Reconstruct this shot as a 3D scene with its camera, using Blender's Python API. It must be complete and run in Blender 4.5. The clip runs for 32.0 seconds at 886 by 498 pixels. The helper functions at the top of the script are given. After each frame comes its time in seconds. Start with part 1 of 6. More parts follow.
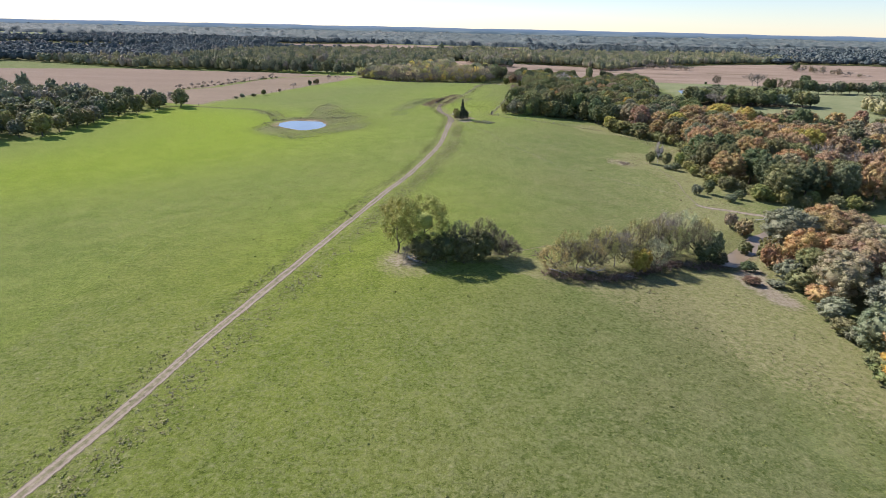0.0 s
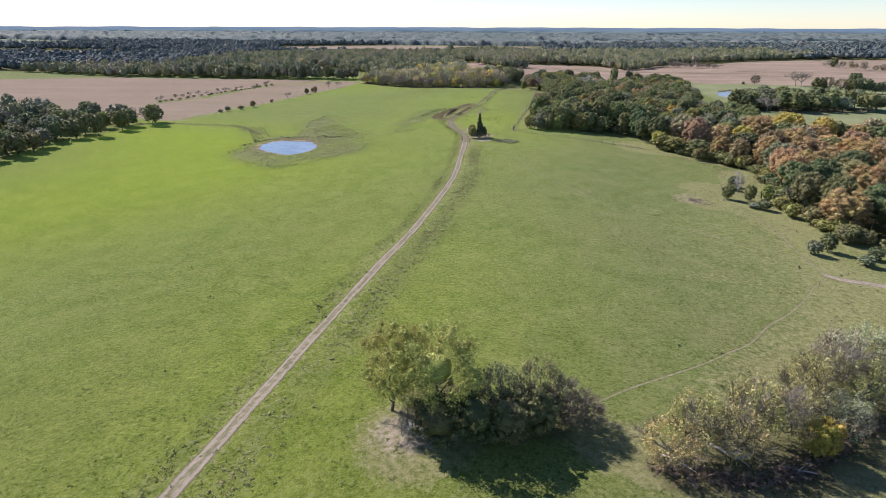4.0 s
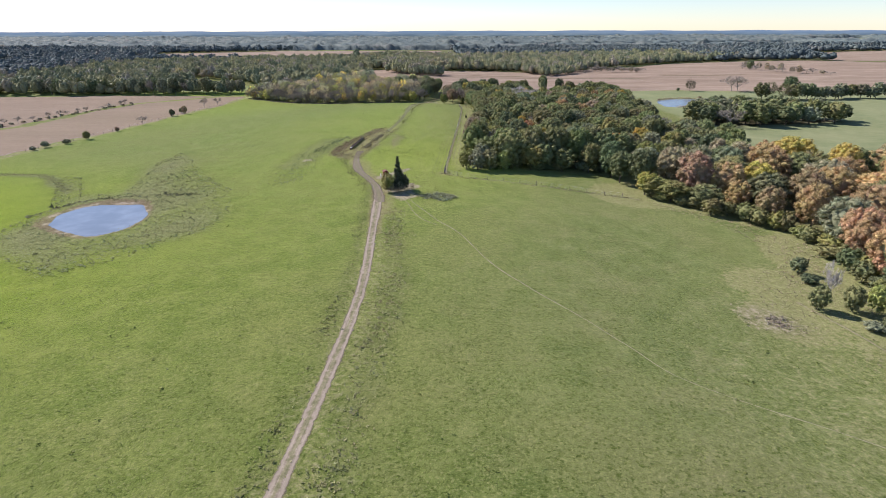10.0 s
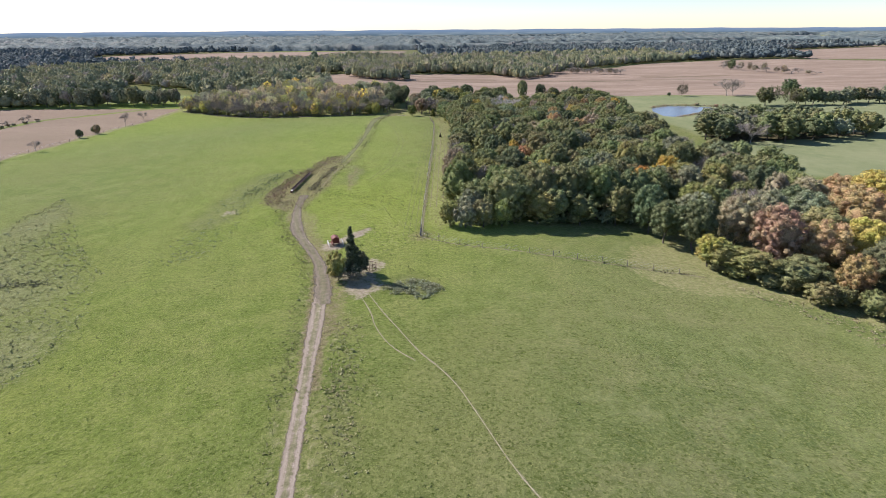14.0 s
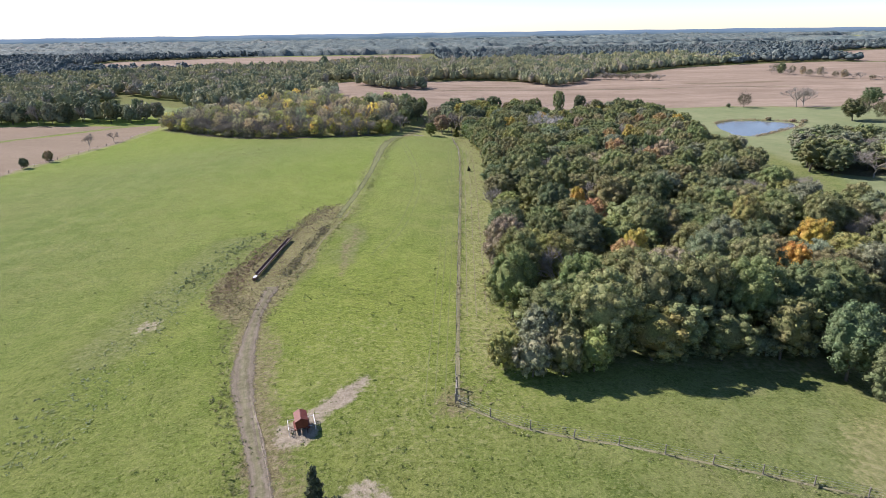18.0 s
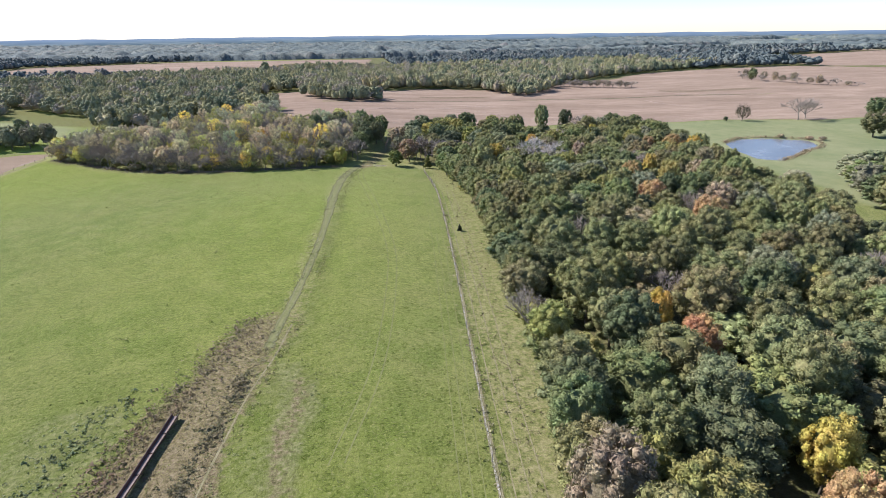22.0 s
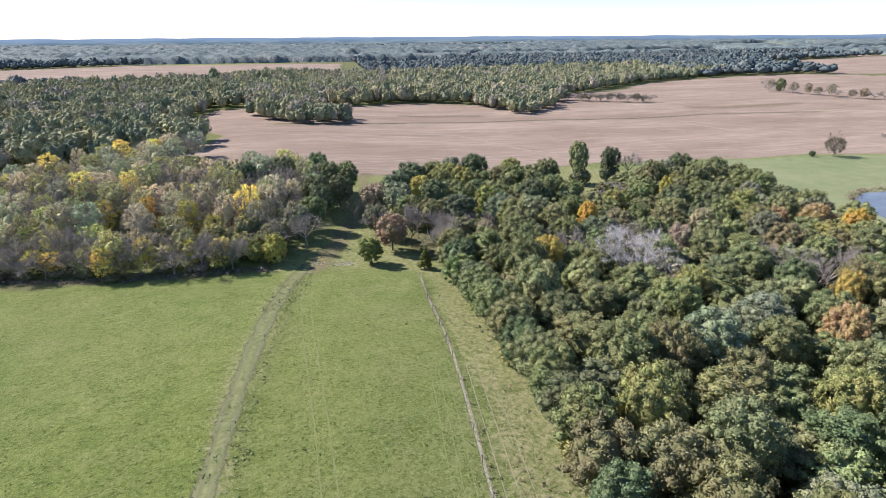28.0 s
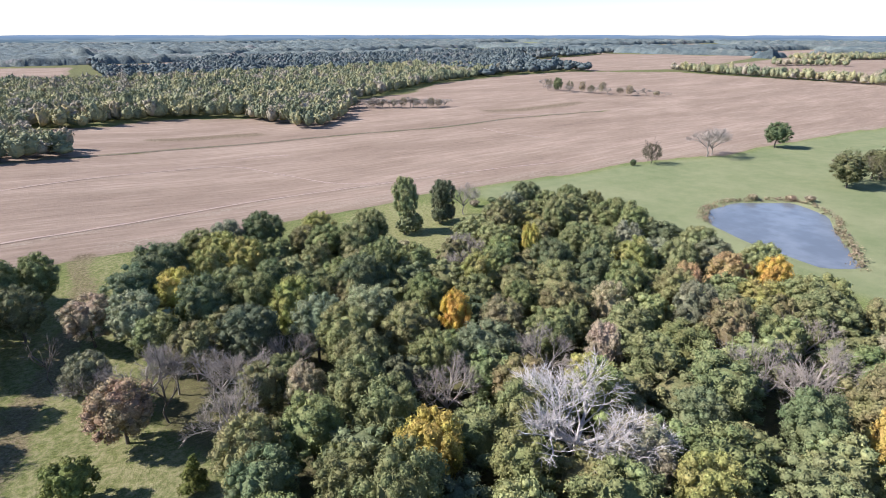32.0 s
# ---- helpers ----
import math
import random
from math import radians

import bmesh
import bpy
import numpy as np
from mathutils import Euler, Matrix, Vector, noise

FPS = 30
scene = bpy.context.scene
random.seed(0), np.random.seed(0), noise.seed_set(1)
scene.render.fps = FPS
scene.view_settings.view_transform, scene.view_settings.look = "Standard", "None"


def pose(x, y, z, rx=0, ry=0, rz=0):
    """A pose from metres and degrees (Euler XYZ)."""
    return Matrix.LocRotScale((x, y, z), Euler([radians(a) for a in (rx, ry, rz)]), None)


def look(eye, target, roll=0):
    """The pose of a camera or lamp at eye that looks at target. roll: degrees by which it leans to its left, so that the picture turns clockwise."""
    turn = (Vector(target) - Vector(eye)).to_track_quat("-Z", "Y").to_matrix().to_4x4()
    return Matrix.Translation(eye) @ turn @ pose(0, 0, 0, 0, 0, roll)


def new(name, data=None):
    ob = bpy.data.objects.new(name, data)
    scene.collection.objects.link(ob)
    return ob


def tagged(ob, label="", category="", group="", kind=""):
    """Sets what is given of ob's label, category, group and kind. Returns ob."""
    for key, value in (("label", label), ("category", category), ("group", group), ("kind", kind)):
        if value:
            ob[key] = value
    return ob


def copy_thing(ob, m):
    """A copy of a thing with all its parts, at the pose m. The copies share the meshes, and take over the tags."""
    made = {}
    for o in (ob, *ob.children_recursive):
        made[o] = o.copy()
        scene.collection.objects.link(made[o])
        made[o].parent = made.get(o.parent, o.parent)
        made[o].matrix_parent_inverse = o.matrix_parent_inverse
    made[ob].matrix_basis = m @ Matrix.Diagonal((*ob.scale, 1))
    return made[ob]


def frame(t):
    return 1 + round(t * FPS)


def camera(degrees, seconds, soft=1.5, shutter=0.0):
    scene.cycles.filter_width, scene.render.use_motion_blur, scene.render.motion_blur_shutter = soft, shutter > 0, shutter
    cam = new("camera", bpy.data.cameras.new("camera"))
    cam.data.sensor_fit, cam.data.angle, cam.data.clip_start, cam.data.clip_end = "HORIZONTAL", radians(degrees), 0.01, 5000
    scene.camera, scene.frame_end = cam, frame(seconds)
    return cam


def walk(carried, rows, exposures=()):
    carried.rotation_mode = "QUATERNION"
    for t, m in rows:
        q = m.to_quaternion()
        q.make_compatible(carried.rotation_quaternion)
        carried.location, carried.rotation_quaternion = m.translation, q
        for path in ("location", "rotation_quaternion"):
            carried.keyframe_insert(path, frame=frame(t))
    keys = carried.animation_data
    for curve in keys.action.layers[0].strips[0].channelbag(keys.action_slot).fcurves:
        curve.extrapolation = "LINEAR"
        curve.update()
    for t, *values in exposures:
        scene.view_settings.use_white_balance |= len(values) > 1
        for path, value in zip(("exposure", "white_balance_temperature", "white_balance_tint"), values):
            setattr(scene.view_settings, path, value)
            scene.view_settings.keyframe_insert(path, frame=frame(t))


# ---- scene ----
# ---- camera ----
cam = camera(75.9, 32.0, 0.6)
PATH = [
    (0, (2.108, 2.646, 40.626), (2.032, 4.507, 39.896), 1.25),
    (0.5, (1.435, 8.766, 40.453), (1.362, 10.626, 39.723), 1.21),
    (1, (0.862, 14.791, 40.536), (0.781, 16.651, 39.805), 0.99),
    (1.5, (0.369, 20.559, 40.718), (0.278, 22.418, 39.985), 0.78),
    (2, (-0.294, 26.464, 40.658), (-0.393, 28.322, 39.925), 0.72),
    (2.5, (-0.987, 32.276, 40.737), (-1.097, 34.133, 40.004), 0.65),
    (4.5, (-1.670, 54.284, 40.616), (-1.776, 56.143, 39.886), -0.08),
    (5, (-1.970, 60.085, 40.535), (-2.014, 61.948, 39.806), 0.02),
    (5.5, (-2.222, 65.611, 40.593), (-2.200, 67.473, 39.865), 0.08),
    (6, (-2.313, 71.689, 40.926), (-2.234, 73.548, 40.193), -0.07),
    (6.5, (-2.221, 77.402, 40.639), (-2.129, 79.262, 39.910), 0.02),
    (7, (-1.982, 83.497, 40.570), (-1.888, 85.357, 39.841), -0.05),
    (7.5, (-1.978, 89.164, 40.470), (-1.885, 91.025, 39.743), -0.04),
    (8, (-1.919, 95.483, 40.412), (-1.834, 97.345, 39.686), -0.04),
    (8.5, (-2.139, 101.617, 40.342), (-2.056, 103.480, 39.618), -0.08),
    (9, (-2.314, 107.945, 40.502), (-2.209, 109.806, 39.777), -0.18),
    (9.5, (-2.410, 114.391, 40.227), (-2.268, 116.251, 39.505), -0.14),
    (10, (-2.354, 121.045, 40.196), (-2.187, 122.903, 39.475), -0.13),
    (10.5, (-2.255, 127.496, 40.033), (-2.050, 129.351, 39.314), -0.08),
    (11, (-1.761, 134.094, 39.969), (-1.495, 135.942, 39.251), -0.14),
    (11.5, (-1.238, 140.719, 40.028), (-0.953, 142.564, 39.311), -0.08),
    (12, (-0.756, 147.275, 39.996), (-0.467, 149.119, 39.280), 0.02),
    (12.5, (-0.315, 153.327, 40.319), (-0.024, 155.171, 39.601), -0.04),
    (13, (0.068, 159.356, 41.020), (0.355, 161.198, 40.294), -0.26),
    (13.5, (0.764, 166.048, 40.865), (1.040, 167.892, 40.141), -0.24),
    (14, (1.013, 172.739, 40.883), (1.288, 174.583, 40.158), -0.41),
    (14.5, (1.300, 179.261, 40.891), (1.571, 181.106, 40.168), -0.29),
    (16.5, (3.318, 206.740, 41.064), (3.566, 208.589, 40.345), -0.42),
    (17, (3.968, 213.652, 40.993), (4.206, 215.503, 40.274), -0.56),
    (17.5, (4.364, 220.334, 40.885), (4.596, 222.187, 40.168), -0.63),
    (18, (4.765, 227.082, 40.911), (4.990, 228.936, 40.194), -0.82),
    (18.5, (4.986, 233.636, 40.871), (5.206, 235.491, 40.156), -0.91),
    (19, (5.277, 240.219, 40.811), (5.491, 242.076, 40.099), -0.93),
    (19.5, (5.578, 246.867, 40.907), (5.784, 248.726, 40.197), -0.96),
    (20, (5.672, 253.728, 40.959), (5.870, 255.588, 40.251), -0.89),
    (20.5, (5.792, 260.519, 41.195), (5.986, 262.379, 40.487), -0.89),
    (21, (5.647, 267.536, 41.130), (5.841, 269.397, 40.425), -0.82),
    (21.5, (5.494, 274.195, 41.322), (5.739, 276.049, 40.614), -0.71),
    (22, (5.446, 281.062, 41.336), (5.833, 282.891, 40.626), -0.71),
    (22.5, (5.507, 288.036, 41.370), (5.949, 289.852, 40.658), -0.65),
    (23, (5.857, 294.666, 41.558), (6.305, 296.481, 40.846), -0.46),
    (23.5, (6.587, 302.148, 41.948), (7.034, 303.960, 41.230), -0.37),
    (24, (6.777, 309.481, 42.040), (7.220, 311.295, 41.322), -0.32),
    (24.5, (7.231, 316.763, 41.928), (7.673, 318.577, 41.212), -0.23),
    (25, (8.030, 323.752, 41.947), (8.478, 325.566, 41.234), -0.29),
    (25.5, (9.619, 330.683, 41.685), (10.072, 332.498, 40.978), -0.13),
    (27.5, (15.719, 361.317, 42.245), (16.195, 363.125, 41.535), -0.33),
    (28, (17.346, 368.177, 42.275), (17.819, 369.987, 41.569), -0.33),
    (28.5, (18.758, 375.643, 42.309), (19.232, 377.452, 41.6), -0.28),
    (29, (20.154, 382.3, 42.353), (20.626, 384.11, 41.644), -0.22),
    (29.5, (21.808, 388.681, 42.361), (22.333, 390.476, 41.652), -0.18),
    (30, (23.349, 394.892, 42.411), (23.997, 396.647, 41.704), -0.14),
    (30.5, (25.272, 401.482, 42.433), (26.037, 403.188, 41.723), -0.10),
    (31, (27.94, 407.747, 42.743), (28.798, 409.406, 42.029), -0.06),
    (31.5, (30.882, 414.182, 42.595), (31.832, 415.792, 41.885), -0.01),
    (32, (34.195, 420.407, 42.534), (35.303, 421.912, 41.823), 0.04),
]
walk(cam, [(t, look(eye, target, roll)) for t, eye, target, roll in PATH], [(0.0, 0.85, 6150, 19), (12.0, 0.92, 6150, 19), (20.0, 1.08, 6080, 19), (32.0, 1.22, 5950, 19)])

# ---- world, sun ----
SUN = Vector((-0.82, 0.57, 0.0)).normalized()
ELEV = 39.0
sky_world = bpy.data.worlds.new("sky")
scene.world = sky_world
sky_world.use_nodes = True
wt = sky_world.node_tree
sky = wt.nodes.new("ShaderNodeTexSky")
sky.sky_type, sky.sun_disc = "NISHITA", False
sky.sun_elevation, sky.sun_rotation = radians(ELEV), math.atan2(SUN.x, SUN.y) % (2 * math.pi)
sky.altitude, sky.air_density, sky.dust_density, sky.ozone_density = 200, 1.0, 0.05, 4.0
wt.links.new(sky.outputs[0], wt.nodes["Background"].inputs[0])
wt.nodes["Background"].inputs[1].default_value = 0.083
sun_data = bpy.data.lights.new("sun", "SUN")
sun_data.energy, sun_data.angle, sun_data.color = 5.0, radians(0.55), (1.0, 0.93, 0.82)
sun_ob = new("sun", sun_data)
to_sun = Vector((SUN.x * math.cos(radians(ELEV)), SUN.y * math.cos(radians(ELEV)), math.sin(radians(ELEV))))
sun_ob.matrix_world = look(to_sun * 300, (0, 0, 0))

# ---- lie of the land ----


def sm(a, b, v):
    u = np.clip((np.asarray(v, float) - a) / (b - a), 0, 1)
    return u * u * (3 - 2 * u)


def seg_dist(x, y, pts, closed=False):
    """Distance of each place to a line through pts."""
    best = np.full(np.shape(x), 1e9)
    for (ax, ay), (bx, by) in zip(pts, pts[1:] + (pts[:1] if closed else [])):
        dx, dy = bx - ax, by - ay
        u = np.clip(((x - ax) * dx + (y - ay) * dy) / (dx * dx + dy * dy), 0, 1)
        best = np.minimum(best, np.hypot(x - ax - u * dx, y - ay - u * dy))
    return best


def inside(x, y, pts):
    odd = np.zeros(np.shape(x), bool)
    for (ax, ay), (bx, by) in zip(pts, pts[1:] + pts[:1]):
        cut = (ay > y) != (by > y)
        odd ^= cut & (x < (bx - ax) * (y - ay) / (by - ay if by != ay else 1e-9) + ax)
    return odd


def poly_mask(x, y, pts, soft):
    """1 inside the outline, 0 outside, with a soft rim."""
    d = seg_dist(x, y, pts, True)
    return sm(-soft, soft, np.where(inside(x, y, pts), d, -d))


def wavy(x, y, size, amount):
    """A wandering of places, so that edges are not ruled."""
    a = np.sin(x / size + 1.3 * np.sin(y / size * 0.7)) + 0.5 * np.sin(y / size * 2.3 + x / size)
    b = np.sin(y / size * 1.1 + 1.7 * np.sin(x / size * 0.6)) + 0.5 * np.sin(x / size * 2.1 - y / size)
    return x + amount * a, y + amount * b


POND = [(-83, 254.8), (-85, 262), (-82, 268.2), (-77.5, 271.5), (-68, 269.5), (-64.5, 263), (-63.5, 258), (-64.3, 251.5), (-69, 245.2), (-76, 248.3)]
POND_EAST = [(164, 462), (168, 480), (174, 493), (184, 499), (198, 499), (212, 489), (206, 477), (192, 470), (181, 463), (171, 457)]
CREEK = [(54, 109), (58, 114), (63, 119), (68, 125), (74, 131), (84, 135), (100, 134)]
POOL = [(52.4, 110.6), (55.2, 116), (59.2, 122.2), (64.3, 126), (70, 129.5), (75, 134.5), (81, 136.5), (90, 137), (101, 136), (101, 132), (88, 132), (79, 128.5), (71, 121), (64, 115), (60.5, 112), (55.6, 108.4)]
POND_Z, POND_EAST_Z, CREEK_Z = -2.2, -4.0, -2.6


def height(x, y):
    x, y = np.asarray(x, float), np.asarray(y, float)
    r = np.hypot(x, y - 300)
    z = 1.8 - 5.2 * (1 - np.exp(-((x - 2) ** 2) / (2 * 47**2))) * (1 - sm(500, 900, r)) - 3.4 * sm(500, 900, r)
    z = z - 3.6 * np.exp(-(((y - 492) / 50) ** 2)) * np.exp(-(((x - 20) / 120) ** 2))
    z = z + 14 * sm(1500, 3800, r) + 2.5 * sm(900, 1500, r) * np.sin(x / 310 + 1.0) * np.sin(y / 270)
    for outline, level in ((POND, POND_Z), (POND_EAST, POND_EAST_Z)):
        near = (np.abs(x - outline[0][0]) < 90) & (np.abs(y - outline[0][1]) < 90)
        d = np.where(near, seg_dist(x, y, outline, True), 99.0)
        inn = near & inside(x, y, outline)
        bank = 1 - sm(1.5, 7.5, d)
        z = np.where(inn, level - 0.12 * np.minimum(d, 6), z * (1 - bank) + (level + 0.09 * d) * bank)
    d = np.where((np.abs(x - 75) < 60) & (np.abs(y - 120) < 60), seg_dist(x, y, CREEK), 99.0)
    z = z - sm(0, 1, 1 - d / 8.0) * (z - (CREEK_Z - 0.35)) * (d < 8)
    return z


def hz(x, y):
    return float(height(x, y))


# ---- plan ----
TRACK = [(-38.8, 32), (-36.8, 43), (-35, 52), (-32.2, 69), (-29.2, 85), (-26, 101), (-22.4, 120), (-18.4, 140), (-15.2, 155), (-12.5, 170), (-9.4, 191),
         (-7.6, 210), (-7.0, 230), (-6.3, 250), (-6.2, 262), (-8.3, 275), (-11.6, 287), (-14, 299), (-14.2, 311)]
FADED = [(-12, 319), (-8, 335), (-4, 352), (0, 372), (4.5, 402), (7.6, 432), (10.4, 453), (13.5, 467), (18, 480)]
LANE = [(19, 477), (23, 490), (28, 503), (33, 518), (37, 536), (40, 552)]
EAST_ROAD = [(61.4, 147), (63.6, 145), (68.1, 144.1), (73.4, 142.8), (78.5, 141.6), (86.2, 141.9), (97, 141), (110, 139), (120, 138)]
COW_PATH = [(7, 99.5), (11.8, 101.9), (14, 103.4), (16.9, 105.5), (21.4, 108.2), (27.2, 111.8), (31.8, 115.2), (36.2, 118.4), (41.1, 123.9), (46.6, 128.9), (52.5, 135.3), (56.3, 140.3), (59.9, 143.8), (62, 146)]
COW_PATH_B = [(62, 146), (62, 151), (63, 161), (65, 173), (64, 186), (62, 198)]
COW_PATH_C = [(1.3, 254.8), (3.3, 248), (5.6, 241.4), (7.4, 236.4), (11, 228.2), (14.5, 212.5), (19.4, 201), (24.5, 191.5), (28, 184), (31, 177.4), (36.6, 171.9), (42.1, 168), (46.9, 164.1), (52, 160.4), (62, 154)]
DITCH = [(10, 662), (26, 663), (42, 665), (84, 672), (115, 671), (156, 670), (212, 662), (266, 664), (330, 655)]
FENCE = [(12.4, 280.2), (15.6, 301), (22, 341), (29.2, 386), (36, 434), (37.6, 455), (38.8, 469)]
CROSS_FENCE = [(12.4, 280.2), (17.5, 276), (23.4, 273.2), (29.8, 270.9), (38.1, 267.5), (46.3, 264.1), (61, 257.5)]
WEST_FENCE = [(-150, 322), (-141, 355), (-127, 411), (-117, 460), (-109, 498), (-101, 538)]
OAK_WOOD = [(24, 291), (22.5, 306), (30, 334), (34, 352), (38.5, 370), (43, 400), (45, 440), (46, 468), (40, 484), (38, 500), (42, 520),
            (54, 535), (82, 530), (91, 522), (88, 508), (94, 503), (120, 520), (136, 526), (150, 508), (143, 486), (140, 458),
            (133, 442), (125, 420), (119, 380), (112, 364), (101, 332), (86, 305), (68, 286), (52, 287), (40, 287)]
RUST_WOOD = [(63, 266), (67, 259), (77, 248), (86, 237), (88, 225), (83, 210), (79, 197), (77.5, 186), (78, 176), (81, 166), (87, 158), (110, 155), (150, 160),
             (195, 190), (205, 285), (150, 283), (130, 274), (120, 302), (98, 304), (76, 285)]
CREEK_WOOD = [(64, 112), (63, 93), (61, 77), (59, 62), (60, 40), (72, 28), (95, 50), (98, 112), (88, 126), (74, 122)]
NORTH_WOOD = [(-97, 531), (-55, 498), (-18, 483), (14, 481), (23, 505), (31, 533), (18, 545), (-5, 543), (-22, 556), (-15, 590),
              (-25, 625), (-60, 675), (-80, 700), (-150, 745), (-190, 720), (-125, 650), (-105, 600)]
EAST_GROVE = [(142, 390), (152, 412), (172, 427), (196, 420), (225, 398), (224, 386), (184, 382), (154, 378)]
WEST_WOOD = [(-175, 206), (-162, 226), (-166, 266), (-150, 316), (-185, 330), (-270, 330), (-300, 260), (-250, 190)]
WEST_FIELD = [(-151, 322), (-142, 356), (-128, 412), (-118, 460), (-110, 498), (-102, 544), (-186, 556), (-330, 560), (-520, 500), (-500, 340), (-270, 338), (-190, 334)]
NORTH_FIELD = [(-40, 592), (20, 549), (110, 556), (153, 557), (215, 549), (261, 537), (400, 526), (690, 470), (690, 616), (680, 700),
               (690, 830), (585, 917), (475, 908), (351, 872), (300, 820), (242, 804), (200, 768), (164, 745), (141, 752), (112, 771),
               (88, 768), (59, 748), (20, 742), (-26, 735), (-35, 665), (-12, 632), (-24, 600)]
FAR_FIELDS = [[(-420, 1060), (-156, 985), (68, 1030), (112, 1390), (-200, 1420), (-420, 1300)],
              [(620, 900), (760, 860), (1250, 1000), (1100, 1250), (700, 1150)],
              [(690, 465), (1500, 330), (1750, 700), (1300, 960), (735, 862), (690, 640)],
              [(-700, 380), (-520, 330), (-540, 540), (-760, 620)],
              [(-900, 900), (-560, 840), (-500, 1010), (-900, 1080)],
              [(1300, 1500), (2000, 1400), (2300, 1700), (1500, 1760)],
              [(130, 1230), (210, 1210), (300, 1480), (150, 1430)],
              [(850, 1270), (1120, 1262), (1148, 1400), (900, 1400)], [(300, 1560), (900, 1540), (950, 1700), (320, 1720)], [(-900, 1750), (-250, 1690), (-230, 1860), (-900, 1950)],
              [(1250, 950), (1800, 1000), (1900, 1180), (1280, 1150)]]
PALE_FIELDS = [[(-175, 662), (-120, 618), (-112, 585), (-150, 580), (-190, 600)], [(800, 1500), (1300, 1520), (1250, 1900), (780, 1850)],
               [(1500, 1900), (1900, 2000), (1800, 2300), (1400, 2200)], [(-1500, 1500), (-900, 1450), (-950, 1700), (-1500, 1750)],
               [(200, 2300), (900, 2350), (900, 2600), (250, 2550)]]
EAST_PASTURE = [(140, 330), (180, 300), (330, 300), (700, 400), (690, 470), (400, 525), (260, 535), (212, 547), (150, 556), (138, 548), (160, 505)]
POND_HEDGE = [(-150, 317), (-142, 315), (-126, 313), (-114.6, 310), (-104.5, 299), (-95.6, 288)]
MUD = [(-16, 302), (-20.5, 307), (-23, 314), (-23.5, 321), (-19, 334), (-13, 350), (-9, 361), (-3, 364), (-4, 350), (-7, 332), (-9, 318), (-12, 303)]
POND_WEEDS = [(-94, 251), (-90, 268), (-101, 292), (-112, 309), (-100, 305), (-88, 282), (-77, 280), (-79, 300), (-83, 322), (-80, 338),
              (-72, 325), (-60, 298), (-46, 275), (-41, 255), (-43, 240), (-54, 228), (-67, 221), (-82, 235)]
BOTTOM = [(16, 92), (34, 76), (48, 55), (60, 30), (64, 60), (62, 92), (70, 110), (80, 128), (75, 150), (66, 190), (62, 205), (52, 200), (60, 170), (50, 140), (40, 120), (22, 104)]

# ---- materials ----


class Nodes:
    """A short hand for node trees."""

    def __init__(self, name):
        self.mat = bpy.data.materials.new(name)
        self.mat.use_nodes = True
        self.t = self.mat.node_tree
        self.out = self.t.nodes["Principled BSDF"]

    def n(self, kind, **sets):
        node = self.t.nodes.new(kind)
        for key, value in sets.items():
            node.inputs[key.replace("_", " ")].default_value = value
        return node

    def put(self, a, b):
        self.t.links.new(a, b)

    def coords(self):
        return self.n("ShaderNodeNewGeometry").outputs["Position"]

    def noise(self, scale, detail=3.0, rough=0.55, vec=None, stretch=None):
        node = self.n("ShaderNodeTexNoise", Scale=scale, Detail=detail, Roughness=rough)
        at = vec or self.coords()
        if stretch:
            m = self.n("ShaderNodeMapping")
            m.inputs["Scale"].default_value = stretch[0]
            m.inputs["Rotation"].default_value = (0, 0, radians(stretch[1]))
            self.put(at, m.inputs[0])
            at = m.outputs[0]
        self.put(at, node.inputs["Vector"])
        return node.outputs["Fac"]

    def ramp(self, fac, *stops):
        node = self.n("ShaderNodeValToRGB")
        els = node.color_ramp.elements
        while len(els) < len(stops):
            els.new(0.5)
        for el, (at, col) in zip(els, stops):
            el.position, el.color = at, (*col, 1)
        self.put(fac, node.inputs[0])
        return node.outputs[0]

    def step(self, fac, a, b, lo=0.0, hi=1.0):
        node = self.n("ShaderNodeMapRange")
        node.interpolation_type = "SMOOTHSTEP"
        for i, v in ((1, a), (2, b), (3, lo), (4, hi)):
            node.inputs[i].default_value = v
        self.put(fac, node.inputs[0])
        return node.outputs[0]

    def math(self, op, a, b):
        node = self.n("ShaderNodeMath")
        node.operation = op
        for i, v in enumerate((a, b)):
            if isinstance(v, (int, float)):
                node.inputs[i].default_value = v
            else:
                self.put(v, node.inputs[i])
        return node.outputs[0]

    def mix(self, fac, a, b, blend="MIX"):
        node = self.n("ShaderNodeMix")
        node.data_type, node.blend_type = "RGBA", blend
        for i, v in ((0, fac), (6, a), (7, b)):
            if isinstance(v, (int, float)):
                node.inputs[i].default_value = v
            elif isinstance(v, tuple):
                node.inputs[i].default_value = (*v, 1)
            else:
                self.put(v, node.inputs[i])
        return node.outputs[2]

    def bump(self, fac, strength=0.4, distance=0.1):
        node = self.n("ShaderNodeBump", Strength=strength, Distance=distance)
        self.put(fac, node.inputs["Height"])
        self.put(node.outputs[0], self.out.inputs["Normal"])

    def done(self, colour=None, rough=0.9, spec=0.2, metal=0.0):
        if isinstance(colour, tuple):
            self.out.inputs["Base Color"].default_value = (*colour, 1)
        elif colour:
            self.put(colour, self.out.inputs["Base Color"])
        self.out.inputs["Roughness"].default_value = rough
        self.out.inputs["Specular IOR Level"].default_value = spec
        self.out.inputs["Metallic"].default_value = metal
        return self.mat


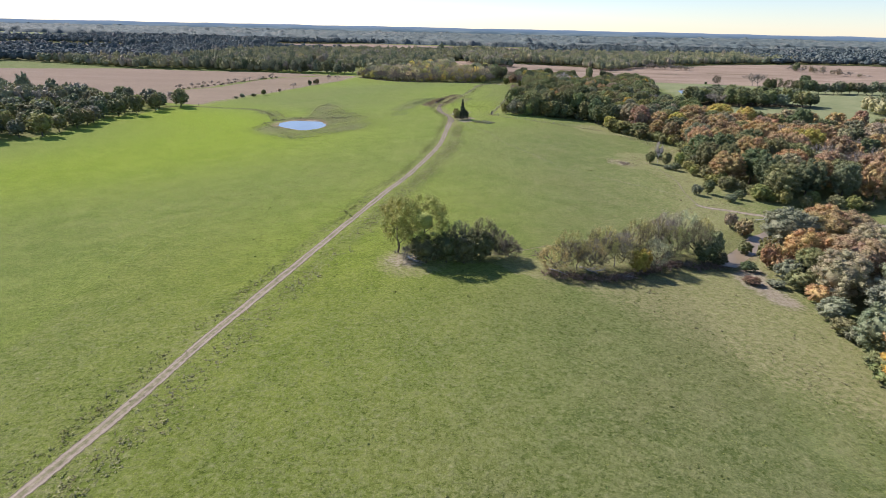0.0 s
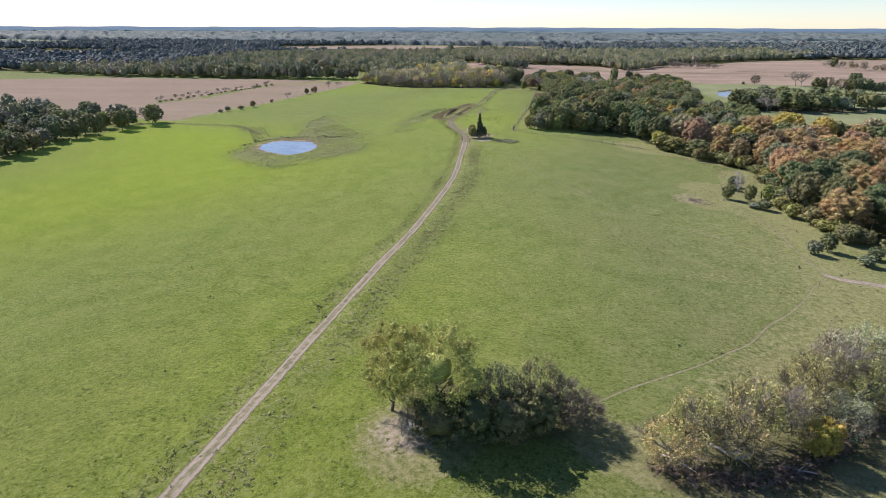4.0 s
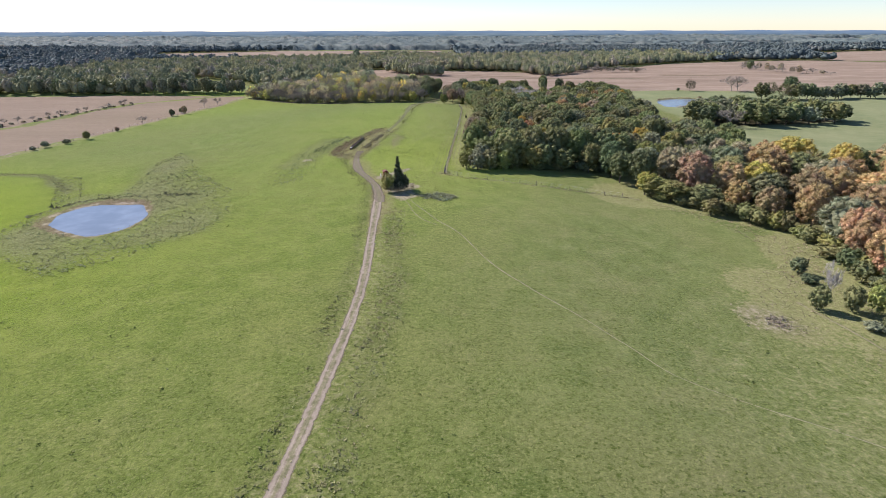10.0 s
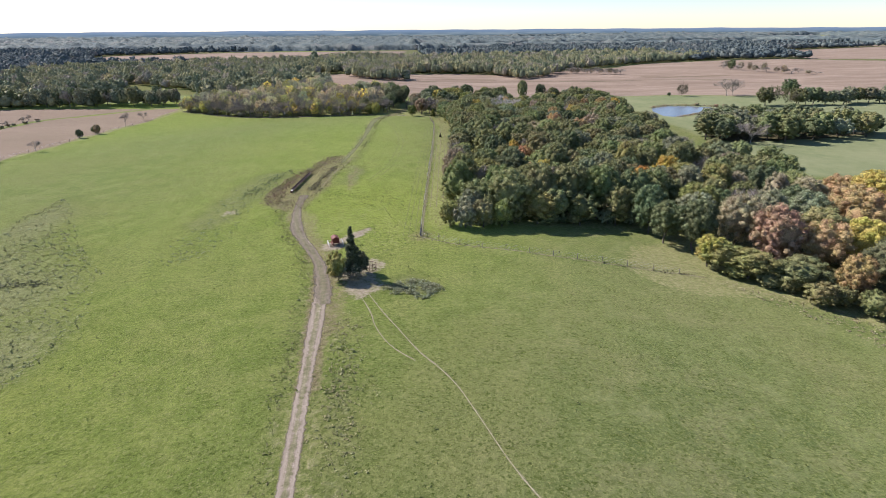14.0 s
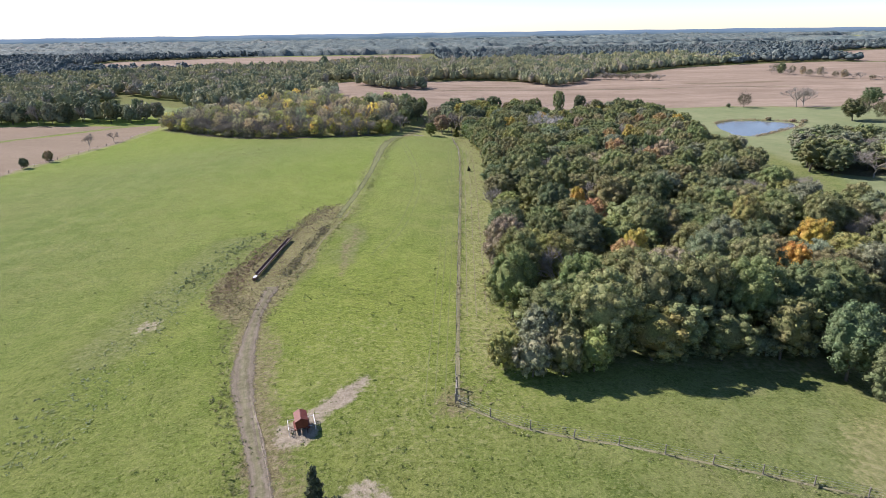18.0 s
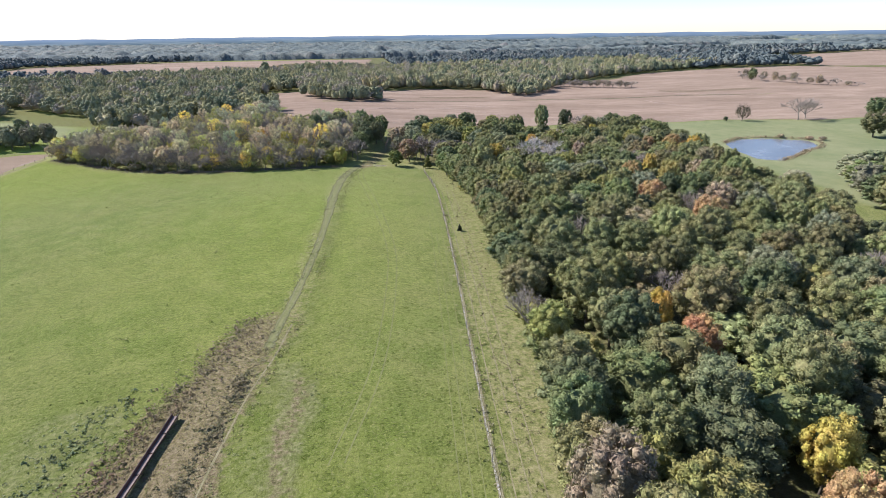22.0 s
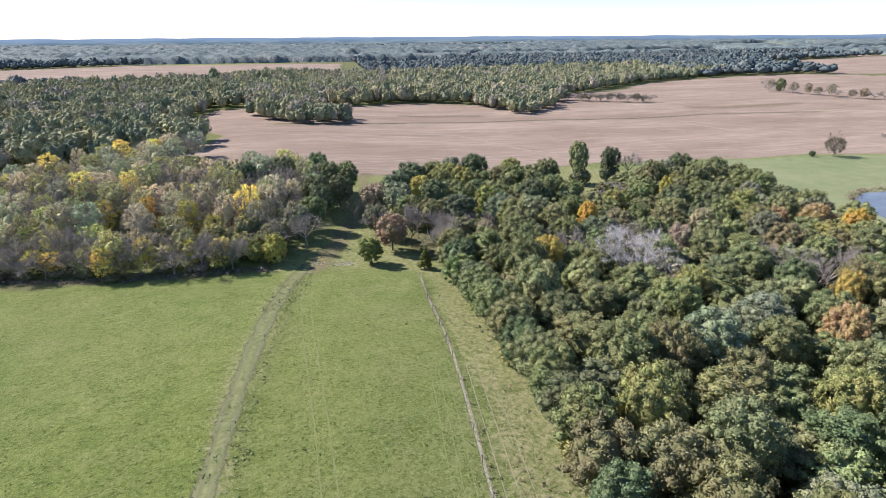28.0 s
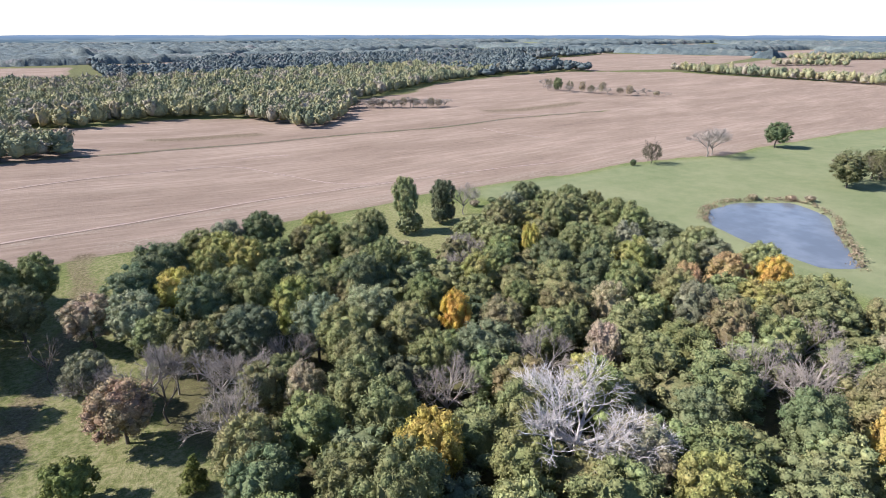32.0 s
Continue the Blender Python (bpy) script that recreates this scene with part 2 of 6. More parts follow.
def ground_material():
    m = Nodes("pasture_ground")
    a = m.n("ShaderNodeVertexColor")
    a.layer_name = "cover"
    b = m.n("ShaderNodeVertexColor")
    b.layer_name = "fields"
    sa, sb = m.n("ShaderNodeSeparateColor"), m.n("ShaderNodeSeparateColor")
    m.put(a.outputs[0], sa.inputs[0])
    m.put(b.outputs[0], sb.inputs[0])
    dry, weed, dirt, floor = sa.outputs[0], sa.outputs[1], sa.outputs[2], a.outputs["Alpha"]
    stubble, pale, lush, worn = sb.outputs[0], sb.outputs[1], sb.outputs[2], b.outputs["Alpha"]
    big, mid, fine, grain = m.noise(0.035, 4), m.noise(0.22, 5, 0.65), m.noise(1.3, 5, 0.7), m.noise(5.0, 4, 0.7)
    grass = m.ramp(mid, (0.32, (0.059, 0.08, 0.031)), (0.5, (0.092, 0.111, 0.044)), (0.68, (0.129, 0.138, 0.066)))
    grass = m.mix(m.math("MULTIPLY", m.step(big, 0.4, 0.66), 0.8), grass, (0.122, 0.122, 0.058))
    grass = m.mix(m.math("MULTIPLY", m.step(m.noise(0.13, 5, 0.68), 0.5, 0.62), 0.45), grass, (0.15, 0.138, 0.076))
    grass = m.mix(m.math("MULTIPLY", lush, 0.8), grass, m.mix(m.step(mid, 0.35, 0.65), (0.108, 0.147, 0.014), (0.157, 0.19, 0.024)))
    speck = m.step(m.noise(2.3, 2, 0.5), 0.43, 0.36)
    clump = m.step(m.math("ADD", m.math("MULTIPLY", fine, 0.6), m.math("MULTIPLY", grain, 0.4)), 0.4, 0.56)
    grass = m.mix(m.math("MULTIPLY", m.math("SUBTRACT", 1.0, clump), 0.6), grass, (0.045, 0.06, 0.014))
    grass = m.mix(m.math("MULTIPLY", m.math("MULTIPLY", speck, m.step(mid, 0.66, 0.42, 0.25, 1.0)), 0.85), grass, (0.035, 0.05, 0.01))
    grass = m.mix(m.math("MULTIPLY", m.step(m.noise(3.1, 3, 0.6), 0.52, 0.66), 0.5), grass, (0.2, 0.2, 0.085))

    def spread(mask, wide, n=None):
        return m.step(m.math("ADD", mask, m.math("MULTIPLY", m.math("SUBTRACT", n or fine, 0.5), wide)), 0.3, 0.72)

    straw = m.ramp(m.math("ADD", m.math("MULTIPLY", fine, 0.6), m.math("MULTIPLY", grain, 0.4)),
                   (0.34, (0.07, 0.078, 0.03)), (0.5, (0.16, 0.15, 0.075)), (0.68, (0.28, 0.245, 0.15)))
    col = m.mix(m.math("MULTIPLY", spread(dry, 1.3), 0.85), grass, straw)
    pas = m.ramp(m.math("ADD", m.math("MULTIPLY", mid, 0.4), m.math("MULTIPLY", big, 0.6)), (0.36, (0.145, 0.172, 0.086)), (0.64, (0.208, 0.222, 0.12)))
    col = m.mix(m.math("MULTIPLY", pale, 0.85), col, pas)
    weeds = m.ramp(m.math("ADD", m.math("MULTIPLY", m.noise(2.0, 3, 0.6), 0.65), m.math("MULTIPLY", grain, 0.35)),
                   (0.36, (0.06, 0.07, 0.027)), (0.5, (0.128, 0.136, 0.058)), (0.64, (0.2, 0.2, 0.104)))
    col = m.mix(spread(weed, 1.2), col, weeds)
    rows = m.noise(0.5, 5, 0.7, stretch=((0.12, 1.6, 1), 4))
    wide = m.noise(0.025, 6, 0.75, stretch=((0.4, 1.5, 1), 8))
    stub = m.ramp(m.math("ADD", m.math("MULTIPLY", rows, 0.45), m.math("MULTIPLY", wide, 0.55)),
                  (0.36, (0.132, 0.1, 0.073)), (0.5, (0.205, 0.158, 0.12)), (0.64, (0.315, 0.252, 0.195)))
    stub = m.mix(m.step(stubble, 0.95, 0.82), stub, m.mix(0.65, stub, (0.15, 0.11, 0.09)))
    stub = m.mix(m.math("MULTIPLY", m.step(fine, 0.35, 0.6), 0.35), stub, (0.26, 0.195, 0.145))
    col = m.mix(m.step(m.math("ADD", stubble, m.math("MULTIPLY", m.math("SUBTRACT", mid, 0.5), 0.5)), 0.4, 0.6), col, stub)
    soil = m.ramp(m.math("ADD", m.math("MULTIPLY", m.noise(2.0, 3, 0.6), 0.5), m.math("MULTIPLY", grain, 0.5)),
                  (0.36, (0.05, 0.038, 0.022)), (0.5, (0.132, 0.104, 0.066)), (0.64, (0.225, 0.185, 0.125)))
    col = m.mix(spread(dirt, 1.1), col, soil)
    dust = m.ramp(m.math("ADD", m.math("MULTIPLY", fine, 0.5), m.math("MULTIPLY", grain, 0.5)),
                  (0.3, (0.14, 0.115, 0.082)), (0.5, (0.235, 0.198, 0.148)), (0.7, (0.34, 0.295, 0.235)))
    col = m.mix(spread(worn, 1.3), col, dust)
    litter = m.ramp(fine, (0.3, (0.045, 0.042, 0.022)), (0.6, (0.1, 0.088, 0.05)), (0.8, (0.16, 0.14, 0.085)))
    col = m.mix(spread(floor, 0.8), col, litter)
    m.bump(m.math("ADD", m.math("MULTIPLY", fine, 0.6), m.math("MULTIPLY", grain, 0.4)), 0.75, 0.4)
    m.done(col, 0.95, 0.03)
    m.put(m.math("MULTIPLY", m.math("SUBTRACT", 1.0, m.math("MAXIMUM", m.math("MAXIMUM", stubble, weed), m.math("MAXIMUM", worn, pale))), m.math("ADD", 0.26, m.math("MULTIPLY", lush, 0.48))), m.out.inputs["Sheen Weight"])
    m.out.inputs["Sheen Roughness"].default_value = 0.4
    m.put(m.mix(lush, (0.62, 0.74, 0.2), (0.58, 0.76, 0.05)), m.out.inputs["Sheen Tint"])
    return m.mat


def leaf_material(name, thin=0.3):
    """Leaves, coloured by the tree that they hang on, each spray a little different."""
    m = Nodes(name)
    info, isle = m.n("ShaderNodeObjectInfo"), m.n("ShaderNodeNewGeometry").outputs["Random Per Island"]
    hsv = m.n("ShaderNodeHueSaturation")
    m.put(info.outputs["Color"], hsv.inputs["Color"])
    # speckle varies leaf tone and paints in the shade of gaps between clumps
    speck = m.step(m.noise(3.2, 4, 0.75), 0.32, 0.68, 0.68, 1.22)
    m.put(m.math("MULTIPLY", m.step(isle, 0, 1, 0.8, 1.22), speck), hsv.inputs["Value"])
    m.put(m.step(m.noise(0.35, 2), 0.25, 0.75, 0.475, 0.525), hsv.inputs["Hue"])
    m.bump(m.noise(3.5, 4, 0.7), 0.5, 0.3)
    m.done(hsv.outputs[0], 0.65, 0.1)
    tr = m.n("ShaderNodeBsdfTranslucent")
    m.put(hsv.outputs[0], tr.inputs[0])
    mixer = m.n("ShaderNodeMixShader", Fac=thin)
    m.put(m.out.outputs[0], mixer.inputs[1])
    m.put(tr.outputs[0], mixer.inputs[2])
    m.put(mixer.outputs[0], m.t.nodes["Material Output"].inputs[0])
    return m.mat


def far_leaf_material():
    m = Nodes("far_foliage")
    isle = m.n("ShaderNodeAttribute")
    isle.attribute_name = "tone"
    n = m.noise(0.25, 4, 0.7)
    col = m.ramp(isle.outputs["Fac"], (0.0, (0.13, 0.158, 0.1)), (0.25, (0.205, 0.225, 0.13)), (0.5, (0.31, 0.302, 0.158)), (0.66, (0.37, 0.34, 0.165)), (0.78, (0.33, 0.292, 0.232)), (0.9, (0.34, 0.285, 0.19)), (1.0, (0.45, 0.375, 0.135)))
    col = m.mix(m.math("MULTIPLY", m.step(n, 0.4, 0.65), 0.5), col, (0.12, 0.135, 0.09))
    m.bump(m.noise(0.9, 4, 0.7), 0.8, 0.8)
    return m.done(col, 0.8, 0.1)


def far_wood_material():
    """Grey-green autumn canopy of the distant country, its leaf colour blued as painted haze."""
    m = Nodes("hazed_woodland")
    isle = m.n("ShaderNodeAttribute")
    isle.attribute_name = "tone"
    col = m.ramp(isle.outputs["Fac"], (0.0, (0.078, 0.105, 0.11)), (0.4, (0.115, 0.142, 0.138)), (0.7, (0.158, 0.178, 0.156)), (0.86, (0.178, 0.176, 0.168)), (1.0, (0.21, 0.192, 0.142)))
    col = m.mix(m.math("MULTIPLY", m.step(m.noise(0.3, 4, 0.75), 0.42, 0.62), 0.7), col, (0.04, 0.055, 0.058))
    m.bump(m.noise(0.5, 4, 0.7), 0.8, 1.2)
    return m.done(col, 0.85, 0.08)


def mottled(name, lo, hi, scale=3.0, rough=0.9, spec=0.2, metal=0.0, relief=0.3, depth=0.03, stretch=None):
    m = Nodes(name)
    n = m.noise(scale, 5, 0.65, stretch=stretch)
    big = m.noise(scale * 0.15, 3)
    col = m.ramp(m.math("ADD", m.math("MULTIPLY", n, 0.65), m.math("MULTIPLY", big, 0.35)), (0.32, lo), (0.68, hi))
    m.bump(n, relief, depth)
    return m.done(col, rough, spec, metal)


def water_material(name, body, rough):
    m = Nodes(name)
    col = m.mix(m.step(m.noise(0.12, 3), 0.35, 0.7), body, tuple(c * 1.5 for c in body))
    m.bump(m.noise(1.6, 3, 0.6), 0.08, 0.05)
    m.done(col, rough, 0.5)
    m.out.inputs["IOR"].default_value = 1.33
    return m.mat


GROUND = ground_material()
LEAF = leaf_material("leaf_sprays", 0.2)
FAR_LEAF = far_leaf_material()
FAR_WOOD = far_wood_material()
BARK = mottled("bark", (0.06, 0.05, 0.04), (0.17, 0.145, 0.12), 5, relief=0.6, stretch=((1, 1, 0.2), 0))
TWIG_BARK = mottled("willow_bark", (0.11, 0.095, 0.062), (0.25, 0.22, 0.155), 4, relief=0.4)
PALE_BARK = mottled("weathered_bark", (0.3, 0.27, 0.25), (0.56, 0.53, 0.5), 4, relief=0.4)
GREY_BARK = mottled("twig_bark", (0.18, 0.158, 0.132), (0.36, 0.322, 0.275), 4, relief=0.4)
WATER = water_material("pond_water", (0.12, 0.138, 0.16), 0.06)
RIPPLED_WATER = water_material("rippled_pond_water", (0.1, 0.112, 0.122), 0.2)
MUDDY_WATER = water_material("muddy_water", (0.17, 0.135, 0.095), 0.3)
POST_WOOD = mottled("grey_post_wood", (0.12, 0.1, 0.085), (0.32, 0.28, 0.24), 8, stretch=((1, 1, 0.15), 0))
STEEL = mottled("galvanised_steel", (0.35, 0.35, 0.36), (0.6, 0.6, 0.6), 10, 0.45, 0.5, 0.8, 0.1)
RED_PAINT = mottled("faded_red_paint", (0.085, 0.02, 0.013), (0.16, 0.042, 0.028), 4, 0.6, 0.3, 0.0, 0.15)
WHITE_PAINT = mottled("white_paint", (0.55, 0.53, 0.5), (0.8, 0.79, 0.77), 4, 0.6, 0.3, 0.0, 0.1)
RUST = mottled("rusted_steel", (0.055, 0.032, 0.025), (0.17, 0.1, 0.075), 5, 0.8, 0.3, 0.2, 0.3)
FEED = mottled("old_feed", (0.12, 0.095, 0.085), (0.26, 0.21, 0.185), 6)
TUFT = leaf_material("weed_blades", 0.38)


# ---- mesh helpers ----
def mesh_from(name, verts, faces, materials, index=None):
    """A mesh from arrays: verts (n, 3), faces a list of (k, corners) index arrays."""
    me = bpy.data.meshes.new(name)
    verts = np.asarray(verts, np.float32)
    total = np.concatenate([np.full(len(f), f.shape[1]) for f in faces])
    loops = np.concatenate([f.ravel() for f in faces]).astype(np.int32)
    me.vertices.add(len(verts))
    me.vertices.foreach_set("co", verts.ravel())
    me.loops.add(len(loops))
    me.loops.foreach_set("vertex_index", loops)
    me.polygons.add(len(total))
    me.polygons.foreach_set("loop_start", np.concatenate([[0], np.cumsum(total)[:-1]]).astype(np.int32))
    if index is not None:
        me.polygons.foreach_set("material_index", np.asarray(index, np.int32))
    me.update(calc_edges=True)
    for mat in materials:
        me.materials.append(mat)
    return me


def part(name, bm, material, parent, label=""):
    """One mesh object under a thing or under a part."""
    me = bpy.data.meshes.new(name)
    bm.to_mesh(me)
    bm.free()
    me.materials.append(material)
    ob = new(name, me)
    ob.parent = parent
    return tagged(ob, label)


def thing(name, at, label, category, group="", turn=0.0):
    ob = new(name)
    ob.matrix_basis = pose(*at, 0, 0, turn)
    return tagged(ob, label, category, group)


def box(bm, lo, hi, m=None, bevel=0.0):
    c = [(a + b) / 2 for a, b in zip(lo, hi)]
    s = [abs(b - a) for a, b in zip(lo, hi)]
    made = bmesh.ops.create_cube(bm, size=1.0, matrix=(m or Matrix()) @ Matrix.Translation(c) @ Matrix.Diagonal((*s, 1)))
    if bevel:
        edges = list({e for v in made["verts"] for e in v.link_edges})
        bmesh.ops.bevel(bm, geom=edges, offset=bevel, segments=1, affect="EDGES")


def rod(bm, a, b, r0, r1=None, sides=6):
    a, b = Vector(a), Vector(b)
    turn = (b - a).to_track_quat("Z", "Y").to_matrix().to_4x4()
    bmesh.ops.create_cone(bm, cap_ends=True, segments=sides, radius1=r0, radius2=r0 if r1 is None else r1,
                          depth=(b - a).length, matrix=Matrix.Translation((a + b) / 2) @ turn)


def ico(level):
    bm = bmesh.new()
    bmesh.ops.create_icosphere(bm, subdivisions=level, radius=1.0)
    v = np.array([p.co[:] for p in bm.verts])
    f = np.array([[q.index for q in p.verts] for p in bm.faces])
    bm.free()
    return v, f


ICO1, ICO2 = ico(1), ico(2)


def smooth_line(pts, step=2.0):
    """A rounded line through the points, with a place every step metres."""
    p = [Vector((a[0], a[1])) for a in pts]
    p = [2 * p[0] - p[1], *p, 2 * p[-1] - p[-2]]
    out = []
    for a, b, c, d in zip(p, p[1:], p[2:], p[3:]):
        n = max(1, round((c - b).length / step))
        for i in range(n):
            u = i / n
            out.append(0.5 * (2 * b + (c - a) * u + (2 * a - 5 * b + 4 * c - d) * u * u + (3 * b - a - 3 * c + d) * u**3))
    out.append(p[-2])
    return [(v.x, v.y) for v in out]


# ---- ground ----
def axis(*spans):
    """Places along an axis: spans of (from, to, step)."""
    out = []
    for a, b, s in spans:
        out.extend(np.linspace(a, b, max(2, round((b - a) / s)), endpoint=False))
    return np.array(out + [spans[-1][1]])


def build_ground():
    gx = axis((-4990, -2000, 300), (-2000, -900, 80), (-900, -260, 16), (-260, -112, 3.5), (-112, 80, 1.9), (80, 260, 3.5), (260, 900, 14), (900, 2000, 60), (2000, 4990, 300))
    gy = axis((-4990, -600, 500), (-600, -40, 40), (-40, 20, 8), (20, 495, 1.9), (495, 600, 3.0), (600, 720, 3.6), (720, 1000, 9), (1000, 2000, 30), (2000, 5300, 200))
    x, y = np.meshgrid(gx, gy)
    x, y = x.ravel(), y.ravel()
    z = height(x, y)
    near = np.exp(-((x / 250) ** 2 + ((y - 280) / 350) ** 2))
    z = z + near * (0.07 * np.sin(x / 2.3 + np.sin(y / 3.1)) * np.sin(y / 2.9) + 0.12 * np.sin(x / 9 + y / 14) * np.sin(y / 11 - x / 17))
    nx, ny = len(gx), len(gy)
    i = (np.arange(ny - 1)[:, None] * nx + np.arange(nx - 1)).ravel()
    me = mesh_from("ground", np.stack([x, y, z], 1), [np.stack([i, i + 1, i + 1 + nx, i + nx], 1)], [GROUND])
    me.polygons.foreach_set("use_smooth", np.ones(len(i), bool))
    wx, wy = wavy(x, y, 6.0, 0.9)
    fx, fy = wavy(x, y, 14.0, 1.6)

    def along(pts, half, soft, ax=x, ay=y):
        return 1 - sm(half, half + soft, seg_dist(ax, ay, smooth_line(pts, 4.0)))

    def spot(cx, cy, r, soft, ax=wx, ay=wy):
        return 1 - sm(r, r + soft, np.hypot(ax - cx, ay - cy))

    wood = np.zeros_like(x)
    for outline in (OAK_WOOD, RUST_WOOD, CREEK_WOOD, NORTH_WOOD, EAST_GROVE, WEST_WOOD):
        d = seg_dist(fx, fy, outline, True)
        wood = np.maximum(wood, np.where(inside(fx, fy, outline), sm(0.5, 7.0, d), 0))
    thicket = np.maximum(spot(-6, 101, 3, 3), np.maximum(spot(2, 98, 3, 3), spot(6, 99, 3, 3)))
    for cx, cy in ((21, 92), (28, 94), (36, 99), (44, 103), (50, 104)):
        thicket = np.maximum(thicket, spot(cx, cy, 3.5, 3))
    floor = np.maximum(wood, thicket * 0.8)
    dry = poly_mask(fx, fy, BOTTOM, 9) * 0.72
    dry = np.maximum(dry, along(TRACK, 1.5, 4.0, wx, wy) * 0.45)
    dry = np.maximum(dry, 0.52 * along(FADED, 1.3, 2.2, wx, wy))
    strip = poly_mask(wx, wy, [(14, 282), (23, 289), (23, 306), (31, 334), (35, 352), (40, 370), (45, 400), (47, 440), (47, 470), (42, 470), (37, 432), (22, 341)], 1.5)
    dry = np.maximum(dry, strip * 0.58)
    dry = np.maximum(dry, 0.55 * poly_mask(fx, fy, [(18, 478), (46, 474), (44, 500), (44, 522), (56, 538), (40, 556), (30, 535)], 4))
    floor = np.maximum(floor, 0.75 * along([(-97, 529), (-55, 496), (-18, 481), (6, 479.5)], 2.0, 2.5, wx, wy))
    for outline in (OAK_WOOD, RUST_WOOD, NORTH_WOOD):
        dry = np.maximum(dry, (0.85 if outline is RUST_WOOD else 0.6) * (1 - sm(3.0, 10.0 if outline is RUST_WOOD else 7.0, seg_dist(fx, fy, outline, True))))
    dry = np.maximum(dry, along(WEST_FENCE, 1.2, 2.0) * 0.9)
    dry = np.maximum(dry, np.maximum(spot(66, 203, 7, 8), spot(62, 262, 8, 8)) * 0.9)
    dry = np.maximum(dry, spot(8, 288, 14, 10) * 0.35)
    dry = np.maximum(dry, spot(112, 537, 14, 14) * 0.7)
    dry = np.maximum(dry, along([(55, 191), (66, 200), (73, 212), (80, 226)], 3.5, 4.5, wx, wy) * 0.9)
    dry = np.maximum(dry, along([(66, 198), (70, 188), (72, 178), (70, 168)], 3.5, 4.5, wx, wy) * 0.85)
    dry = np.maximum(dry, spot(-7, 95.5, 4.5, 4) * 0.75)
    dry = np.maximum(dry, along([(12, 97), (19, 93), (28, 91.5), (40, 100)], 3.0, 4, wx, wy) * 0.85)
    dry = np.maximum(dry, sm(0, 1, (x - 5) / 45) * sm(0, 1, (230 - y) / 60) * (0.22 + 0.2 * sm(75, 110, y)) * (x < 80))
    weed = poly_mask(fx, fy, POND_WEEDS, 9.0) * (0.72 + 0.2 * np.sin(fx / 7 + 1.3 * np.sin(fy / 9)))
    weed = np.maximum(weed, 0.5 * along([(-33, 300), (-31, 312), (-27, 325), (-24, 338)], 4, 5, wx, wy))
    weed = np.maximum(weed, 0.4 * along([(p[0] - 2.8, p[1]) for p in TRACK], 0.6, 1.8, wx, wy))
    weed = np.maximum(weed, 0.42 * along([(p[0] + 4.6, p[1]) for p in TRACK if p[1] < 245], 1.7, 2.2, wx, wy))
    weed = np.maximum(weed, spot(8.5, 256.5, 3.0, 3) * 0.6)
    weed = np.maximum(weed, 0.6 * along([(0, 345), (1, 335), (-2, 326)], 1.5, 3, wx, wy))
    weed = np.maximum(weed, 0.42 * sm(120, 70, y) * (x > -60) * (x < 40))
    weed = np.maximum(weed, 0.75 * along(POND_HEDGE, 0.8, 2.5, wx, wy))
    weed = np.maximum(weed, 0.42 * along([(x0 + 2.5, y0) for x0, y0 in FADED], 0.8, 2.5, wx, wy))
    weed = np.maximum(weed, 0.7 * along([(-198, 392), (-181, 419), (-174, 480), (-165, 511), (-112, 552)], 1.5, 2.5))
    dirt = poly_mask(wx, wy, MUD, 3.0) * 0.78
    dirt = np.maximum(dirt, along(TRACK[-7:] + [(-13, 316)], 1.2, 1.4) * 0.7)
    dirt = np.maximum(dirt, along([(-5, 246), (-5.2, 262), (-7, 274), (-10, 285), (-13, 300)], 1.5, 3.2, wx, wy) * 0.55)
    dirt = np.maximum(dirt, along([(1, 343), (0.6, 335), (-1, 327), (-2.5, 319)], 0.5, 2.2, wx, wy) * 0.55)
    dirt = np.maximum(dirt, along(FADED, 1.6, 2.6, wx, wy) * (0.26 + 0.4 * sm(380, 330, y)))
    ring = seg_dist(x, y, POND, True)
    dirt = np.maximum(dirt, (1 - sm(1.6, 4.2, seg_dist(wx, wy, POND, True))) * 0.85)
    ring_e = seg_dist(x, y, POND_EAST, True)
    dry = np.maximum(dry, 1 - sm(1.5, 5.0, ring_e))
    dirt = np.maximum(dirt, (1 - sm(2.0, 4.0, seg_dist(wx, wy, CREEK))) * 0.7)
    weed = np.maximum(weed, 0.75 * along(DITCH, 0.8, 2.5))
    weed = np.maximum(weed, 0.5 * along([(235, 616), (262, 608)], 3, 7, fx, fy))
    weed = np.maximum(weed, 0.55 * along([(296, 654), (328, 630)], 3, 8, fx, fy))
    weed = np.maximum(weed, 0.6 * along([(322, 567), (340, 561)], 2, 5, fx, fy))
    dirt = np.maximum(dirt, along(LANE, 1.2, 3.0, wx, wy) * 0.7)
    dirt = np.maximum(dirt, 0.75 * along(FENCE[:2], 0.8, 3.5, wx, wy) * spot(12.6, 281, 2, 3) * 0.8)
    worn = np.maximum(spot(-5.0, 277.4, 2.4, 1.4), spot(1.2, 284, 0.9, 1.4))
    worn = np.maximum(worn, along([(-3.5, 280), (0, 283), (3, 286)], 0.5, 1.3, wx, wy) * 0.8)
    worn = np.maximum(worn, along([(-4.2, 264), (-2.7, 260), (-0.9, 256)], 1.0, 1.8, wx, wy) * 0.75)
    worn = np.maximum(worn, spot(2.8, 266.6, 1.8, 2.0) * 0.7)
    worn = np.maximum(worn, poly_mask(wx, wy, [(-3.6, 261.5), (-1.8, 256), (1.1, 254.6), (4, 256.4), (3, 262), (4, 270), (1, 268)], 1.5) * 0.62)
    worn = np.maximum(worn, spot(-8.6, 95.6, 2.0, 2.6) * 0.7)
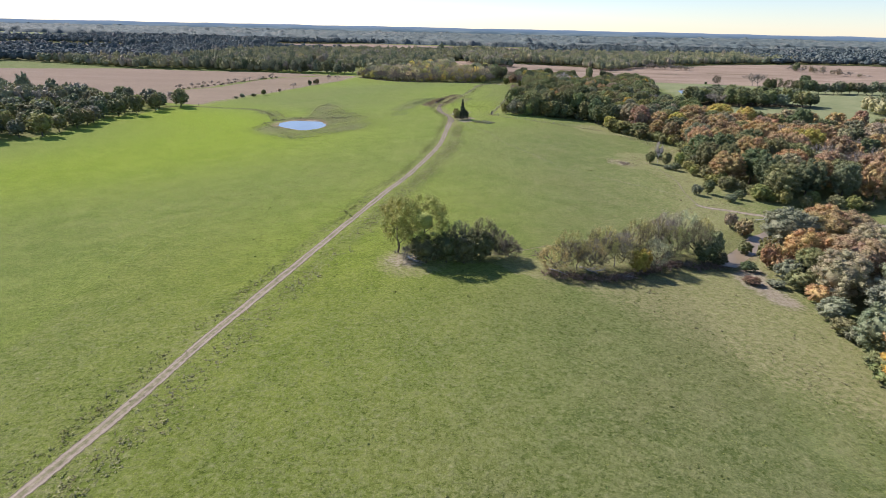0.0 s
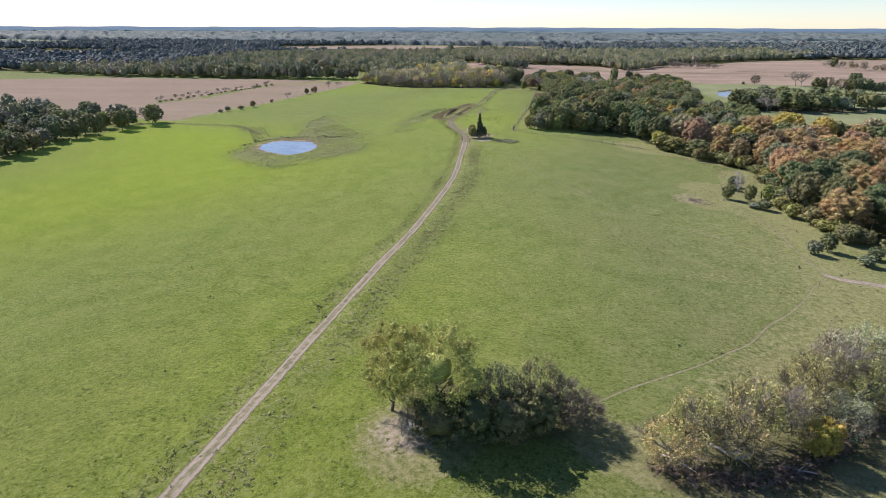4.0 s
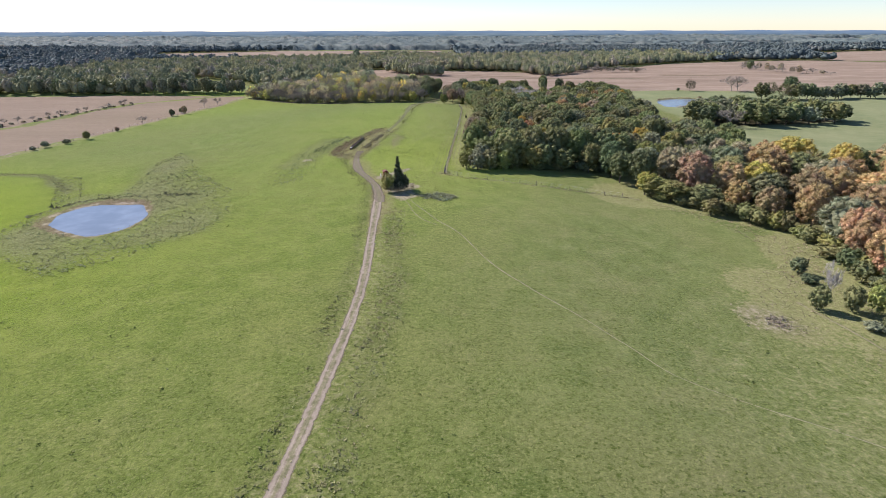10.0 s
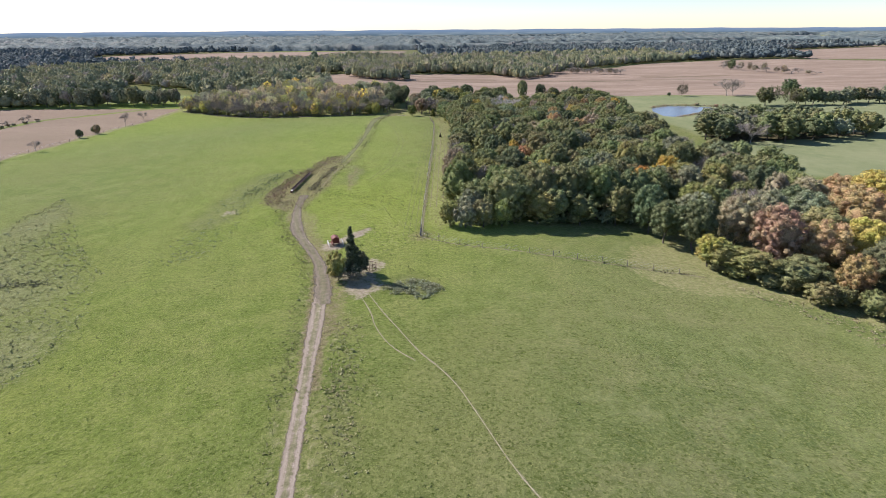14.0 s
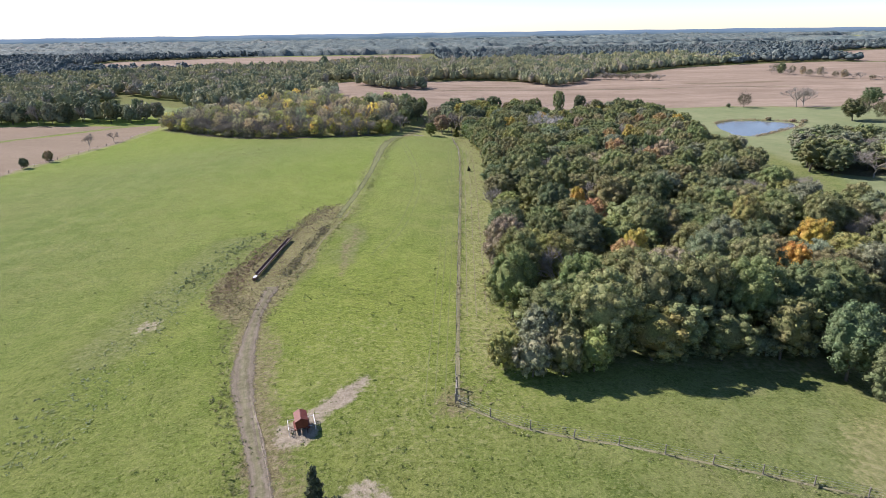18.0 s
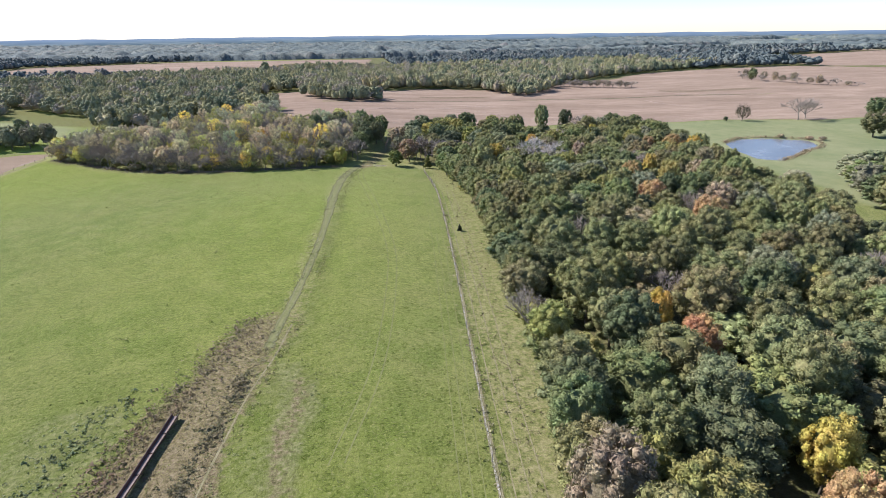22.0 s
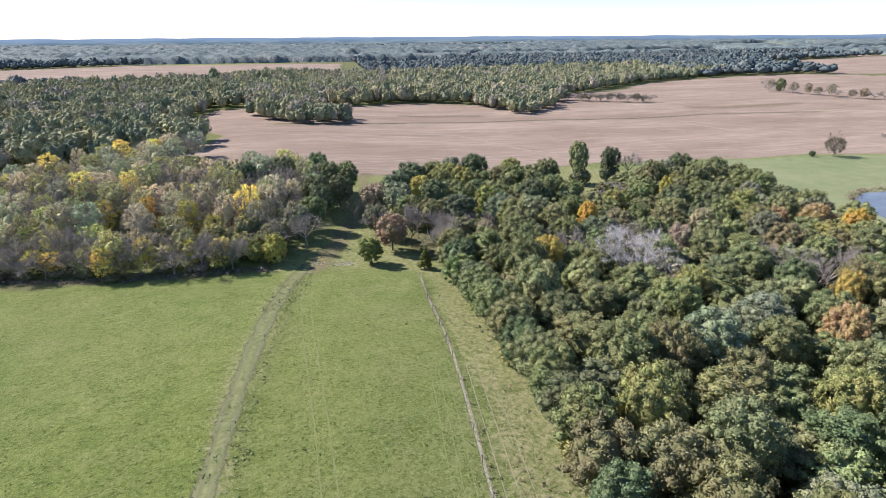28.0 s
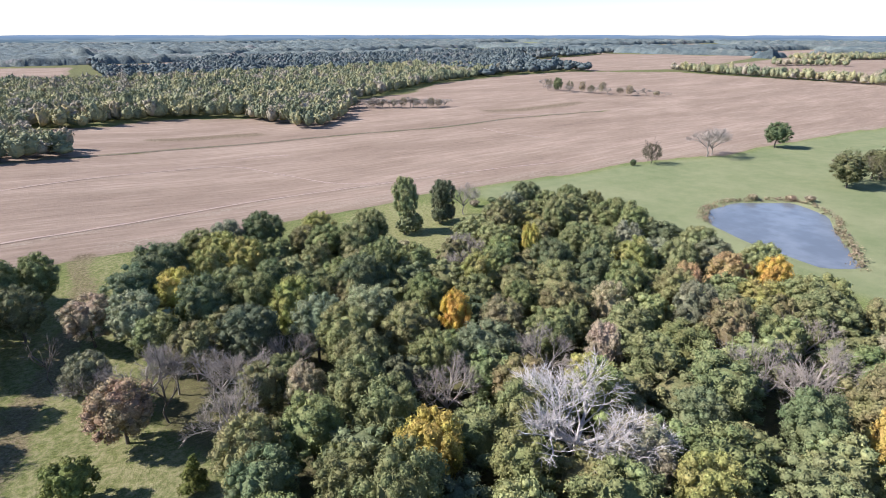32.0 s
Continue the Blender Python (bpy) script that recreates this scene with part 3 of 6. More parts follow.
    worn = np.maximum(worn, along([(55.5, 104), (54.8, 97), (56, 90)], 1.6, 3.0, wx, wy) * 0.75)
    worn = np.maximum(worn, spot(53.5, 192, 3.0, 3.5) * 0.45)
    worn = np.maximum(worn, spot(-30, 306, 1.6, 2.2) * 0.62)
    worn = np.maximum(worn, along(FENCE, 0.2, 0.8) * 0.3)
    worn = np.maximum(worn, (1 - sm(0.7, 1.8, np.abs(ring + 0.2))) * 0.9 * ~inside(x, y, POND))
    worn = np.maximum(worn, along(WEST_FENCE, 0.2, 1.2) * 0.5)
    worn = np.maximum(worn, along([(45, 556), (100, 562), (160, 561), (218, 553), (300, 540), (400, 530)], 2.5, 5.0, fx, fy) * 0.42)
    worn = np.maximum(worn, along([(30, 620), (55, 628), (72, 630), (92, 628), (103, 606), (112, 587), (128, 577)], 0.6, 2.4, fx, fy) * 0.5)
    worn = np.maximum(worn, along([(28, 567), (61, 572), (87, 577), (128, 577), (160, 574)], 0.8, 2.6, fx, fy) * 0.5)
    worn = np.maximum(worn, along([(226, 645), (226, 627), (230, 607)], 0.6, 2.2, fx, fy) * 0.5)
    worn = np.maximum(worn, along([(262, 690), (280, 672), (300, 664)], 1.0, 2.5, fx, fy) * 0.6)
    worn = np.maximum(worn, along([(300, 760), (420, 660), (560, 650), (690, 600)], 1.5, 4.0, fx, fy) * 0.4)
    dirt = np.maximum(dirt, 0.6 * along([(275, 697), (300, 690), (354, 694)], 3, 12, fx, fy))
    dirt = np.maximum(dirt, 0.62 * along([(80, 699), (106, 698), (125, 696)], 2, 7, fx, fy))
    worn = np.maximum(worn, along([(25.5, 374), (24, 362), (22.5, 350)], 0.2, 1.0) * 0.3)
    field = poly_mask(fx, fy, WEST_FIELD, 1.2) * 0.8
    field = np.maximum(field, poly_mask(fx, fy, NORTH_FIELD, 2.0))
    for outline in FAR_FIELDS:
        field = np.maximum(field, poly_mask(fx, fy, outline, 12.0))
    hedge = 1 - sm(1.5, 3.5, seg_dist(wx, wy, [(-198, 392), (-181, 419), (-174, 480), (-165, 511), (-112, 552)]))
    field = field * (1 - hedge) * (1 - 0.8 * along(DITCH, 0.4, 2.0))
    pale = poly_mask(fx, fy, EAST_PASTURE, 3.0)
    for outline in PALE_FIELDS:
        pale = np.maximum(pale, poly_mask(fx, fy, outline, 6.0))
    home = poly_mask(x, y, [(-150, -60), (-165, 230), (-150, 322), (-127, 412), (-100, 540), (-50, 500), (20, 480), (50, 480), (50, 400), (34, 345), (26, 290), (64, 268), (85, 240), (80, 150), (110, 40), (110, -60)], 4)
    far = (1 - home) * (1 - np.maximum(field, pale)) * sm(590, 640, y)
    floor = np.maximum(floor, far * 0.9)
    turn_x = 4 + 20 * sm(190, 290, y)
    lush = sm(34, -34, x - turn_x) * (1 - 0.5 * sm(280, 350, y)) * sm(-280, -130, x) * sm(-150, 0, y) * (0.74 + 0.26 * np.sin(x / 31 + 1.5 * np.sin(y / 47)))
    for name, sets in (("cover", (dry * (1 - 0.8 * wood), weed, dirt, floor)), ("fields", (field, pale, np.clip(lush, 0, 1), worn))):
        at = me.color_attributes.new(name, "FLOAT_COLOR", "POINT")
        at.data.foreach_set("color", np.stack(sets, 1).astype(np.float32).ravel())
    ob = tagged(new("ground", me), "rolling green pasture with worn tracks, stubble fields and woods", "ground", kind="structure")
    return ob


build_ground()


def ribbon(name, pts, width, material, label, lift=0.05, cols=7, kind="structure"):
    """A strip of bare earth that follows the land."""
    line = smooth_line(pts, 1.5)
    verts, cross = [], []
    for i, (x, y) in enumerate(line):
        a, b = line[max(0, i - 1)], line[min(len(line) - 1, i + 1)]
        d = Vector((b[0] - a[0], b[1] - a[1])).normalized()
        for k in range(cols):
            u = 2 * k / (cols - 1) - 1
            wide = width(y) if callable(width) else width
            px, py = x - d.y * u * wide / 2, y + d.x * u * wide / 2
            verts.append((px, py))
            cross.append(u)
    v = np.array(verts)
    near = np.exp(-((v[:, 0] / 250) ** 2 + ((v[:, 1] - 280) / 350) ** 2))
    z = height(v[:, 0], v[:, 1]) + near * (0.07 * np.sin(v[:, 0] / 2.3 + np.sin(v[:, 1] / 3.1)) * np.sin(v[:, 1] / 2.9) + 0.12 * np.sin(v[:, 0] / 9 + v[:, 1] / 14) * np.sin(v[:, 1] / 11 - v[:, 0] / 17))
    u = np.array(cross)
    z = z + lift - 0.05 * np.exp(-(((np.abs(u) - 0.5) / 0.22) ** 2))
    rows = len(line)
    i = (np.arange(rows - 1)[:, None] * cols + np.arange(cols - 1)).ravel()
    me = mesh_from(name, np.column_stack([v, z]), [np.stack([i, i + 1, i + 1 + cols, i + cols], 1)], [material])
    me.polygons.foreach_set("use_smooth", np.ones(len(i), bool))
    at = me.attributes.new("along", "FLOAT", "POINT")
    at.data.foreach_set("value", np.repeat(np.arange(rows) * 1.5, cols).astype(np.float32))
    at = me.attributes.new("across", "FLOAT", "POINT")
    at.data.foreach_set("value", u.astype(np.float32))
    return tagged(new(name, me), label, "track", kind=kind)


def track_material(name, lo, mid, hi, crown, edge, ruts=0.0):
    """Packed earth with wheel ruts, ragged towards the grass."""
    m = Nodes(name)
    a = m.n("ShaderNodeAttribute")
    a.attribute_name = "across"
    u = m.math("ABSOLUTE", a.outputs["Fac"], 0)
    fine, grain, long = m.noise(1.4, 4, 0.7), m.noise(6, 4, 0.7), m.noise(0.16, 3)
    way = m.n("ShaderNodeAttribute")
    way.attribute_name = "along"
    both = m.n("ShaderNodeCombineXYZ")
    m.put(m.math("MULTIPLY", a.outputs["Fac"], 3.2), both.inputs[0])
    m.put(m.math("MULTIPLY", way.outputs["Fac"], 0.12), both.inputs[1])
    streak = m.noise(1.6, 4, 0.7, both.outputs[0])
    tone = m.math("ADD", m.math("MULTIPLY", fine, 0.3), m.math("ADD", m.math("MULTIPLY", grain, 0.3), m.math("MULTIPLY", streak, 0.4)))
    col = m.ramp(tone, (0.4, lo), (0.5, mid), (0.6, hi))
    green = m.ramp(fine, (0.35, (0.08, 0.1, 0.03)), (0.65, (0.2, 0.2, 0.09)))
    middle = m.step(m.math("ADD", u, m.math("MULTIPLY", m.math("SUBTRACT", fine, 0.5), 0.9)), 0.3, 0.1)
    col = m.mix(m.math("MULTIPLY", middle, crown), col, green)
    side = m.math("ABSOLUTE", m.math("SUBTRACT", m.math("ADD", u, m.math("MULTIPLY", m.math("SUBTRACT", fine, 0.5), 0.35)), 0.46), 0)
    col = m.mix(m.math("MULTIPLY", m.step(side, 0.26, 0.06), ruts), col, hi)
    ragged = m.math("ADD", u, m.math("MULTIPLY", m.math("SUBTRACT", m.math("ADD", m.math("MULTIPLY", fine, 0.6), m.math("MULTIPLY", long, 0.4)), 0.5), 1.1))
    keep = m.step(ragged, edge, edge - 0.3)
    m.bump(tone, 0.5, 0.08)
    m.done(col, 0.95, 0.1)
    clear = m.n("ShaderNodeBsdfTransparent")
    mixer = m.n("ShaderNodeMixShader")
    m.put(keep, mixer.inputs[0])
    m.put(clear.outputs[0], mixer.inputs[1])
    m.put(m.out.outputs[0], mixer.inputs[2])
    m.put(mixer.outputs[0], m.t.nodes["Material Output"].inputs[0])
    return m.mat


DIRT_ROAD = track_material("packed_earth", (0.1, 0.082, 0.058), (0.168, 0.14, 0.106), (0.285, 0.242, 0.192), 0.45, 0.8, 0.5)
SANDY_ROAD = track_material("sandy_earth", (0.17, 0.138, 0.1), (0.25, 0.21, 0.16), (0.36, 0.31, 0.25), 0.2, 0.72)
PATH_EARTH = track_material("trodden_earth", (0.115, 0.1, 0.06), (0.195, 0.172, 0.112), (0.28, 0.248, 0.172), 0.0, 0.9)
PALE_PATH = track_material("pale_trodden_earth", (0.15, 0.14, 0.08), (0.235, 0.215, 0.14), (0.32, 0.292, 0.205), 0.0, 0.92)
ribbon("dirt_track", TRACK[:-2], lambda y: (2.5 + 0.8 * float(sm(225, 252, y))) * (1 - 0.85 * float(sm(264, 286, y))), DIRT_ROAD, "pale two-rut dirt track worn through the pasture")
ribbon("dirt_road", EAST_ROAD, lambda y: 3.6 - 2.8 * float(sm(144, 150.5, y)), SANDY_ROAD, "pale dirt road crossing the creek")
STRAW_TRACK = track_material("field_track", (0.22, 0.162, 0.128), (0.28, 0.215, 0.17), (0.36, 0.288, 0.236), 0.0, 0.6)
DARK_WEED = track_material("swale_weeds", (0.07, 0.06, 0.04), (0.12, 0.1, 0.072), (0.19, 0.155, 0.115), 0.3, 0.75)
for line, wide, material, words in (
        ([(24, 617), (39, 623), (55, 628), (72, 630), (92, 628), (103, 606), (112, 587), (127, 577)], 2.6, STRAW_TRACK, "pale wheel track crossing the stubble"),
        ([(22, 566), (41, 569), (61, 573), (87, 578), (128, 577), (160, 574), (200, 566)], 2.6, STRAW_TRACK, "pale straw strip along the stubble rows"),
        ([(226, 646), (225, 630), (232, 606)], 3.0, STRAW_TRACK, "pale wheel track crossing the stubble"),
        ([(256, 692), (280, 672), (305, 664)], 4.0, STRAW_TRACK, "pale wheel track crossing the stubble"),
        ([(98, 640), (110, 641), (118, 638)], 3.0, STRAW_TRACK, "pale patch of straw in the stubble"),
        (DITCH, 3.6, DARK_WEED, "dark weedy ditch across the stubble field")):
    ribbon("field_strip", line, wide, material, words, 0.12, 7)
ribbon("cattle_path", COW_PATH, 0.7, PATH_EARTH, "narrow trodden cattle path through the grass", 0.03, 5)
ribbon("cattle_path", COW_PATH_B, 1.0, PATH_EARTH, "faint trodden path along the wood's edge", 0.03, 5)
ribbon("cattle_path", COW_PATH_C, 0.42, PALE_PATH, "narrow pale cattle path leading off from the cedar", 0.03, 5)
ribbon("cattle_path", [(0, 254.5), (1.4, 248.3), (1.9, 244.3), (2.9, 240.5), (4.3, 237.6), (6.6, 234.5)], 0.34, PALE_PATH, "faint branch of the cattle path", 0.03, 5)
CHURNED = track_material("churned_earth", (0.085, 0.07, 0.05), (0.13, 0.11, 0.08), (0.19, 0.163, 0.125), 0.3, 0.7, 0.2)
ribbon("dirt_track", [(-5.6, 252), (-6.2, 262), (-7.6, 271), (-10.2, 279.5), (-12.6, 289), (-13.6, 299), (-13.8, 308), (-13, 316)], lambda y: 3.9 + 0.8 * math.sin(y / 5.0), CHURNED, "brown churned stretch of the dirt track", 0.07, 9)


VERGE_STRAW = track_material("verge_straw", (0.11, 0.108, 0.05), (0.172, 0.162, 0.09), (0.265, 0.24, 0.16), 0.0, 0.72)
MOWN = track_material("mown_line", (0.105, 0.12, 0.042), (0.14, 0.153, 0.06), (0.19, 0.196, 0.088), 0.0, 0.62)
ribbon("fence_verge", [(x + 0.25, y) for x, y in FENCE], 0.95, VERGE_STRAW, "pale strip of dry straw under the wire fence", 0.05, 5)
ribbon("fence_verge", CROSS_FENCE, 0.7, VERGE_STRAW, "pale strip of dry straw under the cross fence", 0.05, 5)
ribbon("fence_verge", WEST_FENCE, 0.9, VERGE_STRAW, "pale strip of dry straw along the field boundary", 0.05, 5)
FADED_EARTH = track_material("faded_track", (0.085, 0.094, 0.04), (0.11, 0.118, 0.053), (0.16, 0.158, 0.086), 0.7, 0.6, 0.35)
ribbon("faded_track", FADED[2:], lambda y: 2.8 + 2.2 * float(sm(395, 430, y)), FADED_EARTH, "faded wheel track of straw and weeds across the pasture", 0.05, 7)
WHEELS = [(4.2, 327), (10.3, 345), (15.2, 370), (17.4, 390), (17.4, 420), (16.8, 445), (17, 463), (18.8, 477)]
for off in (-0.8, 0.8):
    ribbon("wheel_mark", [(x + off, y) for x, y in WHEELS], 0.42, MOWN, "faint wheel mark pressed into the grass", 0.04, 5)
for off in (1.2, 2.4, 3.5):
    ribbon("mown_line", [(x - off, y) for x, y in FENCE[:5]], 0.3, MOWN, "faint mown line beside the fence", 0.04, 5)
for off in (1.6, 3.0, 4.6):
    ribbon("mown_line", [(x + off, y) for x, y in FENCE[1:5]], 0.35, VERGE_STRAW, "faint line of cut straw between fence and wood", 0.04, 5)
ribbon("wheel_mark", [(-9.4, 322), (-8.4, 327.1), (-7, 333.9), (-5.5, 341.1), (-3, 349.4), (-1, 358)], 0.5, VERGE_STRAW, "pale wheel rut beside the feed bunk", 0.05, 5)


def water(name, pts, level, material, label):
    line = smooth_line(pts + pts[:1], 2.0)[:-1]
    c = np.mean(line, 0)
    verts = [(*c, level)] + [(c[0] + (x - c[0]) * 1.1, c[1] + (y - c[1]) * 1.1, level) for x, y in line]
    n = len(line)
    faces = np.array([(0, 1 + i, 1 + (i + 1) % n) for i in range(n)])
    ob = new(name, mesh_from(name, verts, [faces], [material]))
    return tagged(ob, label, "water", kind="structure")


water("pond_water", POND, POND_Z, WATER, "small blue stock pond with a muddy rim")
water("pond_water", POND_EAST, POND_EAST_Z, RIPPLED_WATER, "farm pond beside the oak wood with a reedy bank")
bm = bmesh.new()
bm.faces.new([bm.verts.new((x, y, CREEK_Z)) for x, y in reversed(smooth_line(POOL + POOL[:1], 2.0)[:-1])])
bm.normal_update()
pool = bpy.data.meshes.new("creek_water")
bm.to_mesh(pool)
bm.free()
pool.materials.append(MUDDY_WATER)
tagged(new("creek_water", pool), "muddy brown pool of the creek", "water", kind="structure")


# ---- the last of the distance: a plain, self-lit ring of far hills ----
def glowing_far_hills():
    m = Nodes("glowing_far_hills")
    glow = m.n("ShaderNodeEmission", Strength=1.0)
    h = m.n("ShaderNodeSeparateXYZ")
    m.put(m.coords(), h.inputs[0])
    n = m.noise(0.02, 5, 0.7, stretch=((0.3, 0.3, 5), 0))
    # haze is painted into the emission colour, bluer towards the top
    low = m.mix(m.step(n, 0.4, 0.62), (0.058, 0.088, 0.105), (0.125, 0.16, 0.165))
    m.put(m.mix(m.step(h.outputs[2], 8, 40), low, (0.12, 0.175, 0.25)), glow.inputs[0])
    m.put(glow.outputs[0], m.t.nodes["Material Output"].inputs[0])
    n_side, r = 360, 2750.0
    ang = np.linspace(0, 2 * math.pi, n_side, endpoint=False)
    top = 34.2 + 1.2 * np.sin(ang * 37) * np.sin(ang * 11) + 0.8 * np.sin(ang * 91)
    x, y = r * np.cos(ang), 250 + r * np.sin(ang)
    v = np.concatenate([np.stack([x, y, np.full(n_side, -20.0)], 1), np.stack([x, y, top], 1)])
    i = np.arange(n_side)
    j = (i + 1) % n_side
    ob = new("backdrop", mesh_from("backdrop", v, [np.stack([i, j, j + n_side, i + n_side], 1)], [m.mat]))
    return tagged(ob, "distant wooded hills on the horizon, self-lit, with blue haze painted in", "backdrop", kind="structure")


glowing_far_hills()

# ---- trees ----


def kites(at, out, size, rng, loose=0.7, three=False):
    """Leaf sprays: small folded pieces at the places, facing roughly outwards."""
    n = len(at)
    face = out + rng.normal(0, loose, (n, 3))
    face /= np.linalg.norm(face, axis=1, keepdims=True) + 1e-9
    side = np.cross(face, rng.normal(0, 1, (n, 3)))
    side /= np.linalg.norm(side, axis=1, keepdims=True) + 1e-9
    along = np.cross(face, side)
    s = (size * rng.uniform(0.6, 1.35, n))[:, None]
    w = s * rng.uniform(0.3, 0.5, n)[:, None]
    a, c = at - along * s * 0.5, at + along * s * 0.5 - face * s * 0.15
    b = at + side * w + along * s * rng.uniform(-0.15, 0.15, (n, 1)) - face * s * 0.1
    d = at - side * w + along * s * rng.uniform(-0.15, 0.15, (n, 1)) - face * s * 0.1
    if three:
        v = np.stack([a - side * w * 0.8, c, a + side * w * 0.8 + along * s * 0.25], 1).reshape(-1, 3)
        i = np.arange(n)[:, None] * 3
        return v, np.hstack([i, i + 1, i + 2])
    v = np.stack([a, b, c, d], 1).reshape(-1, 3)
    i = np.arange(n)[:, None] * 4
    return v, np.hstack([i, i + 1, i + 2, i + 3])


def crown_mesh(name, seed, wide, low, high, lobes, sprays, size, core=0.78, droop=0.0, pointed=False, airy=0.0):
    """A crown of many uneven clumps round a dark heart, leaf sprays all over them."""
    rng = np.random.default_rng(seed)
    cs, rs = [], []
    mid, half = low + (high - low) * 0.52, (high - low) * 0.5
    n = lobes if pointed else lobes * 4 + 22
    lean = rng.uniform(-0.12, 0.12, 2) * wide
    bulge = rng.uniform(0.82, 1.12, 6)
    for k in range(n):
        u = (k + 0.5) / n
        ang = k * 2.39996 + rng.uniform(-0.35, 0.35)
        if pointed:
            reach, r, z = wide * (1 - u) * 0.62, wide * (0.5 - 0.36 * u), low + (high - low) * (0.1 + 0.82 * u)
            reach *= rng.uniform(0.5, 1.0)
        else:
            up = -0.9 + 1.84 * u
            r = wide * rng.uniform(0.12, 0.23)
            reach = (wide - r) * (0.97 - 0.12 * (k % 2)) * math.sqrt(max(0.0, 1 - up * up)) * bulge[int(ang / 1.0472) % 6] * rng.uniform(0.8, 1.06)
            z = mid + (half - r * 0.8) * up * rng.uniform(0.9, 1.06)
        cs.append((reach * math.cos(ang) + lean[0] * u, reach * math.sin(ang) + lean[1] * u, z))
        rs.append(r)
    cs, rs = np.array(cs), np.array(rs)
    odds = rs**2 * (0.6 + 0.8 * (cs[:, 2] - low) / (high - low))
    pick = rng.choice(len(rs), sprays * 2, p=odds / odds.sum())
    d = rng.normal(0, 1, (len(pick), 3))
    out = cs[pick] - np.array([0, 0, mid - half * 0.4])
    d += 0.55 * out / (np.linalg.norm(out, axis=1, keepdims=True) + 1e-6)
    d /= np.linalg.norm(d, axis=1, keepdims=True)
    at = cs[pick] + d * (rs[pick] * rng.uniform(0.72 - airy, 1.15 + 0.3 * airy, len(pick)))[:, None]
    gap = np.linalg.norm((at[:, None] - cs) / rs[:, None], axis=2)
    gap[np.arange(len(pick)), pick] = 9
    keep = np.flatnonzero(gap.min(1) > 0.7)[:sprays]
    at, d = at[keep], d[keep]
    at[:, 2] -= droop * rng.uniform(0, 1, len(at)) ** 2 * (high - low) * 0.3
    v, f = kites(at, d, size, rng, 0.75, True)
    vs, fs, base = [v], [f], len(v)
    if core > 0:
        blobs = [(c, r * core) for c, r in zip(cs, rs)]
        lump = [(c, r, ICO1) for c, r in blobs]
        if not pointed:
            lump.append(((lean[0] * 0.5, lean[1] * 0.5, mid), None, ICO2))
        for c, r, (iv, if_) in lump:
            scale = np.array([wide * 0.8, wide * 0.8, half * 0.88]) * core if r is None else np.array([r, r, r]) * 1.05
            cv = iv * scale * rng.uniform(0.85, 1.12, (len(iv), 1)) + np.array(c)
            vs.append(cv)
            fs.append(if_ + base)
            base += len(cv)
    return mesh_from(name, np.concatenate(vs), [np.concatenate(fs)], [LEAF])


def tube(vs, fs, a, b, r0, r1, sides=5):
    """Adds a tapered stick to lists of corners and faces."""
    d = b - a
    n = np.linalg.norm(d)
    if n < 1e-6:
        return
    d = d / n
    s = np.cross(d, (0.3, 0.5, 0.8) if abs(d[2]) < 0.9 else (1.0, 0, 0))
    s /= np.linalg.norm(s)
    t = np.cross(d, s)
    base = sum(len(v) for v in vs)
    ang = np.arange(sides) * 2 * math.pi / sides
    ring = np.cos(ang)[:, None] * s + np.sin(ang)[:, None] * t
    vs.append(np.concatenate([a + ring * r0, b + ring * r1]))
    i = np.arange(sides)
    fs.append(base + np.stack([i, (i + 1) % sides, (i + 1) % sides + sides, i + sides], 1))


def trunk_mesh(name, seed, tall, thick, limbs, reach, material=None, low=0.35):
    """A tapered, slightly crooked trunk with limbs that run up into the crown."""
    rng = np.random.default_rng(seed)
    vs, fs = [], []
    pts = [np.array([0.0, 0, -0.35])]
    for k in range(1, 6):
        pts.append(np.array([rng.normal(0, 0.025 * tall), rng.normal(0, 0.025 * tall), tall * k / 5]))
    for k in range(5):
        tube(vs, fs, pts[k], pts[k + 1], thick * (1 - k * 0.17), thick * (1 - (k + 1) * 0.17), 7)
    for k in range(limbs):
        u = low + (0.95 - low) * k / limbs
        j = min(4, int(u * 5))
        a = pts[j] + (pts[j + 1] - pts[j]) * (u * 5 - j)
        ang = k * 2.4 + rng.uniform(-0.4, 0.4)
        out = reach * rng.uniform(0.6, 1.0) * (1.1 - 0.6 * u)
        mid = a + np.array([math.cos(ang) * out * 0.5, math.sin(ang) * out * 0.5, out * 0.45])
        end = mid + np.array([math.cos(ang + 0.3) * out * 0.5, math.sin(ang + 0.3) * out * 0.5, out * 0.5])
        r = thick * (0.45 - 0.25 * u)
        tube(vs, fs, a, mid, r, r * 0.65, 5)
        tube(vs, fs, mid, end, r * 0.65, r * 0.2, 4)
    return mesh_from(name, np.concatenate(vs), [np.concatenate(fs)], [material or BARK])


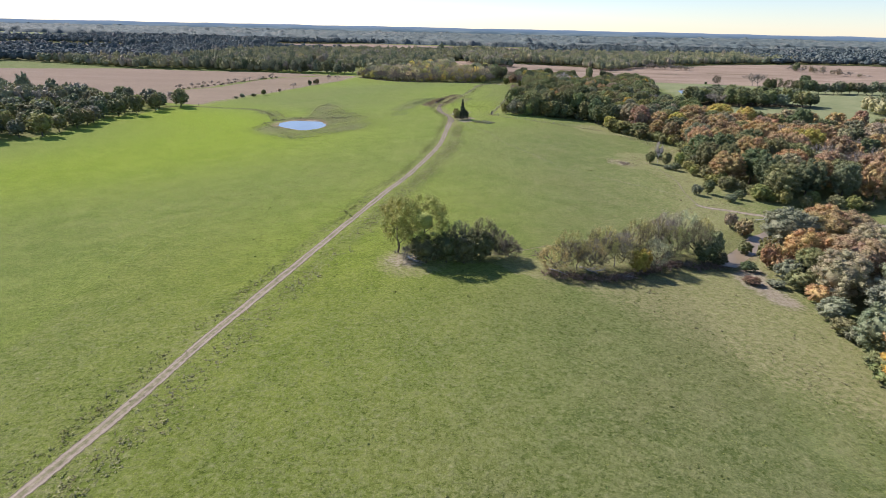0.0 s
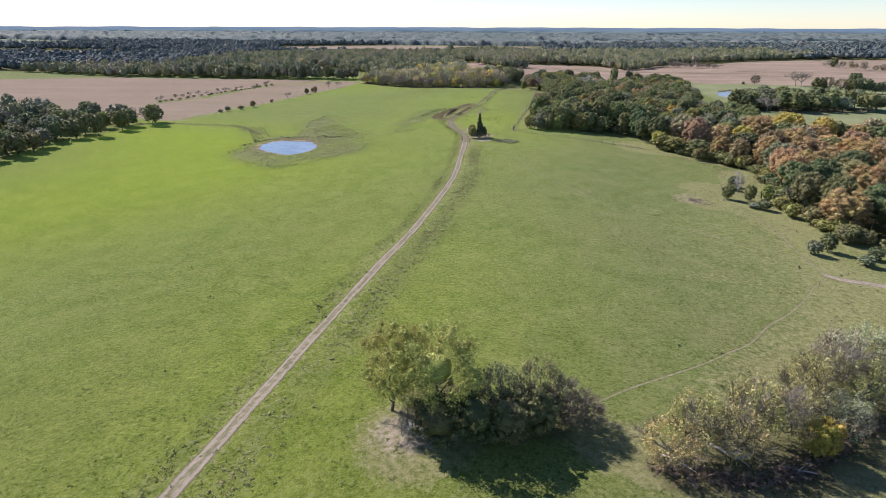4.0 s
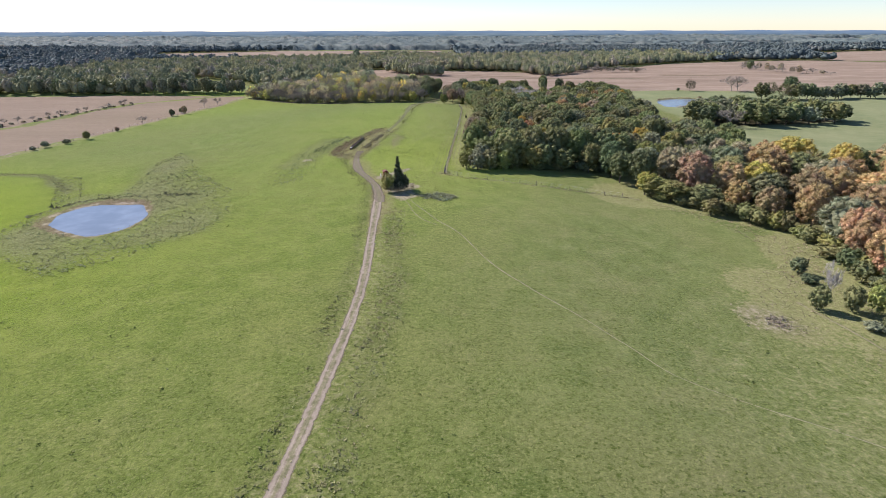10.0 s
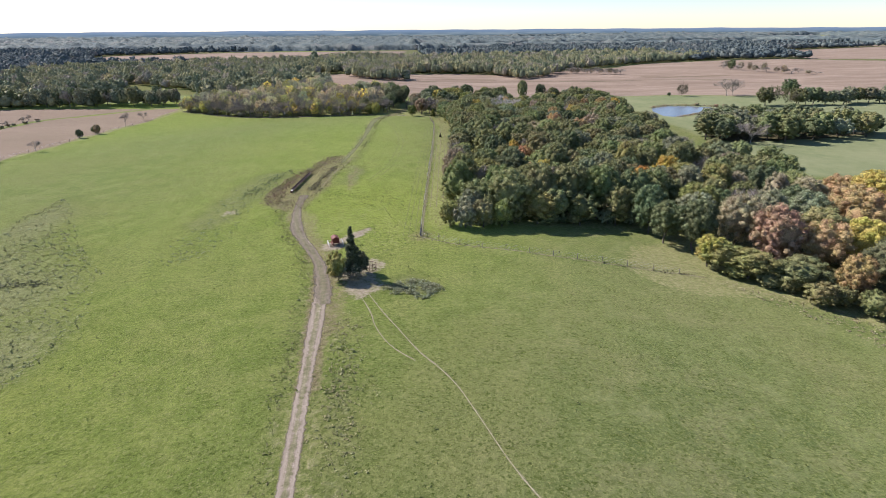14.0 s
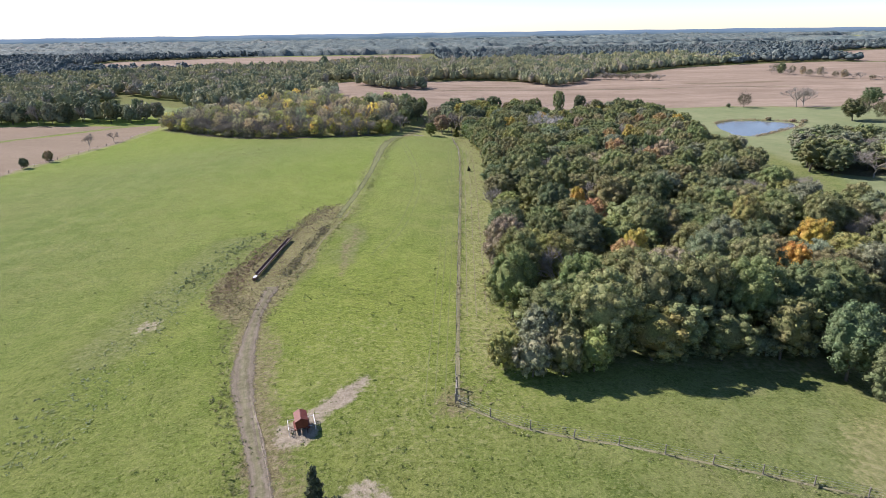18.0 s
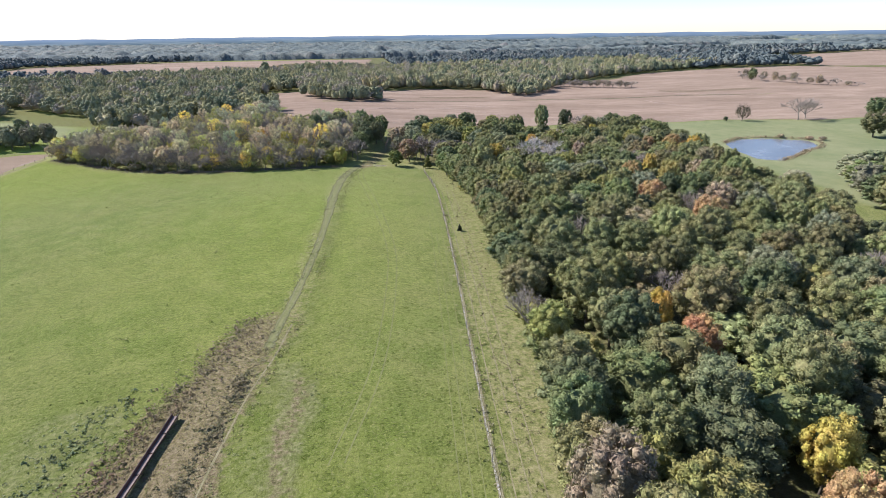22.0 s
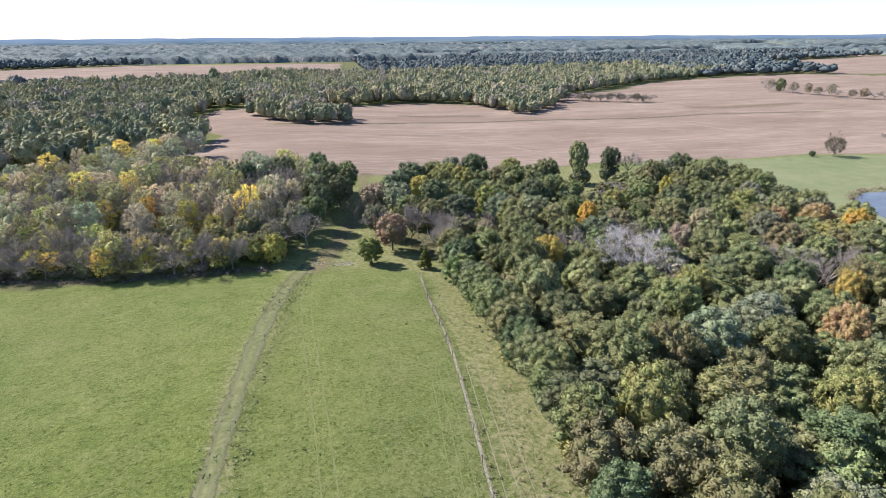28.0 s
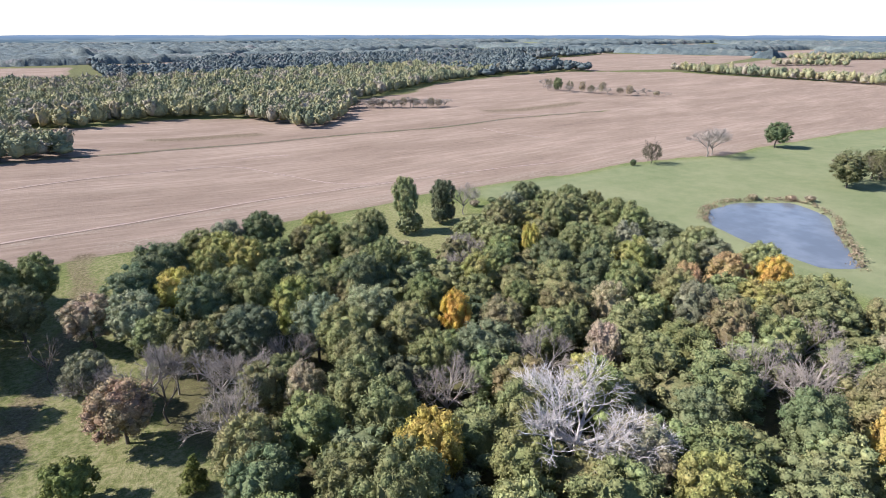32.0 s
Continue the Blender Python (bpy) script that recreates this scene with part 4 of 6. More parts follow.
def branch_mesh(name, seed, tall, wide, forks, material, fine=3):
    """The bare limbs and twigs of a leafless tree, forked over and over."""
    rng = np.random.default_rng(seed)
    vs, fs, tips = [], [], []

    def grow(a, d, length, r, level):
        d = d / np.linalg.norm(d)
        b = a + d * length
        tube(vs, fs, a, b, r, r * 0.62, 5 if level == 0 else 4 if level == 1 else 3)
        if level >= fine:
            tips.append((a + d * length * 0.6, d, length))
            tips.append((b, d, length))
            return
        for _ in range(forks):
            e = d + rng.normal(0, 0.55, 3)
            e[2] = max(e[2], -0.1) + 0.22
            a2 = a + d * length * rng.uniform(0.55, 1.0)
            grow(a2, e, length * rng.uniform(0.5, 0.78), r * 0.5, level + 1)

    for k in range(5):
        ang = k * 1.26 + rng.uniform(-0.4, 0.4)
        lean = wide / tall
        grow(np.array([0, 0, tall * rng.uniform(0.2, 0.4)]), np.array([math.cos(ang) * lean, math.sin(ang) * lean, 0.75]), tall * 0.34, tall * 0.016, 0)
    many = 9 if fine == 2 else 5
    at = np.repeat(np.array([t[0] for t in tips]), many, 0)
    way = np.repeat(np.array([t[1] for t in tips]), many, 0) + rng.normal(0, 0.55, (len(at), 3)) + [0, 0, 0.15]
    way /= np.linalg.norm(way, axis=1, keepdims=True)
    long = (np.repeat([t[2] for t in tips], many) * rng.uniform(0.5, 1.1, len(at)))[:, None]
    side = np.cross(way, rng.normal(0, 1, way.shape))
    side /= np.linalg.norm(side, axis=1, keepdims=True)
    base = sum(len(v) for v in vs)
    vs.append(np.stack([at - side * 0.022, at + side * 0.022, at + way * long], 1).reshape(-1, 3))
    twig = base + np.arange(len(at) * 3).reshape(-1, 3)
    return mesh_from(name, np.concatenate(vs), [np.concatenate(fs), twig], [material])


class Kind:
    """A sort of tree, built once at its first place and then copied."""

    def __init__(self, name, height_, trunk, crown, label, bare=False):
        self.name, self.height, self.trunk, self.crown, self.label, self.bare, self.first = name, height_, trunk, crown, label, bare, None

    def plant(self, x, y, tall, wide, colour, rng, label="", group="", sink=0.0, category="tree", species=""):
        s = tall / self.height
        m = Matrix.LocRotScale((x, y, hz(x, y) - sink), Euler((rng.normal(0, 0.03), rng.normal(0, 0.03), rng.uniform(0, 6.28))), (wide, wide, s))
        if self.first is None:
            ob = new(self.name)
            for nm, me in (("trunk", self.trunk), ("crown", self.crown)):
                child = new(nm, me)
                child.parent = ob
            self.first = ob
            ob.matrix_basis = m
        else:
            ob = copy_thing(self.first, Matrix())
            ob.matrix_basis = m
        for child in ob.children:
            if child.data == self.crown:
                child.color = (*colour, 1)
        ob.name = species or self.name
        if "group" in ob:
            del ob["group"]
        return tagged(ob, label or self.label, category, group)


OAKS = []
for k in range(7):
    h = 11.5
    OAKS.append(Kind("oak_tree", h, trunk_mesh("oak_trunk", 50 + k, 8.2, 0.24, 8, 3.6), crown_mesh("oak_crown", 10 + k, 4.7, 1.3 + 0.5 * (k % 3), h, 10 + k % 3, 5000, 0.29, 0.7), ""))
SPARSE = []
for k in range(3):
    SPARSE.append(Kind("oak_tree", 11.5, trunk_mesh("grove_trunk", 60 + k, 8.2, 0.24, 5, 3.6), crown_mesh("grove_crown", 20 + k, 4.7, 1.0, 11.5, 7, 1900, 0.44, 0.78), ""))
SMALL = []
for k in range(3):
    SMALL.append(Kind("broadleaf_bush", 4.0, trunk_mesh("bush_trunk", 80 + k, 2.4, 0.09, 7, 1.6, low=0.1), crown_mesh("bush_crown", 30 + k, 2.1, 0.1, 4.0, 6, 1900, 0.21, 0.74, airy=0.1), ""))
WILLOWS = []
for k in range(3):
    WILLOWS.append(Kind("willow_shrub", 7.5, branch_mesh("willow_stems", 90 + k, 7.0, 6.0, 4, TWIG_BARK, 2), crown_mesh("willow_crown", 40 + k, 3.7, 0.8, 7.5, 10, 3200, 0.24, 0.0, droop=0.3, airy=0.8), ""))
THIN = []
for k in range(4):
    THIN.append(Kind("thin_tree", 10.5, branch_mesh("thin_stems", 95 + k, 10.0, 5.0, 3, GREY_BARK, 2), crown_mesh("thin_crown", 45 + k, 3.4, 0.8, 10.5, 9, 2600, 0.34, 0.5, airy=0.45), ""))
BARES = []
for k in range(3):
    BARES.append(Kind("bare_tree", 11.0, trunk_mesh("bare_trunk", 100 + k, 7.0, 0.2, 4, 2.5, GREY_BARK), branch_mesh("bare_branches", 110 + k, 11.0, 7.5, 5, GREY_BARK, 2), "", True))
PALE_BARE = Kind("dead_tree", 12.0, trunk_mesh("dead_trunk", 120, 8.0, 0.28, 5, 3.0, PALE_BARK), branch_mesh("dead_branches", 121, 12.5, 11.0, 5, PALE_BARK, 3), "", True)
DARK_BARE = Kind("dead_snag", 9.0, trunk_mesh("snag_trunk", 125, 7.0, 0.16, 3, 2.0, BARK), branch_mesh("snag_branches", 126, 9.0, 6.0, 2, BARK, 3), "", True)
CEDARS = [Kind("cedar_tree", 9.0, trunk_mesh("cedar_trunk", 130 + k, 7.5, 0.16, 4, 0.8), crown_mesh("cedar_crown", 132 + k, 2.3, 0.3, 9.0, 16, 2200, 0.36, 0.8, pointed=True), "") for k in range(2)]

GREEN, OLIVE, DARK, LIME = (0.198, 0.216, 0.092), (0.214, 0.212, 0.096), (0.145, 0.17, 0.085), (0.28, 0.275, 0.095)
YELLOW, GOLD, ORANGE, RUSTY, TAN, SAGE = (0.43, 0.365, 0.1), (0.52, 0.345, 0.085), (0.405, 0.285, 0.14), (0.335, 0.243, 0.142), (0.33, 0.29, 0.18), (0.225, 0.238, 0.145)
WORDS = {GREEN: "green leafy oak", OLIVE: "olive-green walnut", DARK: "dark green oak", LIME: "yellow-green maple", YELLOW: "yellow-leaved ash",
         GOLD: "golden autumn hickory", ORANGE: "orange autumn maple", RUSTY: "rust-brown pin oak", TAN: "tan thin-leaved hackberry", SAGE: "dull grey-green elm"}
SPECIES = {DARK: "bur_oak_tree", OLIVE: "walnut_tree", LIME: "maple_tree", YELLOW: "ash_tree", GOLD: "hickory_tree", ORANGE: "maple_tree", RUSTY: "pin_oak_tree", TAN: "hackberry_tree", SAGE: "elm_tree"}


def vary(c, rng, by=0.11):
    k = math.exp(rng.normal(0, by))
    return tuple(max(0.01, a * k * math.exp(rng.normal(0, 0.035))) for a in c)


taken = []


def free(x, y, gap):
    return all((x - a) ** 2 + (y - b) ** 2 > (gap * 0.5 + c * 0.5) ** 2 for a, b, c in taken)


def tree(x, y, tall, colour, place, seed, wide=1.0, kinds=None, gap=6.5, label="", group=""):
    rng = np.random.default_rng(seed)
    taken.append((x, y, gap))
    kind = (kinds or OAKS)[int(rng.integers(0, len(kinds or OAKS)))]
    return kind.plant(x, y, tall, wide, vary(colour, rng, 0.06), rng, label or f"{WORDS.get(colour, 'leafy tree')} {place}", group, species=SPECIES.get(colour, ""))


# trees of their own look, by their places in the woods
OW = "in the oak wood"
OAK_LIST_NORTH = ((82, 482, 11, GOLD, 0.62), (63, 499, 11.5, LIME, 0.95), (60, 458, 11, YELLOW, 0.85), (49, 513, 10.5, YELLOW, 0.9),
        (56, 520, 10.5, LIME, 0.9), (36.6, 486.6, 8.6, RUSTY, 0.95), (130, 465, 11, ORANGE, 0.95), (134, 459, 11, GOLD, 0.8), (122, 468, 10.5, RUSTY, 0.7), (81, 398, 11, ORANGE, 0.9),
        (86, 384, 11, ORANGE, 0.85), (49, 343, 9, GOLD, 0.5), (50, 336, 8.5, ORANGE, 0.7), (33, 343, 7.5, LIME, 0.85), (34, 336, 7, LIME, 0.7), (88, 421, 11, ORANGE, 0.75))
OAK_LIST_SOUTH = ((44, 308, 9.5, ORANGE, 0.6), (86, 318, 10, GOLD, 0.85), (49, 315, 9, YELLOW, 0.6), (38, 293, 9.5, OLIVE, 0.85), (36, 297, 9, ORANGE, 0.55), (72, 306, 9.5, GOLD, 0.8),
        (100, 431, 11, YELLOW, 0.6), (108, 420, 11, TAN, 0.9), (94, 392, 11.5, TAN, 1.1), (64, 478, 11, OLIVE, 0.9), (77, 438, 11, LIME, 0.8), (73, 407, 10.5, LIME, 0.8),
        (116, 499, 11, YELLOW, 0.5), (104, 470, 11, TAN, 0.8), (92, 462, 10.5, TAN, 0.7), (56, 478, 9, TAN, 0.7), (124, 402, 11, TAN, 1.0), (34.4, 496.6, 8, SAGE, 0.7), (36.4, 513, 8.5, TAN, 0.95), (43.5, 502, 8.5, GREEN, 0.85), (47, 496, 9, OLIVE, 0.85))
for i, (x, y, tall, c, w) in enumerate(OAK_LIST_NORTH + OAK_LIST_SOUTH):
    tree(x, y, tall, c, OW, 1000 + i, w)
for i, (x, y, tall, c, w) in enumerate(((41, 293.5, 12.6, GREEN, 1.05), (48, 293, 12.8, OLIVE, 1.05), (55, 292, 12.8, GREEN, 1.1), (62, 291, 12.4, DARK, 1.05), (32.5, 297, 11, GREEN, 0.9), (69, 292, 12, GREEN, 1.0))):
    tree(x, y, tall, c, "at the oak wood's south edge", 1150 + i, w)
for i, (x, y, tall, w, k) in enumerate(((75.5, 452, 12.8, 1.3, PALE_BARE), (44, 494, 8, 0.75, BARES[0]), (51, 487, 8.5, 0.8, BARES[1]), (58, 489, 8, 0.6, BARES[2]), (97, 500, 8, 0.8, BARES[0]),
        (32, 349, 7, 0.6, BARES[1]), (110, 352, 10, 0.8, BARES[2]), (41.5, 488.2, 9.5, 0.8, DARK_BARE), (30.4, 505, 7.5, 0.7, DARK_BARE), (85, 466, 10, 0.8, BARES[0]), (103, 446, 10, 0.9, BARES[1]),
        (70, 468, 9.5, 0.8, BARES[2]), (46, 478, 9, 0.8, BARES[1]), (40, 491, 9, 0.8, BARES[0]), (48, 487, 9, 0.8, BARES[2]), (34, 495, 7, 0.6, BARES[1]), (18, 491, 8, 0.8, BARES[2]), (13, 489, 8, 0.8, BARES[0]))):
    rng_i = np.random.default_rng(1200 + i)
    taken.append((x, y, 6.0))
    k.plant(x, y, tall, w, (0.3, 0.3, 0.3), rng_i, {PALE_BARE: "large dead tree with pale bleached branches", DARK_BARE: "dark leafless snag at the wood's edge"}.get(k, "grey leafless tree standing among the oaks"))
NW = "in the north wood"
for i, (x, y, tall, c, w) in enumerate(((-16, 506, 10, GOLD, 0.9), (-7, 501, 10, YELLOW, 0.95), (-27, 509, 9.5, YELLOW, 0.8), (-36, 497, 8.5, LIME, 1.1), (10, 484, 6.5, OLIVE, 1.2), (5, 486, 6, LIME, 1.1),
        (8, 496, 10, TAN, 0.9), (-1, 492, 9, YELLOW, 0.7), (16, 497, 9, TAN, 0.8), (22, 515, 10.5, DARK, 0.9), (26, 526, 11, DARK, 0.95), (14, 532, 11, DARK, 0.95), (24, 537, 11, DARK, 0.8),
        (4, 530, 10.5, DARK, 0.8), (-12, 487, 7.5, TAN, 0.8), (-48, 502, 9, YELLOW, 0.8))):
    tree(x, y, tall, c, NW, 1300 + i, w, None if c == DARK else THIN)
for i, (x, y, tall, c, w) in enumerate(((12, 490, 7, OLIVE, 0.9), (16.5, 496, 8, SAGE, 0.85), (20, 503, 8.5, GREEN, 0.85), (23, 510, 9, DARK, 0.85), (28, 519, 9.5, DARK, 0.85), (31, 530, 10, GREEN, 0.85), (6, 491, 8, OLIVE, 0.8), (0, 488, 7.5, LIME, 0.8))):
    tree(x, y, tall, c, "beside the grassy lane", 1330 + i, w)
RW = "in the autumn wood"
for i, (x, y, tall, c, w) in enumerate(((128, 271, 11, YELLOW, 0.95), (92, 258, 9, YELLOW, 0.9), (69, 257, 5.5, LIME, 0.9), (75, 252, 6, OLIVE, 0.9), (66, 261, 5.5, LIME, 0.85), (85, 274, 10, TAN, 0.8),
        (96, 226, 11, ORANGE, 1.1), (92, 212, 10, ORANGE, 1.0), (91, 186, 11, ORANGE, 1.1), (106, 200, 11, RUSTY, 1.0), (88, 176, 9.5, DARK, 1.0), (100, 178, 9.5, ORANGE, 1.0), (88, 199, 10, DARK, 0.95),
        (112, 220, 11, ORANGE, 1.1), (120, 240, 11, RUSTY, 1.0), (135, 225, 11, ORANGE, 1.1), (104, 245, 10.5, ORANGE, 1.0), (110, 177, 10, RUSTY, 1.0))):
    tree(x, y, tall * (1.18 if tall > 8 else 1.0), c, RW, 1400 + i, w * 1.22)
for i, (x, y, tall, c, w) in enumerate(((81, 197, 11, DARK, 1.05), (80.5, 190, 10, OLIVE, 0.9), (83, 183, 11, OLIVE, 0.95), (84, 205, 11.5, ORANGE, 1.0), (86, 214, 11.5, ORANGE, 1.0), (89, 166, 11.5, DARK, 1.1),
        (97, 162, 11.5, DARK, 1.05), (106, 160, 11.5, SAGE, 1.0), (115, 160, 12, ORANGE, 1.1), (90, 233, 11.5, ORANGE, 0.95), (84, 240, 9, RUSTY, 0.8), (80, 247, 8.5, ORANGE, 0.75))):
    tree(x, y, tall, c, RW, 1430 + i, w)
CW = "by the creek"
for i, (x, y, tall, c, w) in enumerate(((61, 68, 7.5, ORANGE, 0.95), (65, 92, 7.5, TAN, 1.0), (66, 105, 7, ORANGE, 0.9), (74, 116, 7.5, ORANGE, 1.1), (68, 82, 7, SAGE, 1.0), (64, 77, 5, GREEN, 0.7), (72, 98, 8, RUSTY, 1.1),
        (80, 108, 8, TAN, 1.1), (70, 74, 8, SAGE, 1.0), (66, 58, 7.5, GOLD, 0.9), (63, 50, 7, ORANGE, 0.9), (64, 99, 5.5, OLIVE, 0.7), (84, 120, 7, RUSTY, 1.0))):
    tree(x, y, tall * 1.22, c, CW, 1500 + i, w * 1.15)
tree(58.5, 66, 8.4, GOLD, CW, 1550, 0.95)
tree(59.5, 74, 7.6, SAGE, CW, 1551, 0.85)
tree(57.5, 57, 8.2, ORANGE, CW, 1552, 0.9)


def scatter(outline, gap, mix, place, seed, tall, group="", wide=1.0, kinds=None, bare=0.0, bright=1.0):
    """Trees at random places within an outline, none too near another."""
    rng = np.random.default_rng(seed)
    xs, ys = [p[0] for p in outline], [p[1] for p in outline]
    colours, odds = [c for c, _ in mix], np.array([o for _, o in mix], float)
    for _ in range(int((max(xs) - min(xs)) * (max(ys) - min(ys)) / gap**2 * 9)):
        x, y = rng.uniform(min(xs), max(xs)), rng.uniform(min(ys), max(ys))
        if not inside(np.array([x]), np.array([y]), outline)[0] or not free(x, y, gap):
            continue
        taken.append((x, y, gap))
        h, w = tall * rng.uniform(0.8, 1.12), wide * rng.uniform(0.8, 1.15)
        if rng.random() < bare:
            BARES[int(rng.integers(0, 3))].plant(x, y, h * 0.9, w * 0.85, (0.3, 0.3, 0.3), rng, "grey leafless tree " + place, group)
            continue
        c = colours[int(rng.choice(len(colours), p=odds / odds.sum()))]
        ks = kinds or OAKS
        ks[int(rng.integers(0, len(ks)))].plant(x, y, h, w, vary(tuple(a * bright for a in c), rng), rng, f"{WORDS[c]} {place}", group, species=SPECIES.get(c, ""))


rng_w = np.random.default_rng(1700)
for i, (x, y) in enumerate(smooth_line([(27, 318), (29.5, 332), (33, 350), (35.6, 362), (38, 377), (40, 391), (42.6, 406), (44.6, 425), (45.2, 445), (45.4, 464)], 5.2)):
    if free(x, y, 4.0):
        c = (GREEN, DARK, GREEN, DARK, OLIVE, GREEN)[int(rng_w.integers(0, 6))]
        tree(x + rng_w.normal(0, 0.4), y, rng_w.uniform(7.5, 10.0), c, "at the oak wood's edge", 1710 + i, rng_w.uniform(0.8, 0.95), gap=4.6, group="trees of the oak wood")
scatter(OAK_WOOD, 6.1, ((GREEN, 52), (OLIVE, 22), (DARK, 12), (LIME, 8), (SAGE, 8), (TAN, 2)), OW, 21, 11.0, "trees of the oak wood", 1.02, bare=0.03)
scatter(OAK_WOOD, 4.4, ((GREEN, 44), (OLIVE, 36), (DARK, 10), (LIME, 8)), OW, 30, 8.6, "trees of the oak wood", 0.95, SPARSE)
scatter([(150, 160), (195, 190), (205, 285), (150, 283), (130, 274), (128, 230), (135, 180)], 7.6, ((ORANGE, 30), (RUSTY, 16), (OLIVE, 20), (DARK, 12), (TAN, 14), (SAGE, 8)), RW, 27, 10.5, "trees of the autumn wood", 1.1, SPARSE, bare=0.04)
tree(66.5, 270.5, 11.0, DARK, "where the two woods meet", 1690, 1.0)
tree(62.5, 275, 9.5, DARK, "where the two woods meet", 1691, 0.85)
tree(64.5, 262.5, 6.5, YELLOW, "where the two woods meet", 1692, 0.7)
scatter([(59, 283), (65, 276), (90, 286), (110, 297), (122, 312), (124, 326), (114, 340), (106, 336), (90, 312), (70, 292)], 5.8, ((DARK, 20), (GREEN, 34), (OLIVE, 30), (LIME, 6), (SAGE, 8), (TAN, 5)), "where the two woods meet", 29, 10.5, "trees of the oak wood", 1.02, bare=0.06)
scatter(RUST_WOOD, 7.6, ((ORANGE, 34), (RUSTY, 14), (OLIVE, 18), (DARK, 7), (TAN, 16), (YELLOW, 4), (SAGE, 12)), RW, 22, 12.2, "trees of the autumn wood", 1.34, bare=0.09)
scatter(CREEK_WOOD, 6.4, ((ORANGE, 40), (SAGE, 16), (OLIVE, 24), (RUSTY, 12), (TAN, 6)), CW, 23, 9.0, "trees by the creek", 1.2, bare=0.03)
scatter([p for p in NORTH_WOOD if p[1] < 600], 4.9, ((TAN, 40), (OLIVE, 30), (SAGE, 20), (YELLOW, 7), (LIME, 12)), NW, 24, 10.5, "trees of the north wood", 1.1, THIN, bare=0.2, bright=1.75)
scatter([(-106, 556), (-112, 568), (-200, 574), (-260, 580), (-260, 566), (-190, 560)], 6.5, ((DARK, 30), (GREEN, 30), (SAGE, 40)), "behind the stubble field", 28, 11.0, "row of trees behind the field", 0.9, SPARSE, bare=0.1)
scatter(EAST_GROVE, 6.4, ((DARK, 40), (GREEN, 35), (SAGE, 20), (OLIVE, 20)), "in the pasture grove", 25, 10.5, "trees of the pasture grove", 1.25, SPARSE, bare=0.1)
scatter([(-175, 206), (-162, 226), (-166, 266), (-150, 316), (-185, 328), (-215, 300), (-215, 220)], 7.5, ((DARK, 30), (GREEN, 30), (SAGE, 30), (OLIVE, 20), (LIME, 6)), "at the field's west side", 26, 9.0, "trees of the west wood", 1.0, SPARSE, bare=0.05)


# ---- lone trees and bushes of the pasture ----
def bush(x, y, tall, colour, label, seed, wide=1.0, kinds=None, category="bush"):
    rng = np.random.default_rng(seed)
    ks = kinds or SMALL
    return ks[int(rng.integers(0, len(ks)))].plant(x, y, tall, wide, vary(colour, rng, 0.08), rng, label, category=category)


OLIVE_B = (0.37, 0.345, 0.115)
OLIVE_KINDS = [Kind("broadleaf_tree", 12.0, trunk_mesh("olive_trunk", 140 + k, 8.0, 0.26, 9, 4.2, low=0.15), crown_mesh("olive_crown", 142 + k, 5.4, 2.2, 12.0, 12, 15000, 0.2, 0.36, droop=0.25, airy=0.35), "") for k in range(2)]
tree(-4.6, 97.6, 11.6, OLIVE_B, "", 2001, 1.05, [OLIVE_KINDS[0]], label="large olive-green tree standing beside the dirt track")
tree(-10.2, 99.4, 11.0, OLIVE_B, "", 2011, 0.8, [OLIVE_KINDS[1]], label="olive-green tree leaning towards the dirt track")
for i, (x, y, tall, c, w) in enumerate(((-4.6, 94.8, 5.2, (0.15, 0.155, 0.07), 1.6), (-1.0, 95.2, 5.6, (0.13, 0.14, 0.06), 1.6), (2.2, 95.0, 5.8, (0.15, 0.155, 0.075), 1.5), (5.0, 96.4, 5.8, (0.17, 0.175, 0.08), 1.4))):
    tree(x, y, tall, c, "", 2002 + i, w, SMALL, gap=3, label="dark dense thicket bush beside the olive tree")
for i, (x, y, tall, c) in enumerate(((1.4, 97.6, 7.2, (0.21, 0.21, 0.12)), (5.4, 98.4, 7.6, (0.26, 0.245, 0.11)), (8.0, 98.2, 5.4, (0.22, 0.2, 0.14)), (9.8, 98.0, 3.6, (0.22, 0.19, 0.14)))):
    tree(x, y, tall, c, "", 2006 + i, 0.8, WILLOWS, gap=3, label="twiggy thin-leaved shrub at the edge of the thicket")
for i, (x, y, tall) in enumerate(((-8.6, 95.4, 2.6), (-7.2, 96.8, 3.2), (9.8, 99.6, 2.4))):
    BARES[i].plant(x, y, tall, 0.3, (0.3, 0.3, 0.3), np.random.default_rng(2015 + i), "bare grey brush at the foot of the thicket")
STRAWY, PALE_OLIVE, GREYISH = (0.42, 0.365, 0.15), (0.37, 0.355, 0.15), (0.4, 0.375, 0.24)
